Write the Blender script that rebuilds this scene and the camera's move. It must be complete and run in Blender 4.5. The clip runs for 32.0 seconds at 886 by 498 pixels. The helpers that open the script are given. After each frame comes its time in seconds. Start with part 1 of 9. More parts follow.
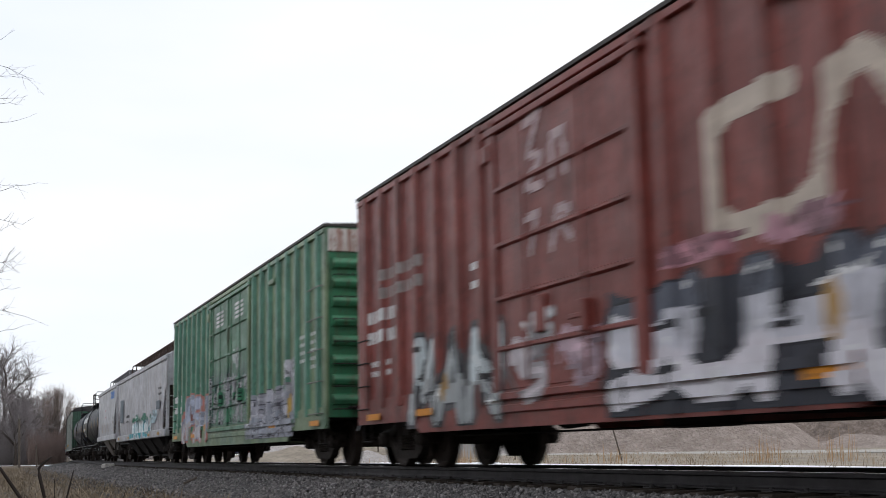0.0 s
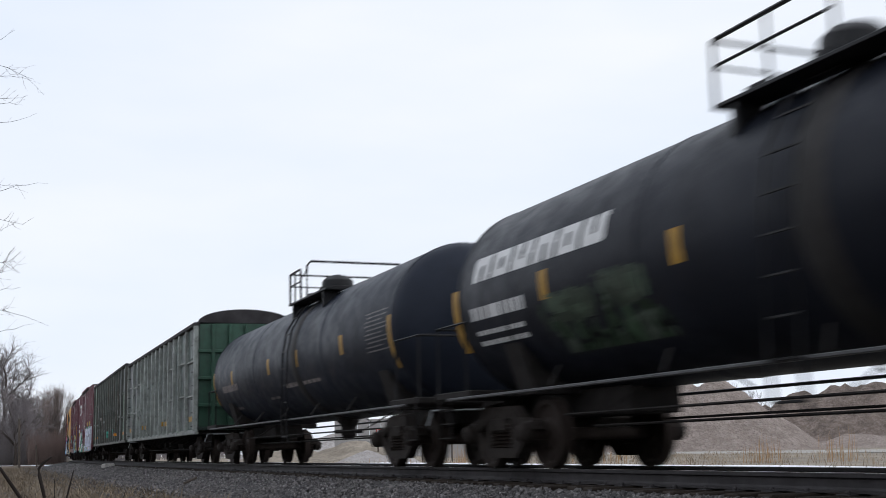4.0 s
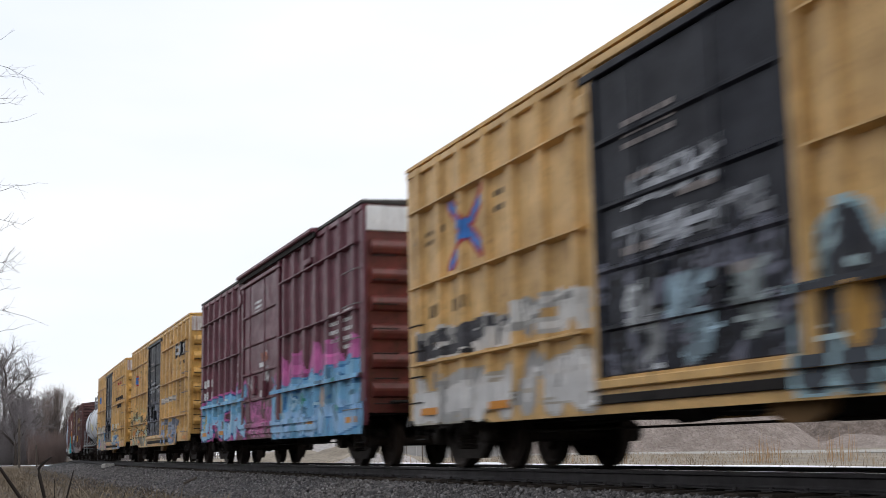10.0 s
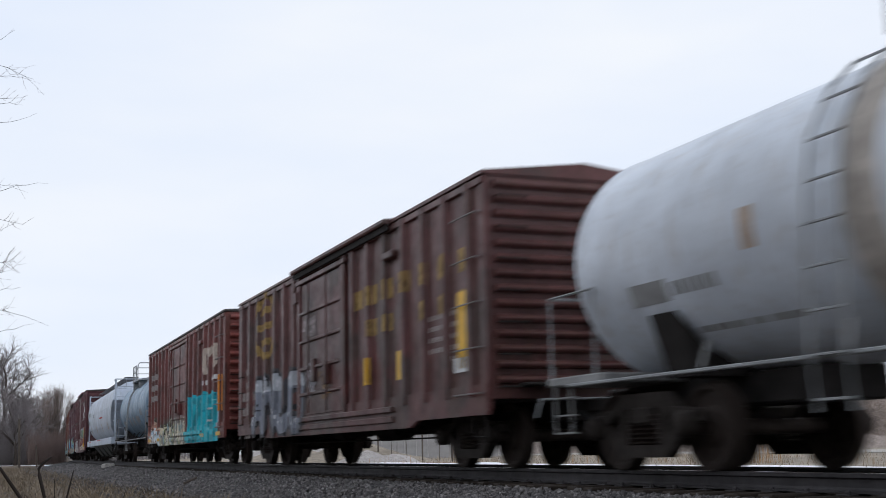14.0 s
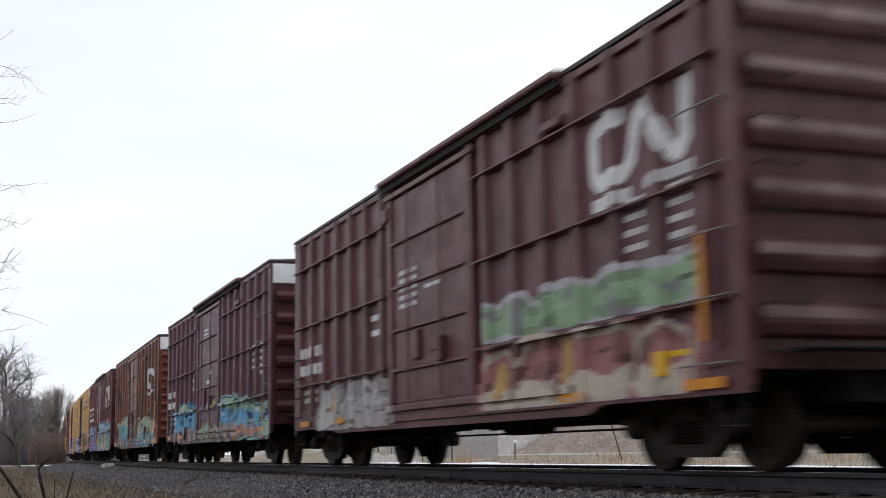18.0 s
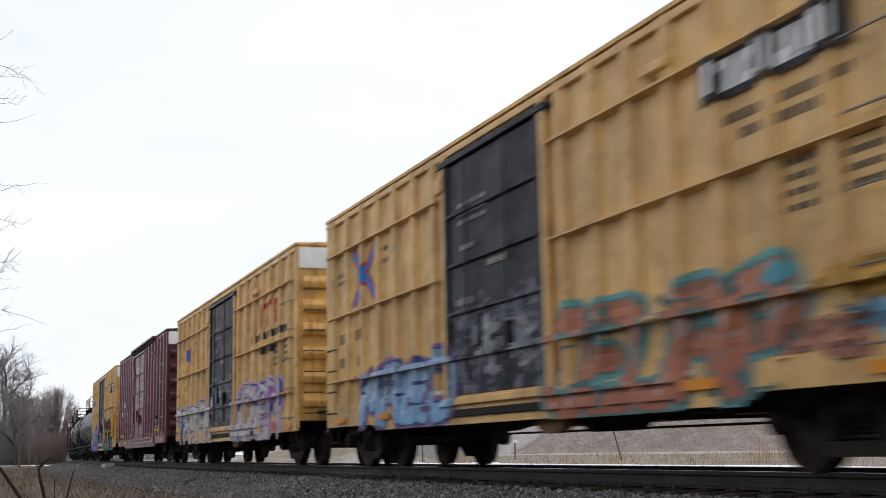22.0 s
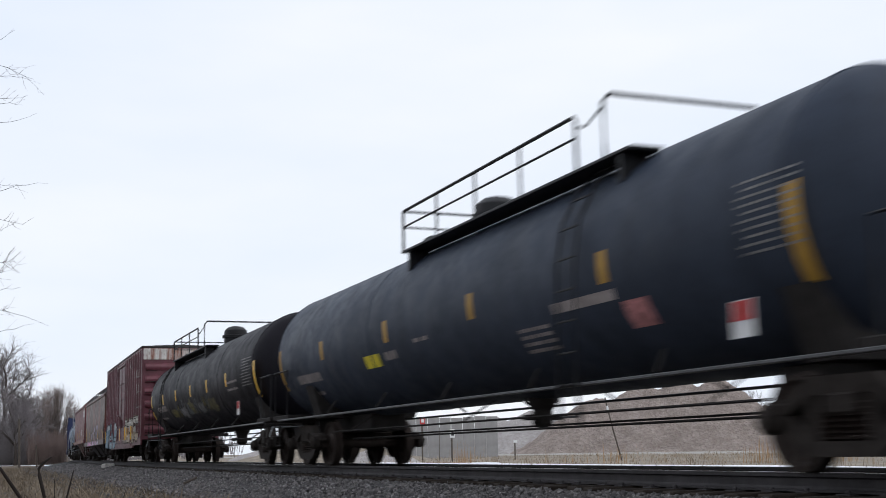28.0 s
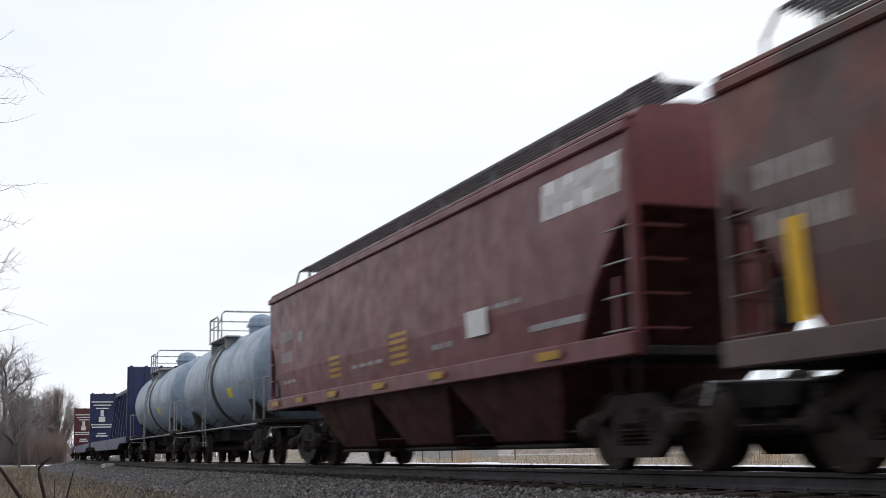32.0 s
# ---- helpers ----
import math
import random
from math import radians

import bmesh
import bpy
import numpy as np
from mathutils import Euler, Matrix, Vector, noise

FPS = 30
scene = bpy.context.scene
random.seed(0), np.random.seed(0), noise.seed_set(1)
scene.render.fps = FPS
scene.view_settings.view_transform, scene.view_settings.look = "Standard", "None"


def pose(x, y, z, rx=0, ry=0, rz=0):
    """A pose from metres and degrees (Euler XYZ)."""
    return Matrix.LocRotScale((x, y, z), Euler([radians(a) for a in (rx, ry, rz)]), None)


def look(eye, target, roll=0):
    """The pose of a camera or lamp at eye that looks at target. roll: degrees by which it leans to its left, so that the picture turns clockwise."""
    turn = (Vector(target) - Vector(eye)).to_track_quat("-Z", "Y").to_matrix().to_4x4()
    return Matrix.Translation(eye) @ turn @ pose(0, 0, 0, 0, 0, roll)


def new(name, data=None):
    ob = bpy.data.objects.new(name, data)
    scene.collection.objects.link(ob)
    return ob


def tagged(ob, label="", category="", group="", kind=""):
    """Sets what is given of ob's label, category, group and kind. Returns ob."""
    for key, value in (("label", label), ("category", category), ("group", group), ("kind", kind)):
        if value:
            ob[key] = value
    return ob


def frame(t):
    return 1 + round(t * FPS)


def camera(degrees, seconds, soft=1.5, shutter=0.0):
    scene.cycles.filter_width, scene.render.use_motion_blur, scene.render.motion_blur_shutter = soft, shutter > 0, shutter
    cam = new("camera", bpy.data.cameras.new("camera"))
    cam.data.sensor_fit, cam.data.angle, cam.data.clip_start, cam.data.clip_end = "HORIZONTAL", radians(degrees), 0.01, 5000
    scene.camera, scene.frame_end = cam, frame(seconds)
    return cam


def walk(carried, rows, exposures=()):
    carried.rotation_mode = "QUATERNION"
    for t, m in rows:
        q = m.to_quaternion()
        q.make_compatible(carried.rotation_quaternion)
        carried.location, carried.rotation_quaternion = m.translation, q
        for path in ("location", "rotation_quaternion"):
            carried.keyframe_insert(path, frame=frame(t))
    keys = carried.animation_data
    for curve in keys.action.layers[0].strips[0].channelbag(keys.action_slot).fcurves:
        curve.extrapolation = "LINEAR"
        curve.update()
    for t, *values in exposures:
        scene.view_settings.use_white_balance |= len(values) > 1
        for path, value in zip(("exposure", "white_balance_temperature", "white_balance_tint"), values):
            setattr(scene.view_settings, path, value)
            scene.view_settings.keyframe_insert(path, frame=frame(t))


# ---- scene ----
# World: rail top is z = 0, the track runs away along +y and bends slowly to +x; the train comes towards the camera.
cam = camera(39.9, 32.0, soft=0.9, shutter=0.38)
EYE = Vector((0.0, 0.0, 0.2606))
YAW, PITCH, ROLL = radians(23.341), radians(9.355), -1.144
AIM = EYE + Vector((math.sin(YAW) * math.cos(PITCH), math.cos(YAW) * math.cos(PITCH), math.sin(PITCH)))
CAM = look(EYE, AIM, ROLL)
# the camera's own exposure and white balance: darker and bluer while dark tanks fill the view
EXPOSURES = [(0, 0.12, 6440, 10), (1.6, 0.12, 6440, 10), (2.7, 0.04, 6350, 10), (3.4, -0.01, 6200, 10), (4.6, -0.01, 6200, 10), (6.4, 0.12, 6440, 10), (12.4, 0.12, 6440, 10), (13.5, -0.06, 6160, 10), (14.3, -0.05, 6180, 10),
             (15.2, 0.06, 6350, 10), (17.5, 0.06, 6350, 10), (18.2, 0.12, 6440, 10), (24.8, 0.10, 6450, 10), (25.6, -0.02, 6220, 10), (27.4, -0.01, 6200, 10), (29.5, -0.01, 6200, 10), (30.4, 0.0, 6200, 10), (31.2, 0.08, 6400, 10), (32, 0.10, 6450, 10)]
walk(cam, [(0, CAM), (32, CAM)], EXPOSURES)

# ---- sky and sun: a bright overcast afternoon ----
world = bpy.data.worlds.new("sky")
scene.world = world
world.use_nodes = True
wn, wl = world.node_tree.nodes, world.node_tree.links
wn.clear()
w_out = wn.new("ShaderNodeOutputWorld")
w_bg = wn.new("ShaderNodeBackground")
w_sky = wn.new("ShaderNodeTexSky")
w_sky.sky_type, w_sky.sun_disc = "NISHITA", False
w_sky.sun_elevation, w_sky.sun_rotation = radians(48), radians(117)
w_mul = wn.new("ShaderNodeVectorMath")
w_mul.operation = "SCALE"
w_mul.inputs["Scale"].default_value = 0.10
w_tc = wn.new("ShaderNodeTexCoord")
w_map = wn.new("ShaderNodeMapping")
w_map.inputs["Scale"].default_value = (1.2, 1.2, 4.0)
w_noise = wn.new("ShaderNodeTexNoise")
w_noise.inputs["Scale"].default_value = 2.2
w_noise.inputs["Detail"].default_value = 4.0
w_noise.inputs["Roughness"].default_value = 0.5
w_ramp = wn.new("ShaderNodeValToRGB")
w_ramp.color_ramp.elements[0].position, w_ramp.color_ramp.elements[0].color = 0.3, (0.86, 0.91, 1.0, 1)
w_ramp.color_ramp.elements[1].position, w_ramp.color_ramp.elements[1].color = 0.72, (1.0, 1.0, 1.0, 1)
w_mix = wn.new("ShaderNodeMix")
w_mix.data_type = "RGBA"
w_mix.inputs["Factor"].default_value = 0.93
wl.new(w_tc.outputs["Generated"], w_map.inputs["Vector"])
wl.new(w_map.outputs["Vector"], w_noise.inputs["Vector"])
wl.new(w_noise.outputs["Fac"], w_ramp.inputs["Fac"])
wl.new(w_sky.outputs["Color"], w_mul.inputs[0])
wl.new(w_mul.outputs["Vector"], w_mix.inputs["A"])
wl.new(w_ramp.outputs["Color"], w_mix.inputs["B"])
wl.new(w_mix.outputs["Result"], w_bg.inputs["Color"])
w_bg.inputs["Strength"].default_value = 1.02
wl.new(w_bg.outputs["Background"], w_out.inputs["Surface"])

sun_data = bpy.data.lights.new("sun", "SUN")
sun_data.energy, sun_data.angle, sun_data.color = 0.5, radians(25), (1.0, 0.96, 0.9)
sun = new("sun", sun_data)
sun.matrix_world = look((40, 10, 50), (0, 30, 0))

# ---- the track's line ----
R0, X0, S0 = 1614.75, 7.6637, -31.27


def on_track(s, d=0.0, z=0.0):
    """The place s metres along the track, d metres to its right."""
    a = (s - S0) / R0
    return Vector((X0 + R0 * (1 - math.cos(a)) + d * math.cos(a), S0 + R0 * math.sin(a) - d * math.sin(a), z))


def track_pose(s):
    """Local +x away along the track, +y to the camera's side."""
    p = on_track(s)
    return pose(p.x, p.y, 0, 0, 0, 90 - math.degrees((s - S0) / R0))


def run(t):
    """Metres that the train has gone at t."""
    return 18.115 * t + 0.01075 * t * t - 0.000123 * t ** 3


# ---- mesh building ----
class G:
    """A mesh in the making."""

    def __init__(self):
        self.v, self.f = [], []

    def add(self, verts, faces):
        n = len(self.v)
        self.v.extend(verts)
        self.f.extend([tuple(i + n for i in f) for f in faces])
        return self

    def box(self, x0, x1, y0, y1, z0, z1):
        v = [(x, y, z) for x in (x0, x1) for y in (y0, y1) for z in (z0, z1)]
        return self.add(v, [(0, 1, 3, 2), (4, 6, 7, 5), (0, 4, 5, 1), (2, 3, 7, 6), (0, 2, 6, 4), (1, 5, 7, 3)])

    def cbox(self, x0, x1, y0, y1, z0, z1, c=0.012):
        """A box with chamfered edges."""
        lo, hi = (x0, y0, z0), (x1, y1, z1)
        c = min(c, 0.45 * min(abs(hi[i] - lo[i]) for i in range(3)))
        idx, verts = {}, []
        for corner in range(8):
            sg = [(corner >> i) & 1 for i in range(3)]
            for ax in range(3):
                p = [hi[i] if sg[i] else lo[i] for i in range(3)]
                for i in range(3):
                    if i != ax:
                        p[i] += -c if sg[i] else c
                idx[(corner, ax)] = len(verts)
                verts.append(tuple(p))
        faces = []
        for ax in range(3):
            b, d = (ax + 1) % 3, (ax + 2) % 3
            for side in (0, 1):
                cs = [(side << ax) | (i << b) | (j << d) for i, j in ((0, 0), (1, 0), (1, 1), (0, 1))]
                q = [idx[(k, ax)] for k in cs]
                faces.append(tuple(q if side else q[::-1]))
            for i in (0, 1):
                for j in (0, 1):
                    k0 = (i << b) | (j << d)
                    k1 = k0 | (1 << ax)
                    q = [idx[(k0, b)], idx[(k1, b)], idx[(k1, d)], idx[(k0, d)]]
                    faces.append(tuple(q if i == j else q[::-1]))
        for corner in range(8):
            q = [idx[(corner, a)] for a in range(3)]
            faces.append(tuple(q if bin(corner).count("1") % 2 else q[::-1]))
        return self.add(verts, faces)

    def prism(self, prof, x0, x1, axis="x"):
        """A closed profile pushed along an axis: (y, z) for x, (x, z) for y, (x, y) for z."""
        n = len(prof)
        if axis == "x":
            v = [(x0, a, b) for a, b in prof] + [(x1, a, b) for a, b in prof]
        elif axis == "y":
            v = [(a, x0, b) for a, b in prof] + [(a, x1, b) for a, b in prof]
        else:
            v = [(a, b, x0) for a, b in prof] + [(a, b, x1) for a, b in prof]
        f = [(i, (i + 1) % n, n + (i + 1) % n, n + i) for i in range(n)]
        return self.add(v, f + [tuple(range(n))[::-1], tuple(range(n, 2 * n))])

    def tube(self, pts, r, n=6):
        """A round bar through points; r may be a list."""
        pts = [Vector(p) for p in pts]
        rs = r if isinstance(r, (list, tuple)) else [r] * len(pts)
        v, f = [], []
        for i, p in enumerate(pts):
            d = (pts[min(i + 1, len(pts) - 1)] - pts[max(i - 1, 0)]).normalized()
            a = d.cross(Vector((0, 0, 1)))
            a = a.normalized() if a.length > 1e-3 else Vector((1, 0, 0))
            b = d.cross(a)
            for k in range(n):
                t = 2 * math.pi * k / n
                v.append(tuple(p + rs[i] * (math.cos(t) * a + math.sin(t) * b)))
        for i in range(len(pts) - 1):
            for k in range(n):
                f.append((i * n + k, i * n + (k + 1) % n, (i + 1) * n + (k + 1) % n, (i + 1) * n + k))
        f += [tuple(range(n)), tuple(range((len(pts) - 1) * n, len(pts) * n))[::-1]]
        return self.add(v, f)

    def lathe(self, prof, n=32, centre=(0, 0, 0), axis="x"):
        """A profile of (along, radius) turned about an axis through centre."""
        cx, cy, cz = centre
        v, f = [], []
        for a, r in prof:
            for k in range(n):
                t = 2 * math.pi * k / n
                c, s = r * math.cos(t), r * math.sin(t)
                v.append((cx + a, cy + c, cz + s) if axis == "x" else (cx + c, cy + a, cz - s) if axis == "y" else (cx + c, cy + s, cz + a))
        m = len(prof)
        for i in range(m - 1):
            for k in range(n):
                f.append((i * n + k, (i + 1) * n + k, (i + 1) * n + (k + 1) % n, i * n + (k + 1) % n))
        f += [tuple(range(n)), tuple(range((m - 1) * n, m * n))[::-1]]
        return self.add(v, f)

    def mesh(self, name, mat, smooth=False):
        me = bpy.data.meshes.new(name)
        me.from_pydata(self.v, [], self.f)
        me.materials.append(mat)
        if smooth:
            me.polygons.foreach_set("use_smooth", [True] * len(me.polygons))
            me.set_sharp_from_angle(angle=radians(35))
        me.update()
        return me


def part(name, g, mat, parent=None, label="", smooth=False, at=None):
    """Links a mesh as one object, under a thing or a part."""
    me = g.mesh(name, mat, smooth) if isinstance(g, G) else g
    ob = new(name, me)
    if parent is not None:
        ob.parent = parent
    if at is not None:
        ob.matrix_basis = at
    return tagged(ob, label)


# ---- materials ----
MATS = {}


class N:
    """Node building for one material."""

    def __init__(self, name):
        self.mat = bpy.data.materials.new(name)
        self.mat.use_nodes = True
        self.t = self.mat.node_tree
        self.bsdf = self.t.nodes["Principled BSDF"]
        self.tc = self.node("ShaderNodeTexCoord")

    def node(self, kind, **inputs):
        n = self.t.nodes.new(kind)
        for k, v in inputs.items():
            n.inputs[k].default_value = v
        return n

    def link(self, a, b):
        self.t.links.new(a, b)

    def noise(self, scale, vec=None, detail=4.0, rough=0.55, stretch=None):
        n = self.node("ShaderNodeTexNoise", Scale=scale, Detail=detail, Roughness=rough)
        src = vec or self.tc.outputs["Object"]
        if stretch:
            m = self.node("ShaderNodeMapping", Scale=stretch)
            self.link(src, m.inputs["Vector"])
            src = m.outputs["Vector"]
        self.link(src, n.inputs["Vector"])
        return n.outputs["Fac"]

    def ramp(self, fac, stops, constant=False):
        r = self.node("ShaderNodeValToRGB")
        if constant:
            r.color_ramp.interpolation = "CONSTANT"
        els = r.color_ramp.elements
        while len(els) < len(stops):
            els.new(0.5)
        for e, (p, c) in zip(els, stops):
            e.position = p
            e.color = (c, c, c, 1) if isinstance(c, (int, float)) else (*c, 1)
        self.link(fac, r.inputs["Fac"])
        return r.outputs["Color"]

    def mix(self, fac, a, b, blend="MIX"):
        m = self.node("ShaderNodeMix")
        m.data_type, m.blend_type = "RGBA", blend
        for key, val in (("Factor", fac), ("A", a), ("B", b)):
            if hasattr(val, "links"):
                self.link(val, m.inputs[key])
            elif key == "Factor":
                m.inputs[0].default_value = val
            else:
                m.inputs[key].default_value = (*val, 1)
        return m.outputs["Result"]

    def math(self, op, a, b=0.0, clamp=False):
        m = self.node("ShaderNodeMath")
        m.operation, m.use_clamp = op, clamp
        for i, val in enumerate((a, b)):
            if hasattr(val, "links"):
                self.link(val, m.inputs[i])
            else:
                m.inputs[i].default_value = val
        return m.outputs[0]

    def finish(self, colour, rough=0.6, metal=0.0, bump=None, strength=0.2, dist=0.02, spec=0.3):
        self.bsdf.inputs["Specular IOR Level"].default_value = spec
        if hasattr(colour, "links"):
            self.link(colour, self.bsdf.inputs["Base Color"])
        else:
            self.bsdf.inputs["Base Color"].default_value = (*colour, 1)
        if hasattr(rough, "links"):
            self.link(rough, self.bsdf.inputs["Roughness"])
        else:
            self.bsdf.inputs["Roughness"].default_value = rough
        self.bsdf.inputs["Metallic"].default_value = metal
        if bump is not None:
            b = self.node("ShaderNodeBump", Strength=strength, Distance=dist)
            self.link(bump, b.inputs["Height"])
            self.link(b.outputs["Normal"], self.bsdf.inputs["Normal"])
        return self.mat


def tint(c, k):
    return tuple(min(1.0, x * k) for x in c)


def spray_group():
    """One sprayed piece: blocky interlocked shapes with outlines inside a ragged frame, on the side that faces +y."""
    g = bpy.data.node_groups.new("spray", "ShaderNodeTree")
    for nm, kind, io in (("Vector", "NodeSocketVector", "INPUT"), ("X0", "NodeSocketFloat", "INPUT"), ("X1", "NodeSocketFloat", "INPUT"), ("Z0", "NodeSocketFloat", "INPUT"),
                         ("Z1", "NodeSocketFloat", "INPUT"), ("Seed", "NodeSocketFloat", "INPUT"), ("Size", "NodeSocketFloat", "INPUT"), ("C1", "NodeSocketColor", "INPUT"),
                         ("C2", "NodeSocketColor", "INPUT"), ("C3", "NodeSocketColor", "INPUT"), ("Line", "NodeSocketColor", "INPUT"), ("Color", "NodeSocketColor", "OUTPUT"), ("Mask", "NodeSocketFloat", "OUTPUT")):
        g.interface.new_socket(nm, in_out=io, socket_type=kind)
    nd, lk = g.nodes, g.links
    gi, go = nd.new("NodeGroupInput"), nd.new("NodeGroupOutput")

    def m(op, a, b=0.0, c=None, clamp=False):
        n = nd.new("ShaderNodeMath")
        n.operation, n.use_clamp = op, clamp
        for i, val in enumerate((a, b) if c is None else (a, b, c)):
            if hasattr(val, "links"):
                lk.new(val, n.inputs[i])
            else:
                n.inputs[i].default_value = val
        return n.outputs[0]

    def mix(f, a, b):
        n = nd.new("ShaderNodeMix")
        n.data_type = "RGBA"
        lk.new(f, n.inputs[0])
        lk.new(a, n.inputs["A"])
        lk.new(b, n.inputs["B"])
        return n.outputs["Result"]

    sep = nd.new("ShaderNodeSeparateXYZ")
    lk.new(gi.outputs["Vector"], sep.inputs[0])
    x, y, z = sep.outputs
    # slanted, stretched letter space
    cmb = nd.new("ShaderNodeCombineXYZ")
    lk.new(m("MULTIPLY", m("ADD", x, m("MULTIPLY", z, 0.22)), m("DIVIDE", 1.55, gi.outputs["Size"])), cmb.inputs[0])
    lk.new(m("MULTIPLY", z, m("DIVIDE", 0.85, gi.outputs["Size"])), cmb.inputs[1])
    lk.new(gi.outputs["Seed"], cmb.inputs[2])
    wob = nd.new("ShaderNodeTexNoise")
    wob.inputs["Scale"].default_value, wob.inputs["Detail"].default_value = 1.3, 1.5
    lk.new(cmb.outputs[0], wob.inputs["Vector"])
    vm = nd.new("ShaderNodeVectorMath")
    vm.operation = "MULTIPLY_ADD"
    vm.inputs[1].default_value = (0.55, 0.55, 0.0)
    lk.new(wob.outputs["Color"], vm.inputs[0])
    lk.new(cmb.outputs[0], vm.inputs[2])
    vor = nd.new("ShaderNodeTexVoronoi")
    vor.distance, vor.inputs["Randomness"].default_value = "CHEBYCHEV", 0.8
    edge = nd.new("ShaderNodeTexVoronoi")
    edge.feature, edge.inputs["Randomness"].default_value = "DISTANCE_TO_EDGE", 0.8
    for n in (vor, edge):
        n.inputs["Scale"].default_value = 1.6
        lk.new(vm.outputs[0], n.inputs["Vector"])
    sc = nd.new("ShaderNodeSeparateColor")
    lk.new(vor.outputs["Color"], sc.inputs[0])
    col = mix(m("GREATER_THAN", sc.outputs[0], 0.42), gi.outputs["C1"], gi.outputs["C2"])
    col = mix(m("GREATER_THAN", sc.outputs[1], 0.74), col, gi.outputs["C3"])
    ink = nd.new("ShaderNodeVectorMath")
    ink.operation = "SCALE"
    lk.new(gi.outputs["Line"], ink.inputs[0])
    lsep = nd.new("ShaderNodeSeparateColor")
    lk.new(gi.outputs["Line"], lsep.inputs[0])
    lk.new(m("ADD", 0.22, m("MULTIPLY", m("GREATER_THAN", lsep.outputs[1], 0.55), 0.78)), ink.inputs["Scale"])
    col = mix(m("LESS_THAN", edge.outputs["Distance"], 0.055), col, ink.outputs[0])
    # inner strokes
    vor2 = nd.new("ShaderNodeTexVoronoi")
    vor2.feature = "DISTANCE_TO_EDGE"
    vor2.inputs["Scale"].default_value = 3.3
    lk.new(vm.outputs[0], vor2.inputs["Vector"])
    inner = m("MULTIPLY", m("LESS_THAN", vor2.outputs["Distance"], 0.03), m("GREATER_THAN", sc.outputs[2], 0.35))
    col = mix(inner, col, ink.outputs[0])
    # a finer layer of fills laid over some letters
    vor3 = nd.new("ShaderNodeTexVoronoi")
    vor3.distance, vor3.inputs["Scale"].default_value = "MANHATTAN", 4.2
    lk.new(vm.outputs[0], vor3.inputs["Vector"])
    sc3 = nd.new("ShaderNodeSeparateColor")
    lk.new(vor3.outputs["Color"], sc3.inputs[0])
    over = mix(m("GREATER_THAN", sc3.outputs[0], 0.5), gi.outputs["C2"], gi.outputs["C3"])
    col = mix(m("MULTIPLY", m("GREATER_THAN", sc3.outputs[1], 0.66), m("GREATER_THAN", sc.outputs[2], 0.3)), col, over)
    # fades inside the fills
    fade = nd.new("ShaderNodeTexNoise")
    fade.inputs["Scale"].default_value, fade.inputs["Detail"].default_value, fade.inputs["Roughness"].default_value = 2.6, 5.0, 0.65
    lk.new(vm.outputs[0], fade.inputs["Vector"])
    shade = nd.new("ShaderNodeVectorMath")
    shade.operation = "SCALE"
    lk.new(col, shade.inputs[0])
    lk.new(m("ADD", 0.3, m("MULTIPLY", fade.outputs["Fac"], 1.6)), shade.inputs["Scale"])
    col = shade.outputs[0]
    # ragged frame
    rag = nd.new("ShaderNodeTexNoise")
    rag.inputs["Scale"].default_value, rag.inputs["Detail"].default_value = 1.5, 3.0
    lk.new(cmb.outputs[0], rag.inputs["Vector"])
    r = m("MULTIPLY", m("SUBTRACT", rag.outputs["Fac"], 0.5), 1.3)
    def edge_in(val, sharp=5.0):
        return m("MULTIPLY", m("ADD", val, r), sharp, clamp=True)
    inside = m("MINIMUM", edge_in(m("SUBTRACT", x, gi.outputs["X0"])), edge_in(m("SUBTRACT", gi.outputs["X1"], x)))
    inside = m("MINIMUM", inside, edge_in(m("SUBTRACT", gi.outputs["Z1"], z)))
    inside = m("MINIMUM", inside, m("MULTIPLY", m("SUBTRACT", z, gi.outputs["Z0"]), 30.0, clamp=True))
    rim = m("LESS_THAN", inside, 0.98)
    col = mix(rim, col, gi.outputs["Line"])
    inside = m("MULTIPLY", inside, m("GREATER_THAN", y, 0.7))
    worn = nd.new("ShaderNodeTexNoise")
    worn.inputs["Scale"].default_value, worn.inputs["Detail"].default_value, worn.inputs["Roughness"].default_value = 3.0, 7.0, 0.7
    lk.new(gi.outputs["Vector"], worn.inputs["Vector"])
    inside = m("MULTIPLY", inside, m("MULTIPLY", m("SUBTRACT", worn.outputs["Fac"], 0.33), 14.0, clamp=True))
    lk.new(col, go.inputs["Color"])
    lk.new(inside, go.inputs["Mask"])
    return g


SPRAY = spray_group()


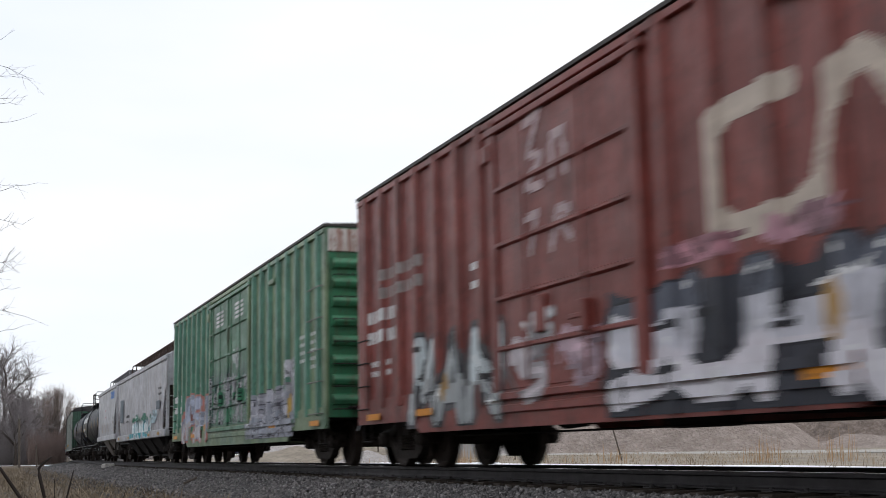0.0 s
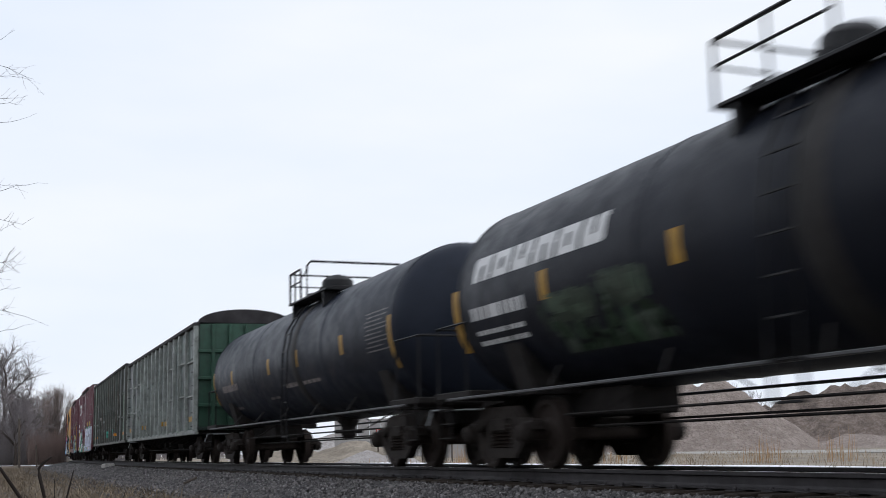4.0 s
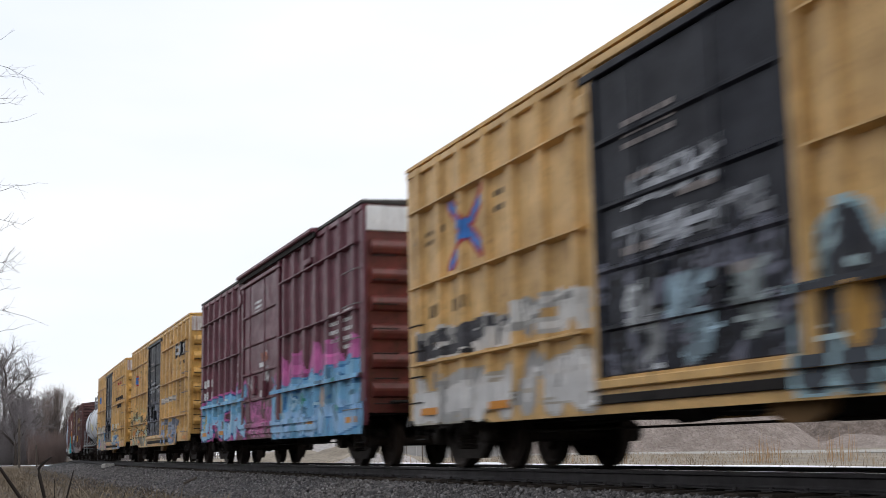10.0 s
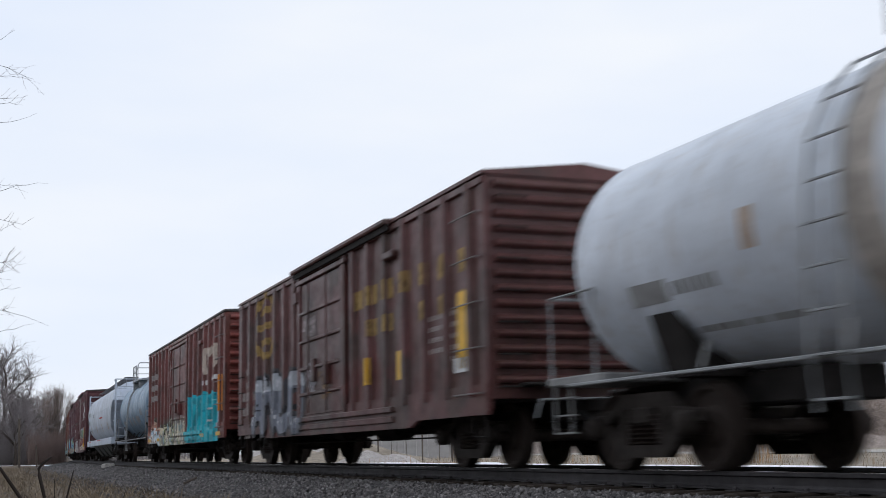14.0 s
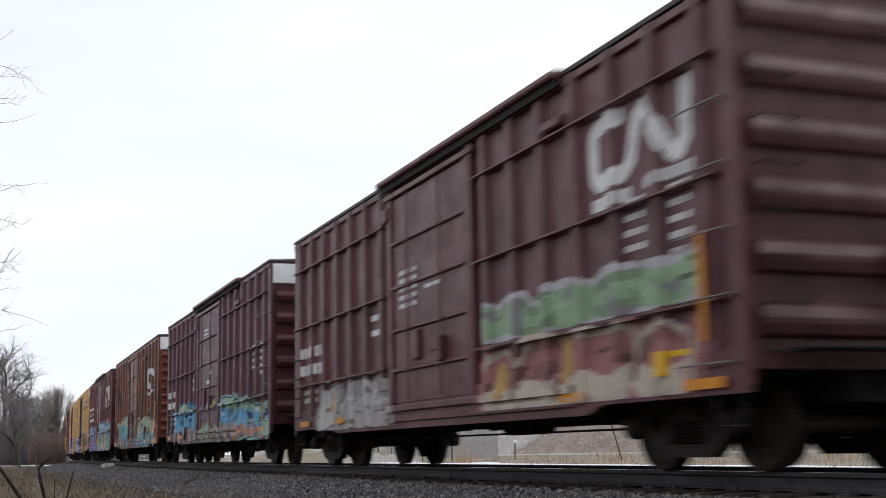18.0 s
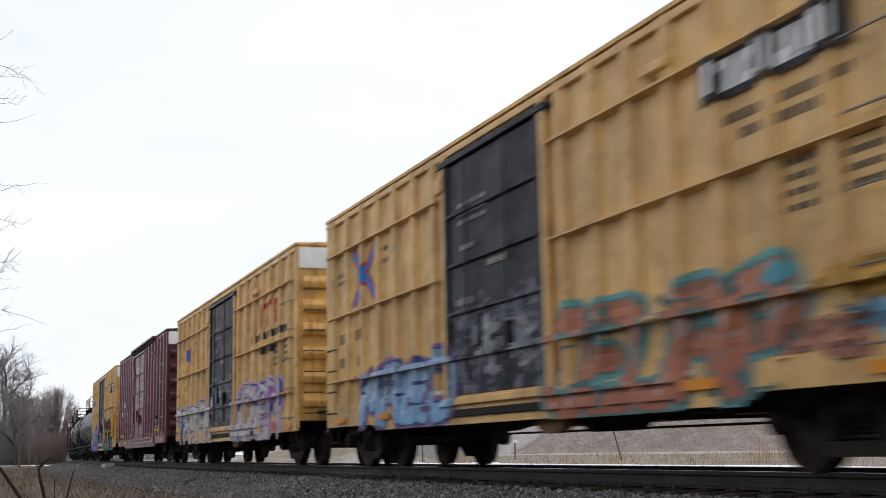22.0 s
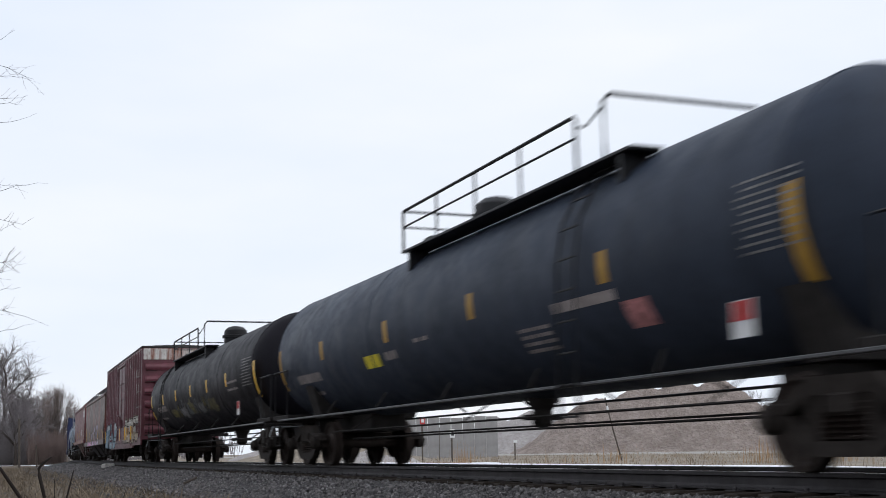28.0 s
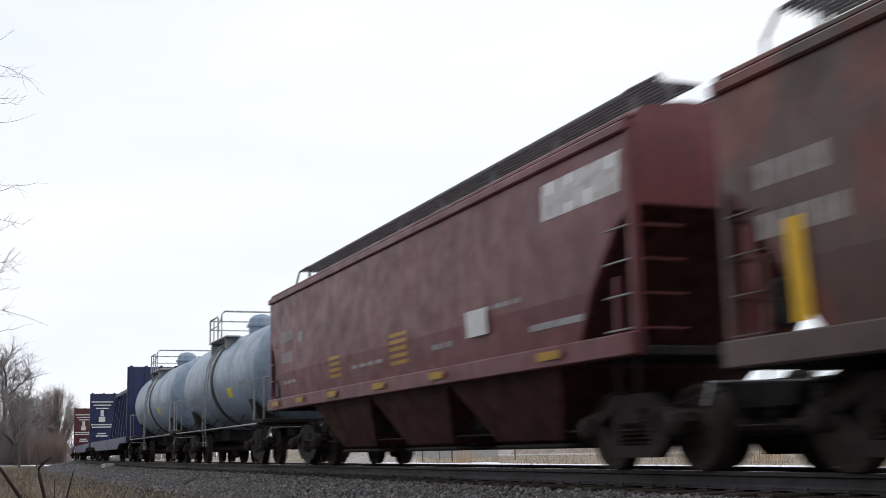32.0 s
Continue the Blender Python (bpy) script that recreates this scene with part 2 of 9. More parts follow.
def paint(name, base, wear=0.4, rust=(0.11, 0.045, 0.025), gloss=0.40, sprays=(), dirt=0.3, spec=0.5, patch=None):
    """Railway car paint: faded in patches, run with rust streaks, sprayed over, chipped and grimy."""
    if name in MATS:
        return MATS[name]
    n = N(name)
    base = tint(base, 1.17)
    col = n.mix(n.ramp(n.noise(0.7, detail=5), [(0.3, 0.0), (0.75, 1.0)]), tint(base, 0.72), tint(base, 1.2))
    if patch:
        blot = n.ramp(n.noise(0.55, detail=7, rough=0.62, stretch=(1.4, 1.4, 1.0)), [(0.50, 0.0), (0.58, 1.0)])
        col = n.mix(n.math("MULTIPLY", blot, 0.85), col, tint(patch, 0.8))
    streak = n.ramp(n.noise(1.0, detail=7, rough=0.68, stretch=(7.0, 7.0, 0.5)), [(0.55 - 0.12 * wear, 0.0), (0.72 - 0.1 * wear, 1.0)])
    col = n.mix(n.math("MULTIPLY", streak, min(0.95, 0.35 + 0.7 * wear)), col, tint(rust, 0.8))
    grime = n.ramp(n.noise(2.6, detail=9, rough=0.72), [(0.40, 0.0), (0.74, 1.0)])
    chips = n.ramp(n.noise(9.0, detail=6, rough=0.7, stretch=(1.3, 1.3, 0.7)), [(0.56, 0.0), (0.66, 1.0)])
    col = n.mix(n.math("MULTIPLY", grime, min(0.9, dirt * 1.7)), col, (0.25, 0.22, 0.20), "MULTIPLY")
    col = n.mix(n.math("MULTIPLY", chips, min(0.85, 0.2 + wear * 0.9)), col, tint(rust, 0.55))
    for i, (x0, x1, z0, z1, size, c1, c2, c3, line) in enumerate(sprays):
        gr = n.node("ShaderNodeGroup")
        gr.node_tree = SPRAY
        n.link(n.tc.outputs["Object"], gr.inputs["Vector"])
        for k, val in (("X0", min(x0, x1)), ("X1", max(x0, x1)), ("Z0", z0), ("Z1", z1), ("Seed", 3.7 * i + 0.61 * len(name) + abs(x0)), ("Size", size)):
            gr.inputs[k].default_value = val
        for k, c in (("C1", c1), ("C2", c2), ("C3", c3), ("Line", line)):
            gr.inputs[k].default_value = (*tint(c, 1.0), 1)
        col = n.mix(gr.outputs["Mask"], col, gr.outputs["Color"])
    fine = n.noise(38.0, detail=3)
    rough = n.math("ADD", n.math("MULTIPLY", grime, 0.25), gloss)
    MATS[name] = n.finish(col, rough, bump=n.math("ADD", fine, n.math("MULTIPLY", n.noise(1.6, detail=2), 2.0)), strength=0.22, dist=0.012, spec=spec)
    return MATS[name]


def plain(name, base, rough=0.6, metal=0.0, vary=0.25, scale=6.0, bump=0.15, dark=(0.03, 0.025, 0.02), spec=0.25):
    if name in MATS:
        return MATS[name]
    n = N(name)
    col = n.mix(n.ramp(n.noise(scale, detail=6), [(0.3, 0.0), (0.75, 1.0)]), tint(base, 1 - vary), tint(base, 1 + vary))
    col = n.mix(n.math("MULTIPLY", n.ramp(n.noise(scale * 0.35, detail=4, rough=0.7), [(0.5, 0.0), (0.8, 1.0)]), vary), col, dark)
    MATS[name] = n.finish(col, rough, metal, bump=n.noise(scale * 7, detail=3), strength=bump, dist=0.01, spec=spec)
    return MATS[name]


WHITE, BLACK, GREY, YELLOW, ORANGE = (0.72, 0.72, 0.72), (0.02, 0.02, 0.025), (0.3, 0.3, 0.32), (0.75, 0.5, 0.03), (0.75, 0.3, 0.02)
TEAL, CYAN, BLUE, PURPLE, PINK, RED, GREEN, CREAM = (0.05, 0.4, 0.36), (0.1, 0.55, 0.65), (0.08, 0.25, 0.6), (0.28, 0.2, 0.6), (0.75, 0.18, 0.5), (0.5, 0.07, 0.04), (0.03, 0.4, 0.2), (0.6, 0.55, 0.42)
PALE, LILAC, SALMON, OLIVE, NAVY = (0.42, 0.56, 0.66), (0.5, 0.42, 0.62), (0.6, 0.3, 0.22), (0.3, 0.32, 0.12), (0.03, 0.05, 0.12)

M_WHITE = plain("white_lettering", (0.7, 0.7, 0.7), 0.6, vary=0.15)
M_GREYMARK = plain("grey_lettering", (0.3, 0.3, 0.3), 0.6, vary=0.2)
M_DIM = plain("worn_lettering", (0.33, 0.29, 0.28), 0.7, vary=0.3)
M_BLACKMARK = plain("black_lettering", (0.025, 0.025, 0.03), 0.6)
M_BROWNMARK = plain("faded_brown_lettering", (0.15, 0.10, 0.055), 0.7, vary=0.3)
M_YELLOW = plain("yellow_reflector", (0.78, 0.46, 0.03), 0.4, vary=0.12)
M_OCHRE = plain("dulled_reflector", (0.42, 0.24, 0.04), 0.5, vary=0.2)
M_ORANGE = plain("orange_reflector", (0.7, 0.27, 0.02), 0.4, vary=0.12)
M_GOLD = plain("worn_gold_lettering", (0.33, 0.22, 0.085), 0.8, vary=0.5, scale=9.0)
M_RED = plain("red_lettering", (0.45, 0.05, 0.05), 0.6, vary=0.2)
M_BLUE = plain("blue_lettering", (0.06, 0.22, 0.62), 0.6, vary=0.2)
M_STEEL = plain("truck_steel", (0.036, 0.030, 0.027), 0.75, 0.0, 0.4, 9.0, 0.35, dark=(0.006, 0.005, 0.005), spec=0.12)
M_UNDER = plain("underframe_steel", (0.03, 0.027, 0.026), 0.8, 0.0, 0.35, 5.0, 0.3, dark=(0.006, 0.005, 0.005), spec=0.12)
M_WHEEL = plain("wheel_steel", (0.045, 0.035, 0.031), 0.65, 0.2, 0.3, 8.0, 0.2, dark=(0.006, 0.005, 0.005), spec=0.12)
M_SPRING = plain("spring_steel", (0.03, 0.022, 0.019), 0.6, 0.2, 0.3, 12.0, 0.2, dark=(0.006, 0.005, 0.005), spec=0.12)
M_RAILING = plain("black_railing", (0.012, 0.012, 0.014), 0.5, vary=0.3)
M_GREYRAIL = plain("grey_railing", (0.3, 0.31, 0.32), 0.55, vary=0.25)
M_WHITEEND = paint("white_end_paint", (0.7, 0.71, 0.73), 0.08, rust=(0.4, 0.38, 0.36), dirt=0.08)
M_RUSTEND = paint("rusted_white_paint", (0.62, 0.6, 0.57), 0.9, rust=(0.32, 0.09, 0.04))
M_BLACKDOOR = paint("black_door_paint", (0.017, 0.019, 0.028), 0.25, rust=(0.03, 0.03, 0.04), gloss=0.42, sprays=[(-2, 2, 0.9, 2.4, 0.45, (0.016, 0.018, 0.027), (0.02, 0.022, 0.032), (0.15, 0.155, 0.2), (0.03, 0.03, 0.04))], spec=0.18)
M_ROOF = plain("roof_metal", (0.06, 0.055, 0.052), 0.6, 0.2, 0.3, 3.0, 0.2)
# Pale base colour stands for the sky mirrored in the front grab irons.
M_GRABPALE = plain("sky_paled_grab_steel", (0.2, 0.18, 0.175), 0.45, 0.2, 0.3)
M_DIMRAIL = plain("grey_walkway_steel", (0.10, 0.10, 0.105), 0.5, 0.1, 0.3)
M_GRATE = plain("grating_steel", (0.16, 0.16, 0.17), 0.55, 0.2, 0.3)
# Dark for grime and for the shade inside the hoppers' open ends.
M_SLOPE = paint("grimy_slope_paint", (0.075, 0.058, 0.048), 0.5, rust=(0.03, 0.02, 0.016), dirt=0.4)

# ---- running gear, shared by all cars ----
def truck_frame():
    """Two cast side frames with the bolster between them, for one truck centred at the origin."""
    g = G()
    for sy in (1, -1):
        y0, y1 = (0.93, 1.08) if sy > 0 else (-1.08, -0.93)
        top = [(-1.08, 0.50), (-1.02, 0.62), (-0.62, 0.66), (-0.42, 0.82), (0.42, 0.82), (0.62, 0.66), (1.02, 0.62), (1.08, 0.50), (0.72, 0.50), (0.42, 0.66), (-0.42, 0.66), (-0.72, 0.50)]
        g.prism(top, y0, y1, "y")
        low = [(-0.95, 0.50), (-0.72, 0.50), (-0.34, 0.27), (0.34, 0.27), (0.72, 0.50), (0.95, 0.50), (0.46, 0.14), (-0.46, 0.14)]
        g.prism(low, y0, y1, "y")
        for x in (-0.38, 0.38):
            g.cbox(x - 0.07, x + 0.07, y0 + 0.01, y1 - 0.01, 0.2, 0.72)
        for x in (-0.89, 0.89):
            g.cbox(x - 0.17, x + 0.17, y0 - 0.02, y1 + 0.02, 0.48, 0.62, 0.03)
    g.cbox(-0.22, 0.22, -1.1, 1.1, 0.48, 0.68, 0.03)
    g.cbox(-0.30, 0.30, -0.35, 0.35, 0.62, 0.80, 0.03)
    for x in (-0.42, 0.42):
        g.cbox(x - 0.06, x + 0.06, -0.85, 0.85, 0.36, 0.46)
    return g.mesh("truck", M_STEEL)


def coil_bank():
    """A nest of coil springs as they show from the side."""
    g = G()
    for x in (-0.2, 0.0, 0.2):
        prof, z = [(0.0, 0.02)], 0.0
        for i in range(7):
            prof += [(z + 0.008, 0.062), (z + 0.028, 0.095), (z + 0.046, 0.062)]
            z += 0.048
        g.lathe(prof + [(z, 0.02)], 10, (x, 0, 0), "z")
    return g.mesh("spring_nest", M_SPRING, True)


def wheel_pair():
    g = G()
    r = 0.44
    disc = [(-0.07, 0.10), (-0.07, 0.16), (-0.025, 0.22), (-0.03, r - 0.09), (-0.07, r - 0.05), (-0.07, r), (0.055, r - 0.006), (0.06, r + 0.03), (0.085, r + 0.03), (0.085, r - 0.05), (0.03, r - 0.09), (0.035, 0.22), (0.09, 0.16), (0.09, 0.10)]
    g.lathe([(-a, b) for a, b in disc[::-1]], 28, (0, 0.76, 0), "y")
    g.lathe(disc, 28, (0, -0.76, 0), "y")
    g.lathe([(-1.02, 0.075), (-0.7, 0.085), (0.7, 0.085), (1.02, 0.075)], 10, (0, 0, 0), "y")
    return g.mesh("wheelset", M_WHEEL, True)


def bearing_cap():
    g = G()
    g.lathe([(0.0, 0.13), (0.12, 0.13), (0.15, 0.10), (0.17, 0.06)], 14, (0, 0, 0), "y")
    for k in range(3):
        t = 2.1 * k + 0.5
        g.lathe([(0.15, 0.02), (0.175, 0.02)], 6, (0.075 * math.cos(t), 0, 0.075 * math.sin(t)), "y")
    return g.mesh("bearing_cap", M_STEEL, True)


TRUCK, SPRINGS, WHEELS, CAP = truck_frame(), coil_bank(), wheel_pair(), bearing_cap()
SPINNERS = []


def truck(car, x):
    t = part("truck", TRUCK, None, car, at=pose(x, 0, 0))
    for y in (1.0, -1.0):
        part("spring_nest", SPRINGS, None, t, at=pose(0, y, 0.26))
    for ax in (-0.89, 0.89):
        w = part("wheelset", WHEELS, None, t, at=pose(ax, 0, 0.44))
        SPINNERS.append((w, car, x + ax, ax))
        for y, rz in ((1.06, 0), (-1.06, 180)):
            part("bearing_cap", CAP, None, t, at=pose(ax, y, 0.46, 0, 0, rz))
    return t


def coupler_mesh():
    g = G()
    g.cbox(-0.1, 0.75, -0.075, 0.075, 0.72, 0.9, 0.02)
    g.cbox(0.7, 0.95, -0.16, 0.13, 0.66, 0.98, 0.05)
    g.prism([(0.92, 0.70), (1.12, 0.70), (1.12, 0.94), (0.92, 0.94)], -0.16, -0.03, "y")
    g.prism([(0.92, 0.74), (1.06, 0.74), (1.06, 0.90), (0.92, 0.90)], 0.02, 0.13, "y")
    return g.mesh("coupler", M_UNDER)


def hose_mesh():
    g = G()
    g.tube([(0.15, -0.25, 0.72), (0.45, -0.27, 0.6), (0.75, -0.22, 0.38), (1.0, -0.12, 0.36), (1.15, -0.05, 0.4)], 0.028, 6)
    return g.mesh("air_hose", M_RAILING, True)


def lever_mesh():
    g = G()
    g.tube([(0.5, 0.0, 0.98), (0.42, 0.2, 0.86), (0.4, 1.1, 0.84), (0.4, 1.35, 0.84), (0.42, 1.42, 0.62)], 0.016, 6)
    return g.mesh("uncoupling_lever", M_GREYRAIL, True)


COUPLER, HOSE, LEVER = coupler_mesh(), hose_mesh(), lever_mesh()


def couplings(car, rear, front):
    """Draft gear at both ends; rear is at +x."""
    for x, rz in ((rear, 0), (front, 180)):
        at = pose(x, 0, 0, 0, 0, rz)
        part("coupler", COUPLER, None, car, at=at)
        part("air_hose", HOSE, None, car, at=at)
        part("uncoupling_lever", LEVER, None, car, at=at)


def brake_gear(car, half, z=0.72):
    g = G().lathe([(-0.35, 0.05), (-0.33, 0.19), (0.2, 0.21), (0.28, 0.14), (0.5, 0.06)], 14, (1.4, 0.75, z - 0.02), "x")
    part("brake_cylinder", g, M_UNDER, car, smooth=True)
    g = G().lathe([(-0.62, 0.08), (-0.55, 0.22), (0.55, 0.22), (0.62, 0.08)], 14, (-1.2, 0.55, z - 0.06), "x")
    part("air_reservoir", g, M_UNDER, car, smooth=True)
    g = G().tube([(half - 3.2, 0.45, 0.55), (0.9, 0.6, z - 0.1), (-half + 3.2, 0.5, 0.52)], 0.02, 5)
    part("brake_rod", g, M_UNDER, car)
    g = G().tube([(half - 0.4, 0.85, 0.8), (half - 3.0, 0.95, 0.47), (-half + 3.0, 0.95, 0.45), (-half + 0.4, 0.85, 0.8)], 0.014, 5)
    part("train_pipe", g, M_UNDER, car)
    for x in (-0.55, 0.55, 2.3):
        part("brake_bracket", G().cbox(x - 0.05, x + 0.05, 0.4, 1.05, z - 0.12, z + 0.25), M_UNDER, car)


RUNGS = {}


def rung(car, x, z, y, w=0.42, mat=None, depth=0.07):
    """A grab iron on the side that faces +y."""
    key = (round(w, 2), depth, mat.name if mat else "")
    if key not in RUNGS:
        g = G().tube([(-w / 2, 0, 0), (-w / 2, depth, 0), (w / 2, depth, 0), (w / 2, 0, 0)], 0.012, 5)
        RUNGS[key] = g.mesh("grab_iron", mat or M_UNDER)
    part("grab_iron", RUNGS[key], None, car, at=pose(x, y, z))


def end_rung(car, x, y, z, w=0.42):
    key = ("end", round(w, 2))
    if key not in RUNGS:
        RUNGS[key] = G().tube([(0, -w / 2, 0), (-0.07, -w / 2, 0), (-0.07, w / 2, 0), (0, w / 2, 0)], 0.012, 5).mesh("grab_iron", M_UNDER)
    part("grab_iron", RUNGS[key], None, car, at=pose(x, y, z))


def car_empty(name, label, centre, group=""):
    e = new(name)
    e.empty_display_size = 0.5
    e["centre"] = centre
    CARS.append((e, centre))
    return tagged(e, label, "railway car", group or "cars of the freight train")


CARS = []


# ---- writing and marks that lie on a side ----
def columns(x0, x1, n, surf):
    """The bounds of n even columns, with the edges of the ribs put in."""
    xs = [x0 + (x1 - x0) * i / n for i in range(n + 1)]
    if hasattr(surf, "breaks"):
        xs = sorted(xs + [b for b in surf.breaks if x0 + 0.004 < b < x1 - 0.004])
        xs = [x for i, x in enumerate(xs) if i == 0 or x - xs[i - 1] > 0.003]
    return xs


def mark(car, name, mat, inside, x0, x1, z0, z1, surf, step=0.05, lift=0.004):
    """A painted shape that follows a side: inside(u, w) tells, with u from the reader's left and w up, both in metres."""
    g = G()
    x1, x0 = max(x0, x1), min(x0, x1)
    if hasattr(surf, "low"):
        z0, z1 = 2.05 + (z0 - 2.35) * 0.85, 2.05 + (z1 - 2.35) * 0.85
    nx = max(1, int((x1 - x0) / step + 0.5))
    nz = max(1, int((z1 - z0) / step + 0.5))
    dx, dz = (x1 - x0) / nx, (z1 - z0) / nz
    if inside is None:
        # one bent sheet
        bent = hasattr(surf, "low")
        nz = max(3, int((z1 - z0) / 0.06)) if bent else 1
        zs = [z0 + (z1 - z0) * k / nz for k in range(nz + 1)]
        line = []
        for i in range(nx):
            for x in (x0 + i * dx, x0 + (i + 1) * dx):
                col = [surf(x0 + (i + 0.5) * dx, z) for z in zs]
                if None not in col and (not line or (x, col) != line[-1]):
                    line.append((x, col))
        line = [p for k, p in enumerate(line) if not (0 < k < len(line) - 1 and line[k - 1][1] == p[1] == line[k + 1][1])]
        m = len(zs)
        g.add([(x, col[k] + lift, zs[k]) for x, col in line for k in range(m)], [(i * m + k, i * m + k + 1, (i + 1) * m + k + 1, (i + 1) * m + k) for i in range(len(line) - 1) for k in range(m - 1)])
        return part(name, g, mat, car) if g.f else None
    edges = columns(x0, x1, nx, surf)
    for xa, xb in zip(edges, edges[1:]):
        u = x1 - (xa + xb) / 2
        j = 0
        while j < nz:
            if inside(u, (j + 0.5) * dz):
                k = j
                while k < nz and inside(u, (k + 0.5) * dz):
                    k += 1
                za, zb = z0 + j * dz, z0 + k * dz
                zm = (za + zb) / 2
                ya, yb = surf(xa + 1e-4, zm), surf(xb - 1e-4, zm)
                if ya is not None and yb is not None:
                    if hasattr(surf, "low"):
                        m = max(1, int((zb - za) / 0.06))
                        for q in range(m):
                            zl, zh = za + (zb - za) * q / m, za + (zb - za) * (q + 1) / m
                            yl, yh = surf(xa + 1e-4, zl) or ya, surf(xa + 1e-4, zh) or ya
                            g.add([(xa, yl + lift, zl), (xa, yh + lift, zh), (xb, yh + lift, zh), (xb, yl + lift, zl)], [(0, 1, 2, 3)])
                    else:
                        g.add([(xa, ya + lift, za), (xa, ya + lift, zb), (xb, yb + lift, zb), (xb, yb + lift, za)], [(0, 1, 2, 3)])
                j = k
            else:
                j += 1
    if g.f:
        return tagged(part(name, g, mat, car), kind="stuff")


def near_line(pts, w):
    def inside(u, v):
        for (ax, ay), (bx, by) in zip(pts, pts[1:]):
            if ax is None or bx is None:
                continue
            l2 = (bx - ax) ** 2 + (by - ay) ** 2
            t = max(0, min(1, ((u - ax) * (bx - ax) + (v - ay) * (by - ay)) / l2)) if l2 else 0
            if math.hypot(u - ax - t * (bx - ax), v - ay - t * (by - ay)) < w:
                return True
        return False
    return inside


def emblem(car, x_left, x_right, z0, z1, surf, mat, weight=0.115):
    """The road's emblem as one bent band."""
    W, H = abs(x_left - x_right), z1 - z0
    k = weight * H
    pts = [(0.33 * W, H - k), (0.10 * W, H - k), (k, H - 2.2 * k), (k, 2.2 * k), (0.10 * W, k), (0.33 * W, k), (0.43 * W, 2.2 * k), (0.50 * W, H - 2.0 * k), (0.57 * W, H - k), (0.63 * W, H - 2.0 * k),
           (0.79 * W, 1.8 * k), (0.87 * W, k), (W - 1.4 * k, 2.2 * k), (W - k, H - 0.2 * k)]
    mark(car, "emblem", mat, near_line(pts, k), x_right, x_left, z0, z1, surf, 0.028)


def bars(car, mat, rows, surf):
    """Unreadable writing as plain bars: rows of (x_left, x_right, z, height, pieces)."""
    for xl, xr, z, h, n in rows:
        L = abs(xl - xr)
        if 0.09 <= h <= 0.3 and n > 1:
            n = max(n, round(L / (0.9 * h)))
        p = L / n
        gap = min(0.3 * p, 0.12) if n > 1 else 0.0
        if n == 1 or h > 0.15 and n < 8:
            for k in range(n):
                xa = max(xl, xr) - k * p
                mark(car, "lettering", mat, None, xa - p + gap, xa, z, z + h, surf, 0.06)
            continue
        flat = None
        if h < 0.11 and not hasattr(surf, "low"):
            flat = min(surf(min(xl, xr) + L * k / 40, z) for k in range(41))
        ob = mark(car, "lettering", mat, lambda u, v, p=p, gap=gap, flat=flat, x1=max(xl, xr), z=z: (u % p) < p - gap and (flat is None or surf(x1 - u, z) < flat + 0.02), min(xl, xr), max(xl, xr), z, z + h, surf, min(0.06, p / 3, h))
        if ob and n > 1:
            tagged(ob, kind="stuff")


def blocks(car, mat, xl, xr, z0, z1, n, surf, lift=0.004, lean=0.12):
    """A brand's heavy lettering as plain slanted blocks, some slotted."""
    W, H = abs(xl - xr), z1 - z0
    p = W / n

    H = H * 0.85 if hasattr(surf, "low") else H

    def inside(u, v):
        u -= lean * (v - H / 2)
        k, a = int(u // p), (u % p) / p
        if not 0 <= k < n or a > 0.86:
            return False
        slot = 0.36 < a < 0.52
        return not (slot and (v < 0.68 * H if k % 3 == 0 else 0.26 * H < v < 0.74 * H if k % 3 == 1 else v > 0.4 * H))
    mark(car, "logo", mat, inside, xr, xl, z0, z1, surf, 0.03, lift)


def plate(car, mat, xl, xr, z0, z1, surf, name="placard"):
    if hasattr(surf, "low"):
        return mark(car, name, mat, None, min(xl, xr), max(xl, xr), z0, z1, surf, 0.08)
    mark(car, name, mat, None, min(xl, xr), max(xl, xr), z0, z1, lambda a, b=0: surf(a, b) + 0.034, 0.08)


# ---- sprayed pieces: interlocked bold letters and shapes, drawn as strokes on a grid four wide and six high ----
# Most of these are letter skeletons under shape names: bend is S, cup is U.
LETTER_FORMS = {"bend": "46 05 03 43 41 00", "cup": "06 01 10 30 41 46", "peak": "00 26 40/12 32", "knee": "00 06 36 44 33 03/23 40", "comb": "46 06 00 40/03 33", "fork": "00 06/46 03 40", "ring": "10 01 05 16 36 45 41 30 10",
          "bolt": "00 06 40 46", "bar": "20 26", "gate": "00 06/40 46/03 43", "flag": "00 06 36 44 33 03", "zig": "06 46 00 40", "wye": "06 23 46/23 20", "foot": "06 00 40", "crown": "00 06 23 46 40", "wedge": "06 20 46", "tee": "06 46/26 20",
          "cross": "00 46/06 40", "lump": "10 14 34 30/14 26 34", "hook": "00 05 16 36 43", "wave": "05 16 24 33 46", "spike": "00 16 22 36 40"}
SPRAYS = {}


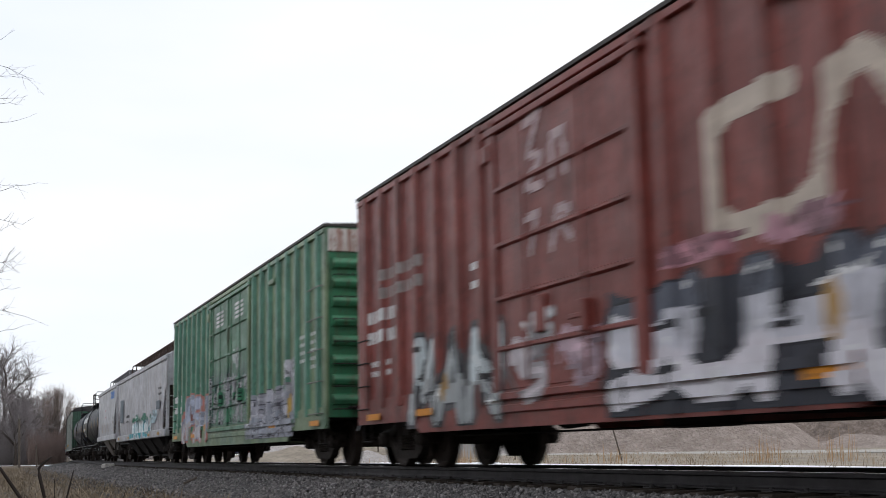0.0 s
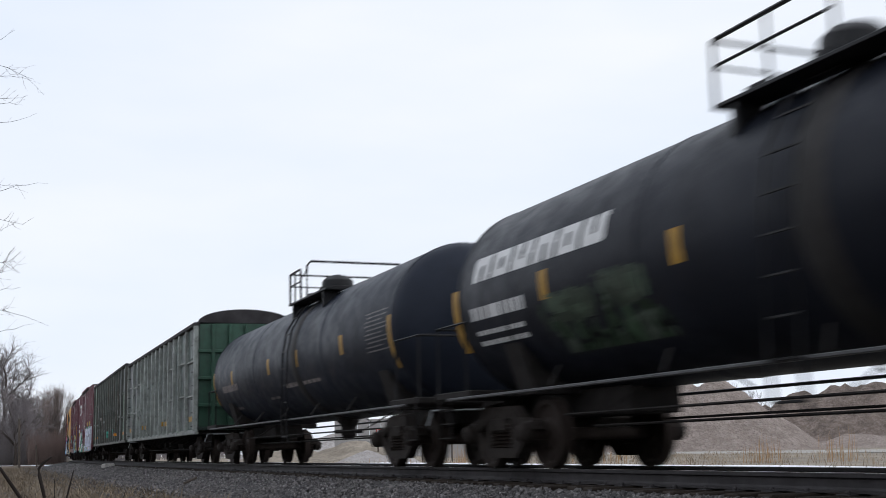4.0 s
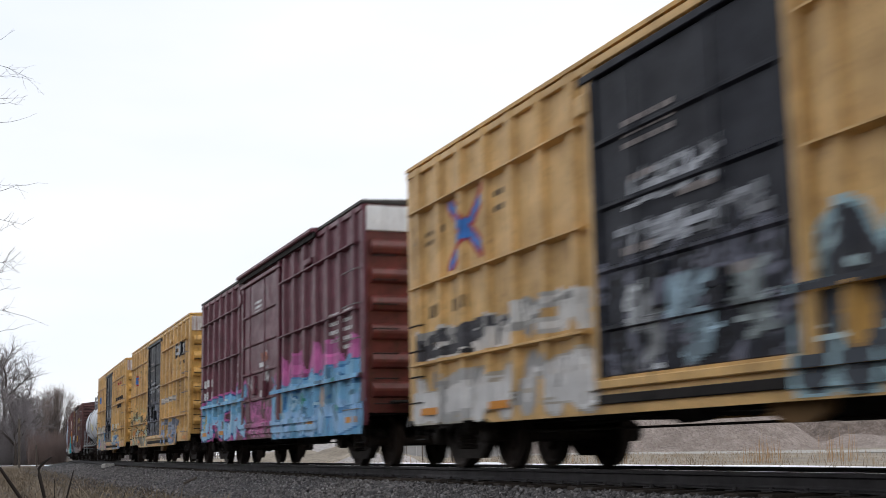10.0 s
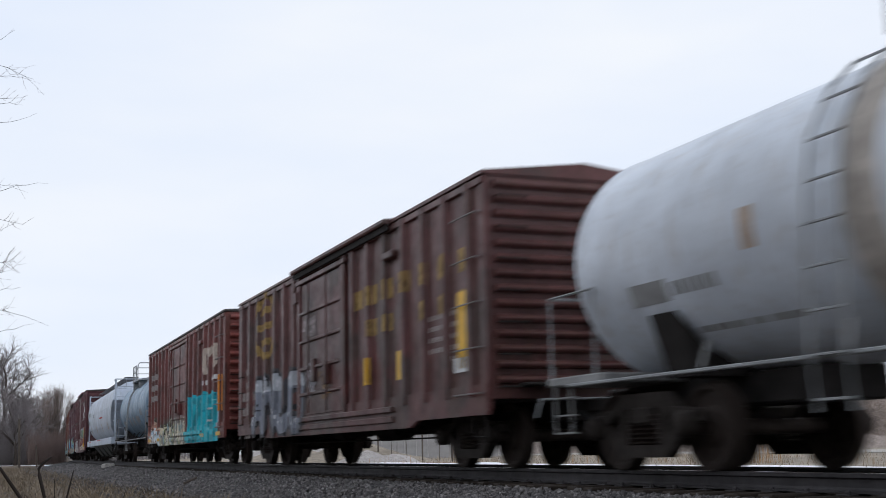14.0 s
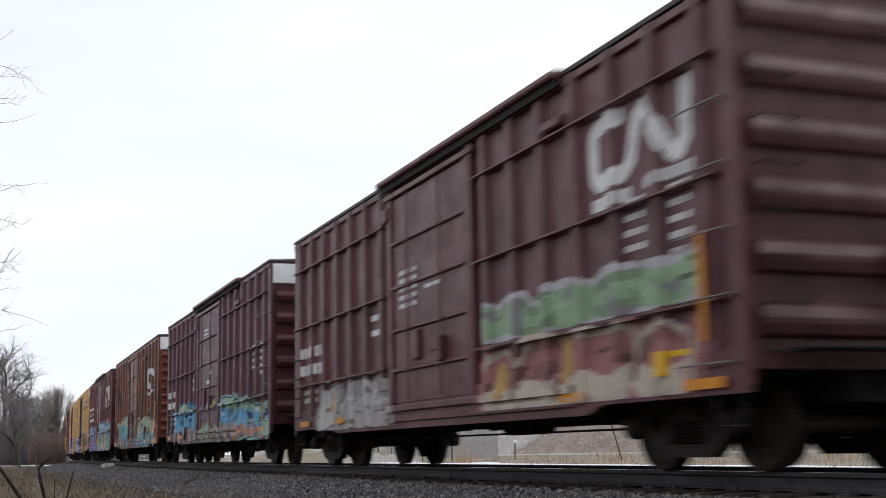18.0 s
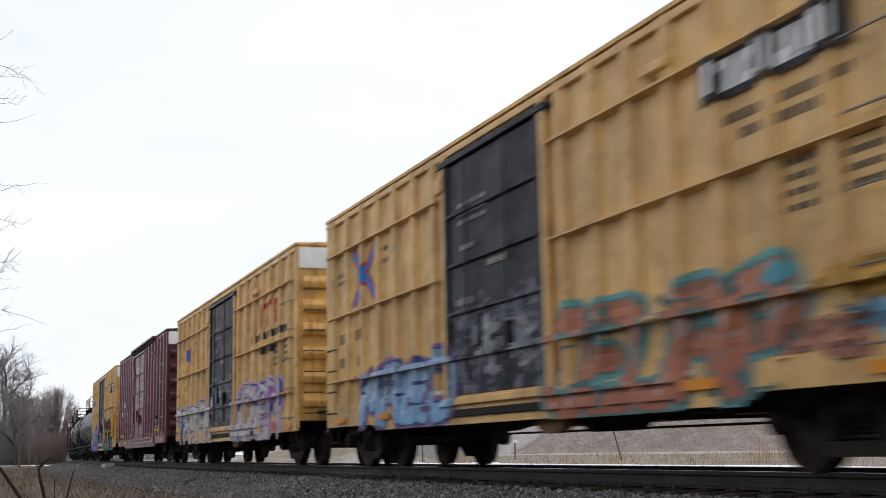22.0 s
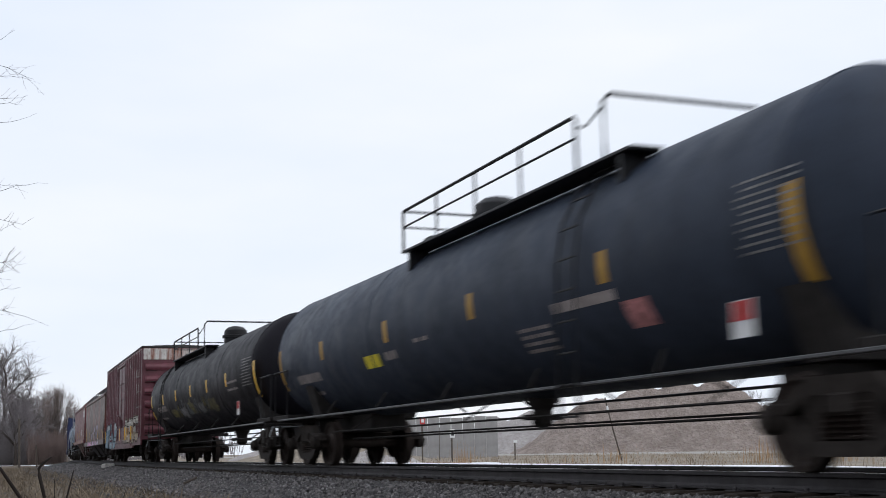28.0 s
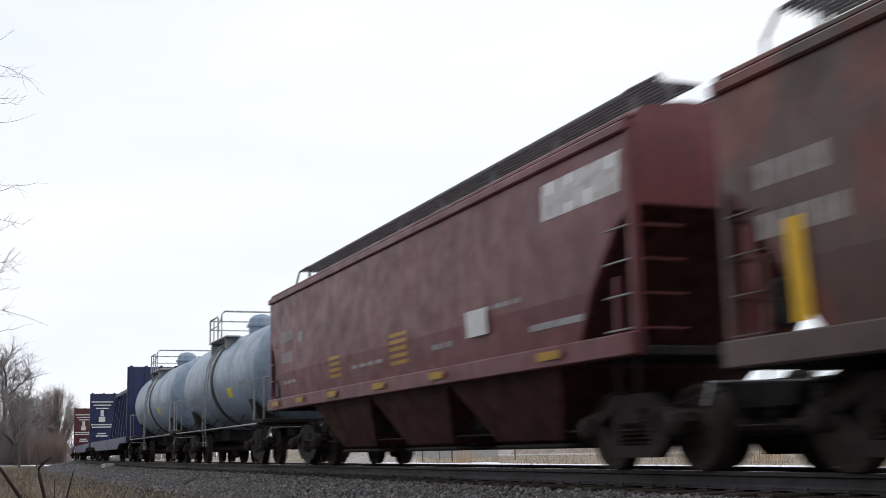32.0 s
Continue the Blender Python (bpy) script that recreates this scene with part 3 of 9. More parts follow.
def spray_mat(c):
    """Spray paint, faded and dusty."""
    key = tuple(round(x, 3) for x in c)
    if key not in SPRAYS:
        n = N("spray_paint")
        col = n.mix(n.ramp(n.noise(1.9, detail=5, rough=0.6), [(0.3, 0.0), (0.72, 1.0)]), tint(c, 0.82), tint(c, 1.38))
        col = n.mix(n.math("MULTIPLY", n.ramp(n.noise(5.0, detail=8, rough=0.72, stretch=(2.2, 2.2, 0.6)), [(0.5, 0.0), (0.75, 1.0)]), 0.42), col, (0.13, 0.10, 0.095))
        SPRAYS[key] = n.finish(col, 0.55, bump=n.noise(38.0, detail=3), strength=0.15, dist=0.01, spec=0.3)
    return SPRAYS[key]


def piece(car, surf, xl, xr, z0, z1, shapes, fill, low=None, line=None, halo=None, slab=None, shine=None, wt=0.5, slant=0.1, drop=(0.0, 0.0), seed=1.0, split=0.45, step=0.027, tops=None, blots=(), over=0.0):
    """Bold sprayed letters and shapes from xl to xr: a ground behind, a glow, outlines, fills that change colour low
    down, highlights and blots of other colours.
    drop: how far the tops sink at the two ends; wt: stroke weight against a shape's width."""
    W, H, n = abs(xl - xr), z1 - z0, len(shapes)
    cell = W / n
    w0 = min(max(cell * wt * 0.145, 0.035), 0.30)
    edges = np.array(columns(min(xl, xr) - 0.2, max(xl, xr) + 0.2, int((W + 0.4) / step), surf))
    xm = (edges[1:] + edges[:-1]) / 2
    nz = int((H + 0.35) / step)
    zs = z0 + (H + 0.35) * np.arange(nz + 1) / nz
    zm = (zs[1:] + zs[:-1]) / 2
    U, V = np.meshgrid(max(xl, xr) - xm, zm - z0, indexing="ij")
    wob = np.sin(5.1 * U + seed * 3 + 2.0 * np.sin(3.7 * V + seed)) * 0.5 + np.sin(11.3 * V + 7.0 * U + seed) * 0.3
    D = np.full(U.shape, 9.0)
    owner = np.zeros(U.shape, int)
    far = np.full(U.shape, 9.0)
    rng = random.Random(seed * 7.3)
    for i, kind in enumerate(shapes):
        uc = cell * (i + 0.5) + rng.uniform(-0.04, 0.04) * cell
        f = (i + 0.5) / n
        top = H - drop[0] * (1 - f) - drop[1] * f - rng.uniform(0.0, 0.10) * H
        bot = rng.uniform(0.0, 0.06) * H + w0
        for stroke in LETTER_FORMS[kind].split("/"):
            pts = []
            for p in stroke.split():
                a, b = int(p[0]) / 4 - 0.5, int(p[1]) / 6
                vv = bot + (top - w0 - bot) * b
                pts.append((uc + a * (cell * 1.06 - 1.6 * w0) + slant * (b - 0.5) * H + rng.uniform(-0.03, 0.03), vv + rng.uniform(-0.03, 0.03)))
            for (ax, ay), (bx, by) in zip(pts, pts[1:]):
                l2 = max(1e-6, (bx - ax) ** 2 + (by - ay) ** 2)
                t = np.clip(((U - ax) * (bx - ax) + (V - ay) * (by - ay)) / l2, 0, 1)
                q = np.hypot(U - ax - t * (bx - ax), V - ay - t * (by - ay))
                owner = np.where(q < D, i, owner)
                D = np.minimum(D, q)
                far = np.minimum(far, np.hypot(U - ax - t * (bx - ax) + 0.45 * w0, V - ay - t * (by - ay) - 0.35 * w0))
    R = w0 * (1 + 0.10 * wob)
    f = np.clip(U / W, 0, 1)
    brow = H - drop[0] * (1 - f) - drop[1] * f
    layers = []
    if slab:
        layers.append((slab, (U > -0.12 + 0.1 * wob) & (U < W + 0.12 + 0.1 * wob) & (V < brow * 0.93 + 0.13 * wob)))
    if halo:
        layers.append((halo, D < R + 0.09 + 0.03 * wob))
    if line:
        layers.append((line, D < R + 0.035))
    layers.append((fill, D < R))
    layers.append((tint(fill, 0.66), (D < R) & (owner % 2 == 1) & (D > R * 0.35)))
    if tops:
        layers.append((tops, (D < R) & (V > brow * (0.72 + 0.06 * wob))))
    if low:
        layers.append((low, (D < R) & (V < brow * (split + 0.10 * wob))))
    if shine:
        layers.append((shine, (far < R * 0.22) & (D < R)))
    # loose thin strokes and flecks over the ground
    ink = line or tint(fill, 0.35)
    for c, count, lw in ((ink, 2 * n, 0.018), (shine or tint(fill, 1.25), n, 0.022), (tint(slab or halo or fill, 0.5), 2 * n, 0.035)):
        mask = np.zeros(U.shape, bool)
        for _ in range(count):
            ax, ay, a, L = rng.uniform(0, W), rng.uniform(0.05, 0.85) * H, rng.choice((0.0, 0.1, 1.2, 1.5, 1.7, 2.4)), rng.uniform(0.12, 0.5)
            bx, by = ax + L * math.cos(a), min(ay + L * math.sin(a), 0.92 * H)
            l2 = max(1e-6, (bx - ax) ** 2 + (by - ay) ** 2)
            t = np.clip(((U - ax) * (bx - ax) + (V - ay) * (by - ay)) / l2, 0, 1)
            mask |= np.hypot(U - ax - t * (bx - ax), V - ay - t * (by - ay)) < lw * (1.2 + 0.5 * wob)
        layers.append((c, mask))
    for c, bu, bv, bw, bh in blots:
        q = ((U - bu * W) / (bw / 2)) ** 2 + ((V - bv * H) / (bh / 2)) ** 2
        layers.append((c, q + 0.35 * wob < 1))
    # the heights at which the side steps out: sill, door track, ledges; a tank is cut into narrow bands
    cuts = [-9.0, 99.0]
    if hasattr(surf, "low"):
        cuts += [z0 + 0.06 * k for k in range(int(H / 0.06) + 6)]
    elif hasattr(surf, "sill"):
        cuts += [surf.sill[0]] + [zl + d for zl in surf.ledges for d in (-0.035, 0.04)]
        if hasattr(surf, "track"):
            cuts += [0.695, 0.805, 0.855, 0.955]
    cuts.sort()

    def depth(x, z):
        y = surf(x, z)
        if y is None or not hasattr(surf, "sill"):
            return y
        if z < surf.sill[0]:
            y = max(y, surf.sill[1])
        for zl in surf.ledges:
            if zl - 0.035 < z < zl + 0.04:
                y = max(y, surf.ledge_y)
        if hasattr(surf, "track") and surf.track[0] < x < surf.track[1]:
            y = max(y, 1.592 if 0.855 < z < 0.955 else 1.572 if 0.695 < z < 0.805 else 0.0)
        return y
    lift = 0.004 + over
    for colour, mask in layers:
        g = G()
        for i in range(len(xm)):
            col = mask[i]
            if not col.any():
                continue
            xa, xb = float(edges[i]), float(edges[i + 1])
            flips = np.flatnonzero(np.diff(np.concatenate(([0], col.astype(int), [0]))))
            for j, k in zip(flips[::2], flips[1::2]):
                za, zb = float(zs[j]), float(zs[k])
                for b0, b1 in zip(cuts, cuts[1:]):
                    lo, hi = max(za, b0), min(zb, b1)
                    if hi - lo < 0.004:
                        continue
                    if hasattr(surf, "low"):
                        q = [depth(xa, lo), depth(xa, hi), depth(xb, hi), depth(xb, lo)]
                    else:
                        ya, yb = depth(xa + 1e-4, (lo + hi) / 2), depth(xb - 1e-4, (lo + hi) / 2)
                        q = [ya, ya, yb, yb]
                    if None not in q:
                        g.add([(xa, q[0] + lift, lo), (xa, q[1] + lift, hi), (xb, q[2] + lift, hi), (xb, q[3] + lift, lo)], [(0, 1, 2, 3)])
        lift += 0.0013
        if g.f:
            tagged(part("sprayed_letter_layer", g, spray_mat(colour), car), kind="stuff")


def smears(car, surf, rows, seed=1):
    """Rough short strokes of spray paint: rows of (colour, x, z, width, height)."""
    for i, (c, x, z, w, h) in enumerate(rows):
        piece(car, surf, x + w / 2, x - w / 2, z, z + h, ("wave", "bend"), c, wt=1.5, seed=seed + i)


# ---- box cars ----
def boxcar(label, rear, front, body, door, end, top=4.54, doors=((1.7, -1.6),), ribs=0.82, rib_w=0.105, rib_d=0.085, ledges=(), whitetop=M_WHITEEND, ends=8, sill=0.70, mid=0.60, reflect=M_ORANGE, peaked=False, name="box_car", roof=None, rib_mat=None, hood=False):
    c, half = (rear + front) / 2, (rear - front) / 2
    car = car_empty(name, label, c)
    Y = 1.49
    floor = 1.0
    rise = 0.20 if peaked else 0.09
    g = G().prism([(-Y, floor), (Y, floor), (Y, top - 0.05), (-Y, top - 0.05)], -half + 0.05, half - 0.03)
    part("body", g, body, car)
    g = G().prism([(-Y - 0.06, top - 0.035), (Y + 0.06, top - 0.035), (Y + 0.06, top + 0.015), (0.0, top + rise), (-Y - 0.06, top + 0.015)], -half - 0.02, half + 0.02)
    part("roof", g, roof or (body if peaked else M_ROOF), car, "thin metal roof with an overhanging edge")
    dmin, dmax = min(min(d) for d in doors), max(max(d) for d in doors)
    span = [(-half + 0.06, dmin - 0.1), (dmax + 0.1, half - 0.06)]
    cols = []
    for a, b in span:
        n = max(2, round((b - a) / ribs))
        cols += [a + (b - a) * (i + 0.5) / n for i in range(n)]
    for x in cols:
        w = rib_w
        g = G().prism([(x - w, Y - 0.005), (x - w * 0.55, Y + rib_d), (x + w * 0.55, Y + rib_d), (x + w, Y - 0.005)], floor - 0.05, top - 0.07, "z")
        part("side_rib", g, rib_mat or body, car)
    for x in (-half + 0.10, half - 0.10):
        part("corner_post", G().cbox(x - 0.12, x + 0.12, Y - 0.03, Y + 0.035, sill + 0.05, top - 0.06, 0.01), body, car)

    def surf(x, z=0):
        for xc in cols:
            t = abs(x - xc)
            if t < rib_w:
                return Y + (rib_d if t < rib_w * 0.55 else rib_d * (rib_w - t) / (0.45 * rib_w))
        if dmin < x < dmax:
            return Y + 0.062
        return Y
    surf.breaks = sorted([xc + k * rib_w for xc in cols for k in (-1, -0.55, 0.55, 1)] + [dmin, dmax])
    surf.sill, surf.ledges, surf.ledge_y = (1.1, Y + 0.046), tuple(ledges), Y + 0.121
    surf.track = (dmin - (dmax - dmin) * 0.9, dmax + 0.3)
    for z in ledges:
        for a, b in span:
            part("side_ledge", G().prism([(Y - 0.005, z - 0.035), (Y + 0.12, z - 0.01), (Y + 0.12, z + 0.012), (Y - 0.005, z + 0.04)], a + 0.2, b - 0.12), body, car)
    part("side_top_rail", G().cbox(-half + 0.02, half - 0.02, Y - 0.02, Y + 0.06, top - 0.16, top - 0.065, 0.008), body, car)
    # sill, cut up over the trucks
    t0 = 2.6
    prof = [(-half, floor + 0.1), (-half, sill), (-half + t0, sill), (-half + t0 + 0.35, mid), (half - t0 - 0.35, mid), (half - t0, sill), (half, sill), (half, floor + 0.1)]
    for y0, y1 in ((Y - 0.02, Y + 0.045), (-Y - 0.045, -Y + 0.02)):
        part("side_sill", G().prism(prof, y0, y1, "y"), body, car)
    part("underframe", G().cbox(-half + 0.3, half - 0.3, -1.3, 1.3, floor - 0.12, floor + 0.02).cbox(-half + 0.1, half - 0.1, -0.3, 0.3, 0.62, floor - 0.1), M_UNDER, car)
    for x in (-half + 4.2, -half + 5.8, half - 5.8, half - 4.2):
        part("cross_bearer", G().prism([(-1.4, 0.9), (1.4, 0.9), (1.4, 0.82), (0.5, 0.58), (-0.5, 0.58), (-1.4, 0.82)], x - 0.06, x + 0.06), M_UNDER, car)
    # doors
    for xa, xb in doors:
        lo, hi = min(xa, xb), max(xa, xb)
        d = part("door", G().cbox(lo, hi, Y - 0.02, Y + 0.055, 0.98, top - 0.32, 0.015), door, car, "sliding door with ribs and locking rods")
        n = 5
        for i in range(1, n):
            z = 0.98 + (top - 1.3) * (i / n) ** 1.15
            part("door_rib", G().prism([(Y + 0.05, z - 0.045), (Y + 0.10, z - 0.018), (Y + 0.10, z + 0.018), (Y + 0.05, z + 0.045)], lo + 0.06, hi - 0.06), door, d)
        for x in (lo + 0.3 * (hi - lo), lo + 0.72 * (hi - lo)):
            part("locking_rod", G().tube([(x, Y + 0.12, 1.02), (x, Y + 0.12, top - 0.36)], 0.018, 6), door, d)
        for x in (lo + 0.03, hi - 0.03):
            part("door_edge", G().cbox(x - 0.05, x + 0.05, Y, Y + 0.095, 0.98, top - 0.32, 0.01), door, d)
        x = lo + 0.3 * (hi - lo)
        part("door_handle", G().cbox(x - 0.04, x + 0.3, Y + 0.10, Y + 0.16, 1.66, 1.72).cbox(x - 0.06, x + 0.06, Y + 0.06, Y + 0.17, 1.5, 1.86), door, d)
        part("lock_box", G().cbox(lo + 0.6 * (hi - lo), lo + 0.6 * (hi - lo) + 0.24, Y + 0.05, Y + 0.12, 1.6, 2.05, 0.02), door, d)
    part("door_post", G().cbox(dmax + 0.01, dmax + 0.14, Y - 0.01, Y + 0.09, 0.9, top - 0.1, 0.015), body, car)
    part("door_post", G().cbox(dmin - 0.14, dmin - 0.01, Y - 0.01, Y + 0.09, 0.9, top - 0.1, 0.015), body, car)
    wtr = dmax - dmin
    part("door_track", G().cbox(dmin - wtr * 0.9, dmax + 0.3, Y, Y + 0.10, 0.86, 0.95, 0.01), door if door is not M_BLACKDOOR else body, car)
    part("door_track", G().cbox(dmin - 0.25, dmax + 0.25, Y, Y + 0.11, top - 0.31, top - 0.22, 0.01), door, car)
    part("track_bracket", G().cbox(dmin - wtr * 0.9, dmax + 0.1, Y + 0.046, Y + 0.08, 0.70, 0.80, 0.01), M_UNDER if door is M_BLACKDOOR else body, car)
    if hood:
        xa, xb = dmin - wtr * 0.9, dmax + 0.36
        part("door_hood", G().prism([(Y, top - 0.055), (Y + 0.17, top - 0.055), (Y + 0.19, top - 0.03), (Y + 0.19, top + 0.02), (Y + 0.05, top + 0.035), (Y, top + 0.035)], xa, xb), body, car, "narrow metal hood over the door track")
        part("door_track", G().cbox(xa, xb, Y + 0.09, Y + 0.125, top - 0.16, top - 0.05, 0.006), M_UNDER, car, "dark upper door track")
    part("roller_housing", G().cbox(dmin - 2.9, dmin - 2.4, Y, Y + 0.13, top - 0.62, top - 0.50, 0.02), body, car)
    part("roller_housing", G().cbox(dmax + 0.05, dmax + 0.28, Y, Y + 0.13, top - 0.66, top - 0.42, 0.02), body, car)
    # the end that faces the camera, and the rear end
    for sx, x in ((-1, -half), (1, half)):
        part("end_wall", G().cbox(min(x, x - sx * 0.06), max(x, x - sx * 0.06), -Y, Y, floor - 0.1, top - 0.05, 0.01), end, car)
        if sx < 0:
            zt = top - 0.06
            if whitetop:
                part("end_panel", G().cbox(x - 0.035, x + 0.01, -Y + 0.02, Y - 0.02, top - 0.52, top - 0.08, 0.01), whitetop, car, "white painted top of the end wall")
                zt = top - 0.56
            hgt = (zt - 1.05) / ends
            for i in range(ends):
                z = 1.05 + hgt * (i + 0.5)
                a = hgt * 0.30
                pr = [(x + 0.01, z - a), (x - 0.07, z - a * 0.75), (x - 0.095, z - a * 0.2), (x - 0.095, z + a * 0.1), (x - 0.05, z + a * 0.7), (x + 0.01, z + a)]
                g = G()
                g.prism(pr, -Y + 0.10, Y - 0.10, "y")
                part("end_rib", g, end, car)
            for k in range(7):
                end_rung(car, x - 0.09, Y - 0.32, 1.05 + 0.42 * k)
            g = G().lathe([(-0.02, 0.24), (0.0, 0.28), (0.02, 0.24)], 18, (x - 0.26, -0.35, 1.95), "x").tube([(x, -0.35, 1.95), (x - 0.26, -0.35, 1.95)], 0.025, 6)
            part("hand_brake_wheel", g, M_UNDER, car)
            part("brake_box", G().cbox(x - 0.22, x, -0.55, -0.15, 1.7, 2.15, 0.03), end, car)
            part("crossover_step", G().cbox(x - 0.34, x - 0.04, -1.1, 1.1, 1.06, 1.1, 0.01), M_UNDER, car)
    for k in range(4):
        z = 0.95 + 0.38 * k
        rung(car, half - 0.36, z, Y + 0.02)
    for k in range(5):
        rung(car, -half + 0.56, 0.98 + 0.6 * k, Y + 0.03, 0.86, M_GRABPALE, 0.09)
    for x in (-half + 0.36, half - 0.36):
        part("sill_step", G().tube([(x - 0.2, Y, 0.9), (x - 0.2, Y, 0.42), (x + 0.2, Y, 0.42), (x + 0.2, Y, 0.9)], 0.018, 6), M_UNDER, car)
    if reflect:
        for x in (-half + 0.62, half - 0.9, 0.4 * half + 1.4, -0.4 * half - 1.4):
            plate(car, reflect, x + 0.32, x - 0.32, sill + 0.06, sill + 0.16, lambda a, b=0: Y + 0.05, "reflector")
    truck(car, half - 1.1)
    truck(car, -half + 1.75)
    couplings(car, half, -half)
    brake_gear(car, half)
    return car, surf, half


def board_marks(car, surf, half, mat=None, z=2.0):
    """The number panel, the data lines and the stencils that every box car carries."""
    mat = mat or M_WHITE
    bars(car, mat, [(half - 0.55, half - 1.95, z, 0.20, 3), (half - 0.55, half - 2.1, z - 0.34, 0.20, 4), (half - 0.6, half - 1.6, z - 0.72, 0.09, 3), (half - 0.6, half - 1.6, z - 0.88, 0.09, 3)], surf)
    bars(car, mat, [(-half + 2.2, -half + 1.6, z + 0.62 - 0.16 * k, 0.07, 3) for k in range(4)] + [(-half + 1.35, -half + 0.75, z + 0.62 - 0.16 * k, 0.07, 3) for k in range(5)], surf)
    bars(car, mat, [(half - 4.9, half - 5.3, z + 0.3, 0.1, 1), (half - 4.9, half - 5.3, z + 0.05, 0.1, 1)], surf)


def door_marks(car, surf, mat=None, x=0.6, z=3.7):
    mat = mat or M_WHITE
    bars(car, mat, [(x, x - 0.75, z - 0.11 * k, 0.06, 4) for k in range(3)], surf)
    bars(car, mat, [(x - 0.9, x - 1.3, 2.45, 0.09, 2), (0.1, -0.35, 2.2, 0.1, 1), (0.0, -0.25, 1.45, 0.28, 1)], surf)


# ---- tank cars ----
def tankcar(label, rear, front, shell, r=1.37, zc=2.33, deck=M_UNDER, rails=M_RAILING, plat=(1.8, 0.1, -0.7, -1.2), saddle=True, marks=None, band=None, dome_x=0.0, ladder=None, low_rods=True, nose=0.0, tail=0.0, rail=1.88):
    """rear and front are the ends of the tank's heads."""
    c, half = (rear + front) / 2, (rear - front) / 2
    car = car_empty("tank_car", label, c)
    hd = 0.62
    prof = []
    for i in range(9):
        a = i / 8 * math.pi / 2
        prof.append((-half + hd - hd * math.cos(a), r * math.sin(a) if i else 0.03))
    prof = [(a + nose, b) for a, b in prof] + [(x, r) for x in (-half * 0.5, 0.0, half * 0.5)] + [(tail - a, b) for a, b in prof[::-1]]
    part("tank", G().lathe(prof, 56, (0, 0, zc), "x"), shell, car, "welded cylinder with rounded heads", smooth=True)
    for x in (-half + hd + nose, half - hd + tail, -half * 0.38, half * 0.38):
        part("weld_band", G().lathe([(-0.03, r), (-0.02, r + 0.008), (0.02, r + 0.008), (0.03, r)], 56, (x, 0, zc), "x"), shell, car, smooth=True)

    def surf(x, z):
        d = r * r - (z - zc) ** 2
        return math.sqrt(d) if d > 0 and nose - half + 0.3 < x < half + tail - 0.3 else None
    surf.low = True
    e = half + 0.75
    # stub sills, end decks and the long side walkway
    for sx in (1, -1):
        x0, x1 = sorted((sx * (half - 3.0), sx * e))
        part("stub_sill", G().cbox(x0, x1, -0.36, 0.36, 0.66, 1.0, 0.02), M_UNDER, car)
        x0, x1 = sorted((sx * (half - 0.55), sx * e))
        part("end_deck", G().cbox(x0, x1, -1.42, 1.42, 0.96, 1.06, 0.015), deck, car)
        xs = sx * (half - 1.5)
        part("saddle", G().prism([(-1.0, 0.95), (1.0, 0.95), (1.22, zc - 0.72), (0.85, zc - 1.1), (0.0, zc - r + 0.02), (-0.85, zc - 1.1), (-1.22, zc - 0.72)], xs - 0.25, xs + 0.25), M_UNDER if deck is M_GREYDECK else deck, car)
        # end railing
        for y in (1.38, -1.38):
            xa, xb = sx * (half - 0.35), sx * (e - 0.05)
            part("end_railing", G().tube([(xa, y, 1.05), (xa, y, 2.0), (xb, y, 2.0), (xb, y, 1.05)], 0.02, 6), rails, car)
        part("end_railing", G().tube([(sx * (e - 0.05), 1.38, 2.0), (sx * (e - 0.05), -1.38, 2.0)], 0.02, 6), rails, car)
        for k in range(3):
            rung(car, sx * (half + 0.35), 0.42 + 0.2 * k, 1.36, 0.4, deck, 0.05)
        xw = sx * (e - 0.35)
        part("sill_step", G().tube([(xw - 0.2, 1.4, 1.0), (xw - 0.2, 1.4, 0.42), (xw + 0.2, 1.4, 0.42), (xw + 0.2, 1.4, 1.0)], 0.018, 6), deck, car)
    for y in (1.42, -1.42):
        part("side_walk", G().cbox(-half - 0.2, half + 0.2, y - 0.04, y + 0.04, 0.935, 0.972, 0.008), rails if rails is M_GREYRAIL else M_DIMRAIL, car)
        for x in [half * k / 3.2 for k in (-2, -1, 0, 1, 2)]:
            part("walk_bracket", G().tube([(x, y, 0.98), (x + 0.25, y * 0.82, zc - r * 0.80)], 0.02, 5), deck, car)
    if low_rods:
        for y, z in ((0.95, 0.66), (0.55, 0.52), (-0.5, 0.60)):
            part("brake_pipe", G().tube([(half - 2.4, y, z), (-half + 2.4, y, z)], 0.016, 5), M_UNDER, car)
        for x in (half - 3.4, -half + 3.4, 0.4):
            part("pipe_hanger", G().tube([(x, 0.95, 0.66), (x, 0.4, 0.98)], 0.014, 5), M_UNDER, car)
    part("outlet_valve", G().lathe([(0.55, 0.10), (0.62, 0.16), (0.8, 0.16), (0.95, 0.24), (1.05, 0.24)], 14, (-0.4, 0, 0), "z").cbox(-0.48, -0.32, -0.3, 0.3, 0.66, 0.74), M_UNDER, car)
    # manway, its platform and railings
    za = zc + r
    part("manway", G().lathe([(za - 0.1 - zc, 0.36), (za + 0.16 - zc, 0.36), (za + 0.17 - zc, 0.42), (za + 0.24 - zc, 0.42), (za + 0.25 - zc, 0.37), (za + 0.40 - zc, 0.35), (za + 0.50 - zc, 0.24), (za + 0.54 - zc, 0.08)], 20, (dome_x, 0, zc), "z"), shell if rails is M_GREYRAIL else M_RAILING, car, smooth=True)
    p1, pm, ph, p0 = plat
    pw, zd, zt = 0.93, zc + 1.19, zc + rail
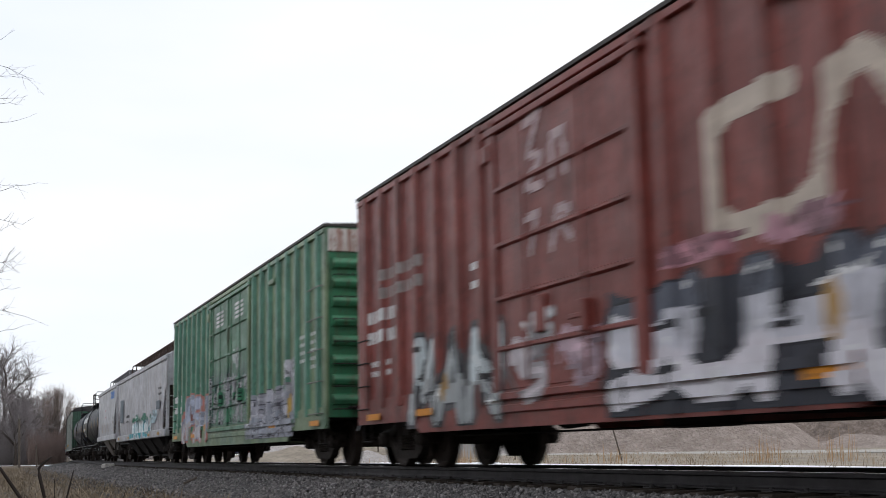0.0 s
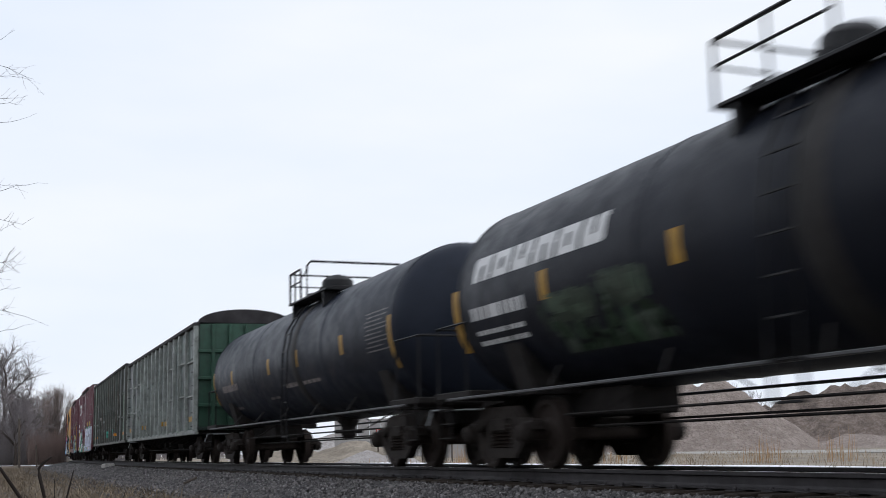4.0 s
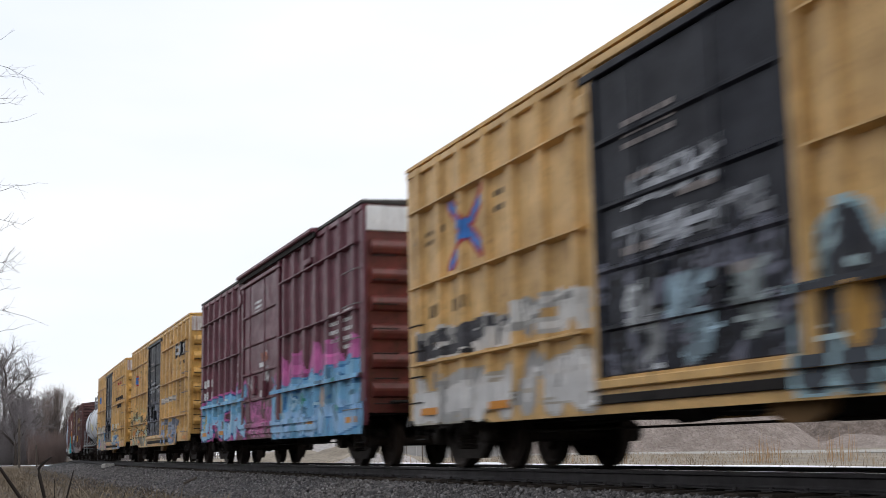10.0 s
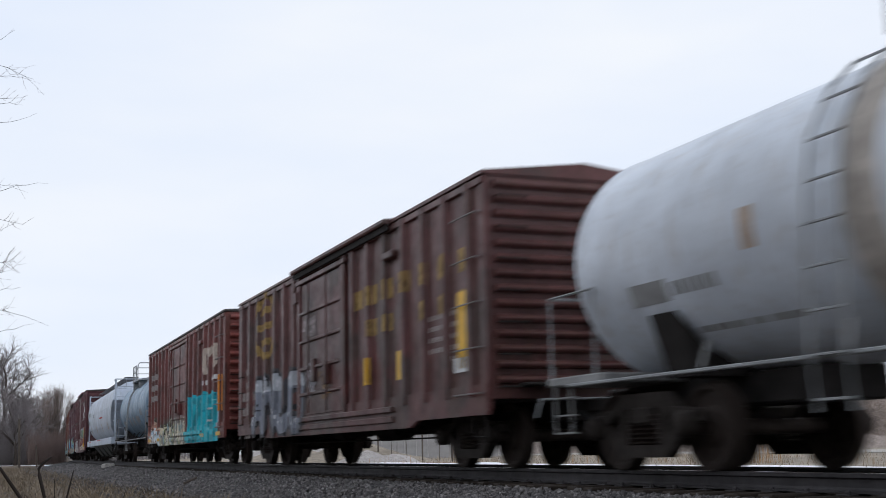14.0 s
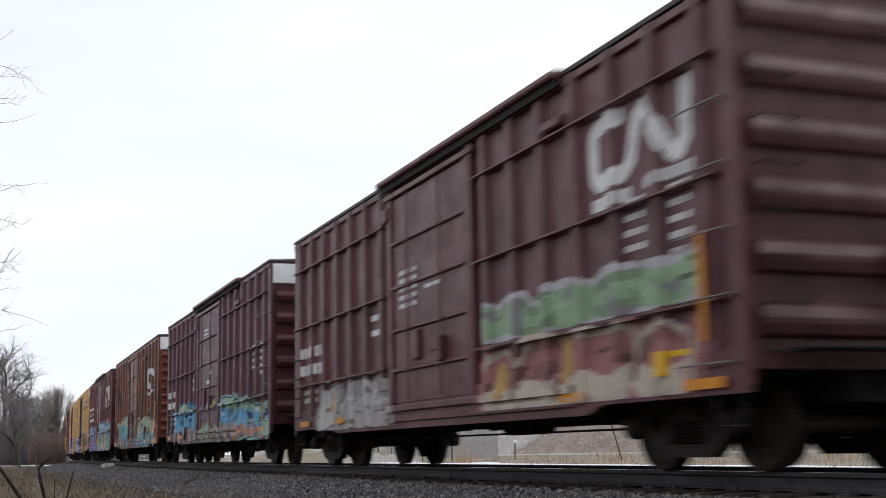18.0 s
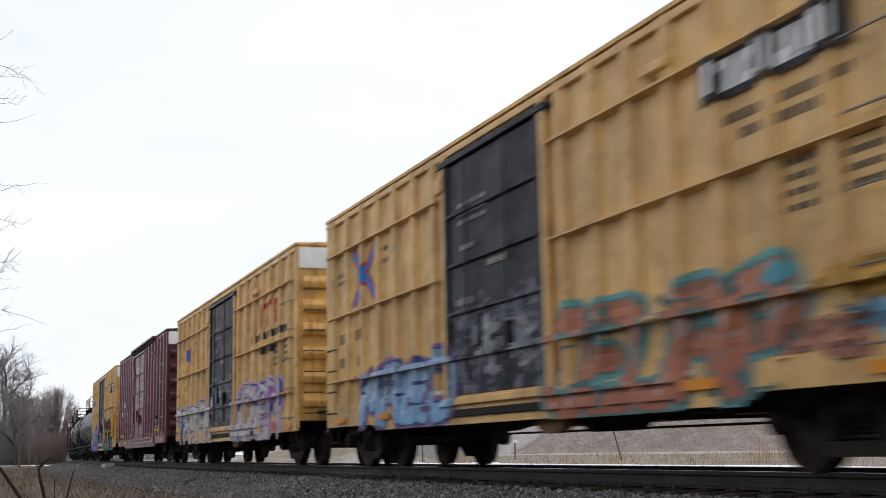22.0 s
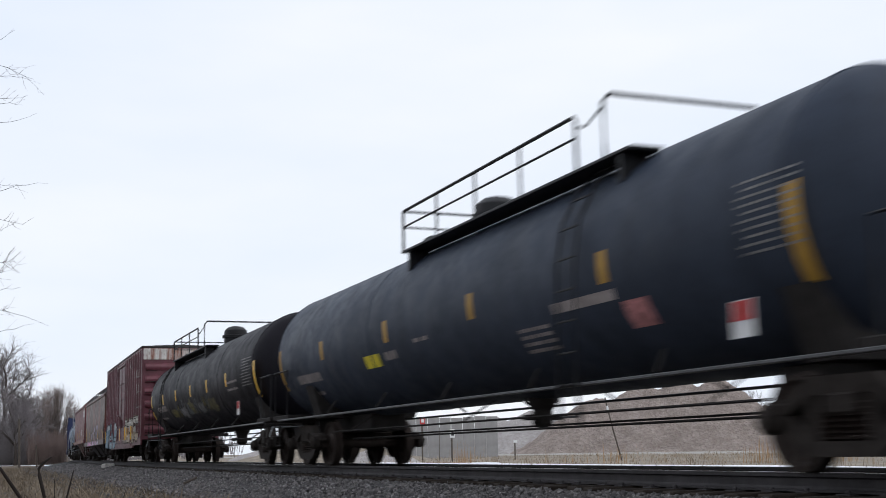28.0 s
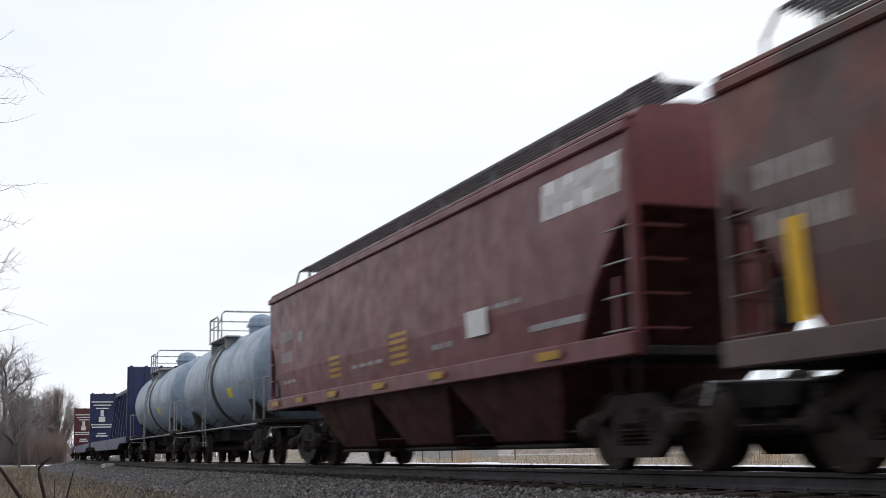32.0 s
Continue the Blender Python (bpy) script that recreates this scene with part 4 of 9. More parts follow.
    for y in (pw, -pw):
        part("platform", G().cbox(p0, p1, y - 0.2, y + 0.2, zd - 0.02, zd + 0.02, 0.006), rails, car)
        for x in (p0 + 0.3, p1 - 0.3):
            part("platform_bracket", G().cbox(x - 0.04, x + 0.04, y - 0.18, y + 0.18, zd - 0.35, zd - 0.02), rails, car)
    part("platform", G().cbox(p1 - 0.35, p1, -pw + 0.2, pw - 0.2, zc + r + 0.02, zc + r + 0.07, 0.01), rails, car)
    for y in (pw + 0.16, -pw - 0.16):
        part("platform_railing", G().tube([(p1, y, zd), (p1, y, zt), (pm, y, zt), (pm - 0.06, y, zt - 0.06), (pm - 0.06, y, zd)], 0.024, 6), rails, car)
        part("railing_bar", G().tube([(p1, y, zd + 0.42), (pm, y, zd + 0.42)], 0.016, 6), rails, car)
        for k in range(1, max(2, int((p1 - pm) / 1.6 + 0.5))):
            x = p1 + (pm - p1) * k / max(2, int((p1 - pm) / 1.6 + 0.5))
            part("railing_post", G().tube([(x, y, zd), (x, y, zt)], 0.018, 6), rails, car)
        part("railing_post", G().tube([(pm - 0.06, y, zt - 0.12), (pm - 0.3, y, zt - 0.2), (ph + 0.02, y, zt - 0.06)], 0.014, 6), rails, car)
    yh = pw + 0.16
    part("platform_hoop", G().tube([(ph, yh, zd), (ph, yh, zt), (ph, yh - 0.08, zt + 0.10), (ph, -yh + 0.08, zt + 0.10), (ph, -yh, zt), (ph, -yh, zd)], 0.026, 6), rails, car)
    part("railing_bar", G().tube([(p1, yh, zt), (p1, -yh, zt)], 0.02, 6), rails, car)
    part("railing_bar", G().tube([(p1, yh, zd + 0.42), (p1, -yh, zd + 0.42)], 0.016, 6), rails, car)
    # the side ladder up to the platform
    lx = ladder if ladder is not None else ph + 0.4
    for dx in (-0.22, 0.22):
        pts = [(lx + dx, 1.46, 0.5), (lx + dx, 1.5, 1.0), (lx + dx, r + 0.1, zc)]
        pts += [(lx + dx, (r + 0.1) * math.cos(a), zc + (r + 0.1) * math.sin(a)) for a in (0.35, 0.7, 1.0)]
        part("ladder_stile", G().tube(pts, 0.02, 5), rails, car)
    for k in range(9):
        z = 0.6 + 0.36 * k
        y = 1.48 if z < zc else math.sqrt(max(0.05, (r + 0.1) ** 2 - (z - zc) ** 2))
        part("ladder_rung", G().tube([(lx - 0.22, y, z), (lx + 0.22, y, z)], 0.014, 5), rails, car)
    if band:
        part("wrap_band", G().lathe([(-0.22, r + 0.004), (-0.2, r + 0.012), (0.2, r + 0.012), (0.22, r + 0.004)], 56, (lx - 0.3, 0, zc), "x"), band, car, smooth=True)
    truck(car, half - 0.75)
    truck(car, -half + 1.25)
    couplings(car, e - 0.1, -e + 0.1)
    return car, surf, half


def tank_reflectors(car, surf, xs, mat, z0=2.33, z1=2.75, w=0.2):
    for i, x in enumerate(xs):
        tall = i in (0, len(xs) - 1) and z0 > 2.3
        plate(car, mat, x + w / 2, x - w / 2, 1.82 if tall else z0, 2.84 if tall else z1, surf, "reflector")


# ---- covered hoppers ----
def hopper(label, rear, front, shell, bays, sill=(0.9, 1.16), chord=3.45, top=3.9, walk_z=4.25, mat_bay=None, round_side=False, inset=(1.0, 1.0), walk_mat=None, upright=None, sill_mat=None, ends_in=(0.1, 0.1), knee=2.65):
    """rear and front are the ends of the cages."""
    c, half = (rear + front) / 2, (rear - front) / 2
    car = car_empty("covered_hopper", label, c)
    upright = upright or shell
    walk_mat = walk_mat or M_GRATE
    s0, s1 = sill
    plane = (half - ends_in[0], half - ends_in[1])
    bx = min(plane)
    if round_side:
        side = [(1.02, s1), (1.26, s1 + 0.22), (1.42, s1 + 0.5), (1.50, s1 + 0.85), (1.535, s1 + 1.25), (1.53, s1 + 1.6), (1.50, knee), (1.42, chord - 0.15), (1.22, chord + 0.14), (0.8, chord + 0.38), (0.0, chord + 0.5)]
    else:
        side = [(1.42, s1), (1.47, min(s1 + 0.6, knee - 0.8)), (1.472, knee - 0.55), (1.474, knee - 0.2), (1.475, knee), (1.48, chord), (1.40, chord + 0.13), (1.28, chord + 0.27), (0.75, top + 0.02), (0.0, top + 0.03)]
    prof = side + [(-y, z) for y, z in side[-2::-1]]
    # the shell, its ends drawn in below the knee
    n, v, m = len(prof), [], len(side)
    for sx in (1, -1):
        e = 0 if sx > 0 else 1
        for y, z in prof:
            t = max(0.0, min(1.0, (knee - z) / (knee - s1)))
            back = 0.65 * max(0.0, (z - knee) / (chord + 0.5 - knee)) ** 1.3 if round_side else 0.0
            v.append((sx * (plane[e] - 0.03 - back - inset[e] * t ** (1.0 if round_side else 0.75)), y, z))
    f = [(i, (i + 1) % n, n + (i + 1) % n, n + i) for i in range(n)]
    for o, flip in ((0, 1), (n, -1)):
        f += [tuple((o + k, o + k + 1, o + n - 2 - k, o + n - 1 - k)[::flip]) for k in range(m - 2)] + [tuple((o + m - 2, o + m - 1, o + m)[::flip])]
    part("hopper_body", G().add(v, f), shell, car, smooth=round_side)

    def surf(x, z):
        for (ya, za), (yb, zb) in zip(side, side[1:]):
            if za <= z <= zb:
                return ya + (yb - ya) * (z - za) / (zb - za) + (0.006 if round_side else 0.0)
        return side[0][0]
    surf.sill, surf.ledges, surf.ledge_y = (s1, 1.531), (), 0.0
    if not round_side:
        for y0, y1 in ((1.40, 1.53), (-1.53, -1.40)):
            part("top_chord", G().cbox(-plane[1], plane[0], y0, y1, chord - 0.02, chord + 0.10, 0.02), shell, car)
        part("top_chord", G().cbox(-plane[1], plane[0], 1.36, 1.46, chord + 0.12, chord + 0.19, 0.02), shell, car)
    else:
        part("side_seam", G().cbox(-bx + 0.4, bx - 0.4, 1.515, 1.545, 2.685, 2.698, 0.003), shell, car)
        part("side_seam", G().cbox(-bx + 1.4, bx - 1.4, 1.45, 1.475, s1 + 0.60, s1 + 0.614, 0.003), shell, car)
    for y0, y1 in ((1.36, 1.53), (-1.53, -1.36)):
        part("side_sill", G().cbox(-plane[1], plane[0], y0, y1, s0, s1, 0.015), sill_mat or shell, car)
    # ends: slope sheet, cage posts, ladder, deck
    for sx in (1, -1):
        e = 0 if sx > 0 else 1
        ins = inset[e]
        xe = sx * plane[e]
        xi = sx * (plane[e] - ins)
        if round_side:
            xo = sx * (half + 0.12)
            for y in (1.40, 0.9, -0.9, -1.40):
                part("cage_post", G().cbox(xo - 0.04, xo + 0.04, y - 0.04, y + 0.04, s0, 4.0 if abs(y) > 1 else 3.2, 0.01), upright, car)
            for z in (2.0, 3.62, 3.98):
                part("cage_rail", G().tube([(xo - sx * 0.9, 1.40, z), (xo, 1.40, z), (xo, -1.40, z), (xo - sx * 0.9, -1.40, z)], 0.028, 6), upright, car)
            for k in range(7):
                part("ladder_rung", G().tube([(xo, 0.9, 1.25 + 0.38 * k), (xo, 1.40, 1.25 + 0.38 * k)], 0.014, 5), upright, car)
            part("end_platform", G().cbox(min(xo, xe - sx * 2.2), max(xo, xe - sx * 2.2), -1.40, 1.40, s0 - 0.02, s0 + 0.06, 0.01), upright, car)
        for y in () if round_side else (1.42, -1.42):
            x0, x1 = sorted((xe, xe - sx * 0.10))
            part("cage_post", G().cbox(x0, x1, y - 0.05, y + 0.05, s0, chord + 0.1, 0.012), upright, car)
        xm = xe - sx * 0.5
        if not round_side:
            part("cage_post", G().cbox(xm - 0.03, xm + 0.03, 1.36, 1.42, s0, knee - 0.7, 0.012), upright, car)
        x0, x1 = sorted((xe + sx * 0.01, xe - sx * 0.05))
        if not round_side:
            part("end_plate", G().cbox(x0, x1, -1.4, 1.4, knee, chord + 0.12, 0.01), upright, car)
        if not round_side:
            part("slope_sheet", G().prism([(xe - sx * (0.02 + ins * k ** 0.75), knee - (knee - s1) * k) for k in (0.0, 0.15, 0.35, 0.6, 1.0)] + [(xe - sx * (0.06 + ins * k ** 0.75), knee - 0.02 - (knee - s1) * k) for k in (1.0, 0.6, 0.35, 0.15, 0.0)], -1.40, 1.40, "y"), M_SLOPE if mat_bay in (None, M_UNDER) else mat_bay, car, "slope sheet, grimy and darkened for shade under the end")
        part("end_deck", G().cbox(min(xe, xi), max(xe, xi), -1.36, 1.36, s0, s0 + 0.1, 0.01), M_UNDER, car)
        part("centre_post", G().cbox(xe - sx * 0.1 - 0.06, xe - sx * 0.1 + 0.06, -0.08, 0.08, s0, knee), upright, car)
        for k in range(7):
            z = s0 + 0.28 + 0.36 * k
            if z < knee - 0.1 and not round_side:
                rung(car, xe - sx * 0.36, z, 1.43, 0.48, M_GREYRAIL if sx < 0 else upright, 0.05)
                part("ladder_rung", G().tube([(xe, 0.85, z), (xe, 1.35, z)], 0.013, 5), upright, car)
        part("sill_step", G().tube([(xe - sx * 0.1, 1.42, s0), (xe - sx * 0.1, 1.42, 0.42), (xe - sx * 0.5, 1.42, 0.42), (xe - sx * 0.5, 1.42, s0)], 0.018, 6), M_UNDER, car)
    part("hand_brake_wheel", G().lathe([(-0.02, 0.24), (0.0, 0.28), (0.02, 0.24)], 18, (-plane[1] - 0.12, -0.3, 1.75), "x"), M_UNDER, car)
    # discharge bays
    L = 2 * (half - (3.05 if bays > 2 else 1.8))
    for i in range(bays):
        w = L / bays
        xc = -L / 2 + w * (i + 0.5) - 0.1
        e = w * (0.17 if bays == 2 else 0.27)
        k = 0.5 if bays > 2 else 0.42
        rings = ((k * w, 1.36, s1 - 0.02), (k * w - 0.06, 1.35, s0), (e, 0.95, 0.36), (e * 0.9, 0.85, 0.30))
        v = [(xc + a * hx, b * hy, z) for hx, hy, z in rings for a, b in ((-1, -1), (1, -1), (1, 1), (-1, 1))]
        g = G().add(v, [(4 * k + i, 4 * k + (i + 1) % 4, 4 * k + 4 + (i + 1) % 4, 4 * k + 4 + i) for k in range(3) for i in range(4)] + [(0, 3, 2, 1), (12, 13, 14, 15)])
        b = part("discharge_bay", g, mat_bay or M_UNDER, car)
        part("outlet_gate", G().cbox(xc - e - 0.1, xc + e + 0.1, -0.95, 0.95, 0.25, 0.31, 0.02), M_UNDER, b)
        part("gate_rack", G().tube([(xc - e - 0.25, 0.7, 0.34), (xc + e + 0.25, 0.7, 0.34)], 0.03, 6), M_UNDER, b)
    part("centre_sill", G().cbox(-half + 0.1, half - 0.1, -0.3, 0.3, 0.62, 0.9), M_UNDER, car)

    # running boards on the roof
    xa, xb = -plane[1] + 0.5, plane[0] - 0.25
    for y in (0.55, -0.55):
        g = G()
        for dy in (-0.31, -0.23, -0.155, -0.08, 0.0, 0.08, 0.155, 0.23, 0.31):
            g.box(xa, xb, y + dy - 0.007, y + dy + 0.007, walk_z - 0.03, walk_z)
        tagged(part("running_board", g, walk_mat, car, "open steel grating"), "open steel grating", kind="stuff")
        g = G()
        for i in range(int((xb - xa) / 0.055)):
            g.box(xa + i * 0.055, xa + i * 0.055 + 0.009, y - 0.32, y + 0.32, walk_z - 0.022, walk_z - 0.004)
        tagged(part("grating", g, walk_mat, car), kind="stuff")
        for i in range(8):
            x = xa + 0.5 + i * (xb - xa - 1.0) / 7
            part("board_bracket", G().cbox(x - 0.05, x + 0.05, y + 0.2, y + 0.24, top - 0.2, walk_z - 0.03), walk_mat, car)
    for sx in (1, -1):
        p = plane[0 if sx > 0 else 1]
        for y in (0.88, -0.88):
            part("roof_grab", G().tube([(sx * (p - 0.05), y, chord + 0.1), (sx * (p - 0.05), y, walk_z - 0.25), (sx * (p - 0.3), y, walk_z - 0.03), (sx * (p - 1.0), y, walk_z - 0.015)], 0.022, 6), walk_mat, car)
    for i in range(bays * 2):
        xh = -half + 1.4 + i * (2 * half - 2.8) / (bays * 2 - 1)
        part("roof_hatch", G().lathe([(0.0, 0.34), (0.12, 0.34), (0.16, 0.25)], 16, (xh, 0, top - 0.03), "z"), shell, car)
    truck(car, half - 1.7)
    truck(car, -half + 1.9)
    couplings(car, half, -half)
    brake_gear(car, half)
    return car, surf, half


# ---- high-sided gondolas ----
def gondola(label, rear, front, panels, posts, top, load, arched=False, patches=None, end=None):
    c, half = (rear + front) / 2, (rear - front) / 2
    car = car_empty("wood_chip_gondola", label, c)
    Y, bottom = 1.45, 0.98
    g = G()
    g.prism([(-Y, bottom), (Y, bottom), (Y, top), (Y - 0.06, top), (Y - 0.06, bottom + 0.1), (-Y + 0.06, bottom + 0.1), (-Y + 0.06, top), (-Y, top)], -half, half)
    part("body", g, panels, car)
    # wide bays at the ends, narrow ones between
    cols = [k * half / 9.35 for k in (-9.28, -7.55, -6.0, -4.82, -3.6, -2.45, -1.3, -0.18, 0.97, 2.12, 3.24, 4.4, 5.62, 7.23, 9.28)]
    n = len(cols) - 1
    for i, x in enumerate(cols):
        w = 0.09 if i % 4 else 0.12
        part("side_post", G().prism([(x - w, Y - 0.01), (x - w * 0.7, Y + 0.11), (x + w * 0.7, Y + 0.11), (x + w, Y - 0.01)], bottom - 0.03, top - 0.05, "z"), posts, car)
    tiers = (bottom + 0.03, 2.10, 3.12, top - 0.06)
    for i in range(n):
        for k in range(3):
            m = patches[k][n - 1 - i] if patches else panels
            part("side_panel", G().cbox(cols[i] + 0.075, cols[i + 1] - 0.075, Y - 0.004, Y + 0.012, tiers[k] + 0.012, tiers[k + 1] - 0.012, 0.005), m, car)
    for i in (0, 1, 3, n - 3, n - 2, n - 1) if arched else (0, 1, n - 2, n - 1):
        xa, xb = cols[i] + 0.09, cols[i + 1] - 0.09
        for z in (2.0 + 0.06 * (i % 2), 3.03 + 0.06 * (i % 2)):
            part("side_ledge", G().prism([(Y - 0.01, z - 0.05), (Y + 0.08, z - 0.02), (Y + 0.08, z + 0.02), (Y - 0.01, z + 0.05)], xa, xb), posts, car)
    part("top_rail", G().cbox(-half - 0.02, half + 0.02, Y - 0.06, Y + 0.12, top - 0.06, top + 0.06, 0.02), load, car)
    part("top_rail", G().cbox(-half - 0.02, half + 0.02, -Y - 0.12, -Y + 0.06, top - 0.06, top + 0.06, 0.02), load, car)
    for y0, y1 in ((Y - 0.05, Y + 0.06), (-Y - 0.06, -Y + 0.05)):
        part("side_sill", G().cbox(-half, half, y0, y1, bottom - 0.12, bottom + 0.02, 0.015), posts, car)
    part("underframe", G().cbox(-half + 0.3, half - 0.3, -1.3, 1.3, bottom - 0.1, bottom - 0.002).cbox(-half + 0.1, half - 0.1, -0.3, 0.3, 0.6, bottom - 0.1), M_UNDER, car)
    for i in range(15):
        x = -half + 2.6 + i * (2 * half - 5.2) / 14
        part("floor_bearer", G().prism([(-1.45, bottom - 0.1), (1.45, bottom - 0.1), (1.4, bottom - 0.16), (0.55, 0.58), (-0.55, 0.58), (-1.4, bottom - 0.16)], x - 0.10, x + 0.10), M_UNDER, car)
    for sx in (-1, 1):
        x = sx * half
        hi = top + (0.04 if arched and sx < 0 else 0.0)
        rise = hi - top
        pr = [(-Y, bottom), (Y, bottom), (Y, top), (1.15, top + 0.42 * rise), (0.8, top + 0.75 * rise), (0.4, top + 0.95 * rise), (0.0, hi), (-0.4, top + 0.95 * rise), (-0.8, top + 0.75 * rise), (-1.15, top + 0.42 * rise), (-Y, top)]
        part("end_wall", G().prism(pr, min(x, x - sx * 0.06), max(x, x - sx * 0.06)), end or panels, car)
        if sx < 0:
            for y in (-1.0, -0.5, 0.0, 0.5, 1.0):
                part("end_post", G().cbox(x - 0.10, x, y - 0.05, y + 0.05, bottom, top, 0.015), end or panels, car)
            for z in (1.7, 2.5, 3.3):
                part("end_bar", G().cbox(x - 0.09, x, -Y, Y, z - 0.05, z + 0.05, 0.015), end or panels, car)
    # the netted load
    if arched:
        arc = [(Y * math.cos(math.pi * k / 12), top + 0.05 + 0.42 * math.sin(math.pi * k / 12)) for k in range(13)]
        part("net_front", G().prism(arc, -half - 0.02, -half + 0.1), load, car, "bundled dark netting over the end wall")
    g = G()
    nx, ny = 28, 8
    vv, ff = [], []
    for i in range(nx + 1):
        for j in range(ny + 1):
            x, y = -half + 0.03 + (2 * half - 0.06) * i / nx, (Y - 0.02) * (2 * j / ny - 1)
            arch = (0.46 if arched else 0.16) * (1 - (2 * j / ny - 1) ** 2) * (0.8 + 0.3 * noise.noise((x * 0.6, y, rear)))
            vv.append((x, y, top + 0.03 + arch + 0.05 * noise.noise((x * 1.7, y * 2, front))))
    ff = [(i * (ny + 1) + j, (i + 1) * (ny + 1) + j, (i + 1) * (ny + 1) + j + 1, i * (ny + 1) + j + 1) for i in range(nx) for j in range(ny)]
    part("load_net", g.add(vv, ff), load, car, "dark netting over the wood chip load")
    for k in range(7):
        z = 1.1 + 0.4 * k
        rung(car, -half + 0.34, z, Y + 0.02)
        rung(car, half - 0.34, z, Y + 0.02)
    truck(car, half - 1.55)
    truck(car, -half + 1.75)
    couplings(car, half, -half)
    brake_gear(car, half, 0.66)

    def surf(x, z=0):
        for xc in cols:
            if abs(x - xc) < 0.075:
                return Y + 0.112
        return Y + 0.013
    return car, surf, half


# ---- bulkhead flat cars with a central beam ----
def beam_car(label, rear, front, mat, text):
    c, half = (rear + front) / 2, (rear - front) / 2
    car = car_empty("centre_beam_flat_car", label, c)
    part("deck", G().cbox(-half, half, -1.45, 1.45, 0.95, 1.12, 0.02), mat, car)
    for y0, y1 in ((1.36, 1.48), (-1.48, -1.36)):
        part("side_sill", G().prism([(-half, 1.1), (-half, 0.85), (-half + 3, 0.85), (-half + 4, 0.6), (half - 4, 0.6), (half - 3, 0.85), (half, 0.85), (half, 1.1)], y0, y1, "y"), mat, car)
    for sx in (-1,):
        x = sx * (half - 0.15)
        part("bulkhead", G().cbox(x - 0.09, x + 0.09, -1.45, 1.45, 1.1, 4.15, 0.02), mat, car)
        for y in (-1.3, -0.65, 0.0, 0.65, 1.3):
            part("bulkhead_post", G().cbox(x + sx * 0.08 - 0.06, x + sx * 0.08 + 0.06, y - 0.06, y + 0.06, 1.0, 4.2, 0.015), mat, car)
    g = G()
    part("centre_beam", G().cbox(-half + 0.3, half - 0.3, -0.12, 0.12, 3.75, 3.95, 0.02), mat, car)
    part("beam_web", G().cbox(-half + 0.3, half - 0.3, -0.03, 0.03, 1.1, 3.78), mat, car)
    n = 12
    for i in range(n + 1):
        x = -half + 0.6 + (2 * half - 1.2) * i / n
        part("beam_post", G().prism([(-0.45, 1.1), (0.45, 1.1), (0.14, 3.78), (-0.14, 3.78)], x - 0.07, x + 0.07), mat, car)
    xf = -half - 0.08
    for z, w, h in text:
        part("lettering", G().box(xf - 0.012, xf - 0.004, 0.72 - 0.38 * w, 0.72 + 0.38 * w, z - 0.35, z + h - 0.33), M_WHITE, car)
    part("underframe", G().cbox(-half + 0.1, half - 0.1, -0.3, 0.3, 0.6, 0.96), M_UNDER, car)
    truck(car, half - 2.2)
    truck(car, -half + 2.2)
    couplings(car, half, -half)
    return car


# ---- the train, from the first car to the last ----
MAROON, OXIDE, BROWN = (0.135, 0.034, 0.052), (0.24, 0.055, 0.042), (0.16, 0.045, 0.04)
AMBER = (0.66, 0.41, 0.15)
# The maroon end walls get about half the colour value of the sides.
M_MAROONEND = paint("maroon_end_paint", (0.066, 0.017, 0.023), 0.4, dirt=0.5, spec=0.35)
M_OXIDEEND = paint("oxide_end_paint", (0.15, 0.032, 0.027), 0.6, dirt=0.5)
M_AMBEREND = paint("amber_end_paint", (0.64, 0.37, 0.10), 0.45, rust=(0.2, 0.09, 0.04))

# About a quarter of the cars' amber, for the plate under the sill.
M_PAD = plain("dark_amber_plate", (0.16, 0.09, 0.035), 0.7, vary=0.4)


def cross_emblem(car, surf, blue=0.055, x=5.55, z=3.25):
    """Crossed strokes, blue over red."""
    s, w = 0.5, 0.74
    up, down = [(0.14, 0.06), (2 * w - 0.14, 2 * s - 0.06)], [(0.14, 2 * s - 0.06), (2 * w - 0.14, 0.06)]
    core = [(w, s - 0.08), (w, s + 0.08)]
    for mat, lift, pts, k in ((M_RED, 0.004, up, 0.12), (M_BLUE, 0.007, up, blue), (M_RED, 0.009, down, 0.12), (M_BLUE, 0.012, down, blue + 0.01), (M_BLUE, 0.015, core, 0.075)):
        mark(car, "emblem", mat, near_line(pts, k), x - w, x + w, z - s, z + s, surf, 0.03, lift)
    bars(car, M_BLACKMARK, [(x - 0.9, x - 1.25, z + 0.25, 0.08, 2), (x - 0.9, x - 1.25, z + 0.05, 0.08, 2), (x + 1.1, x + 0.8, z + 0.1, 0.10, 2)], surf)


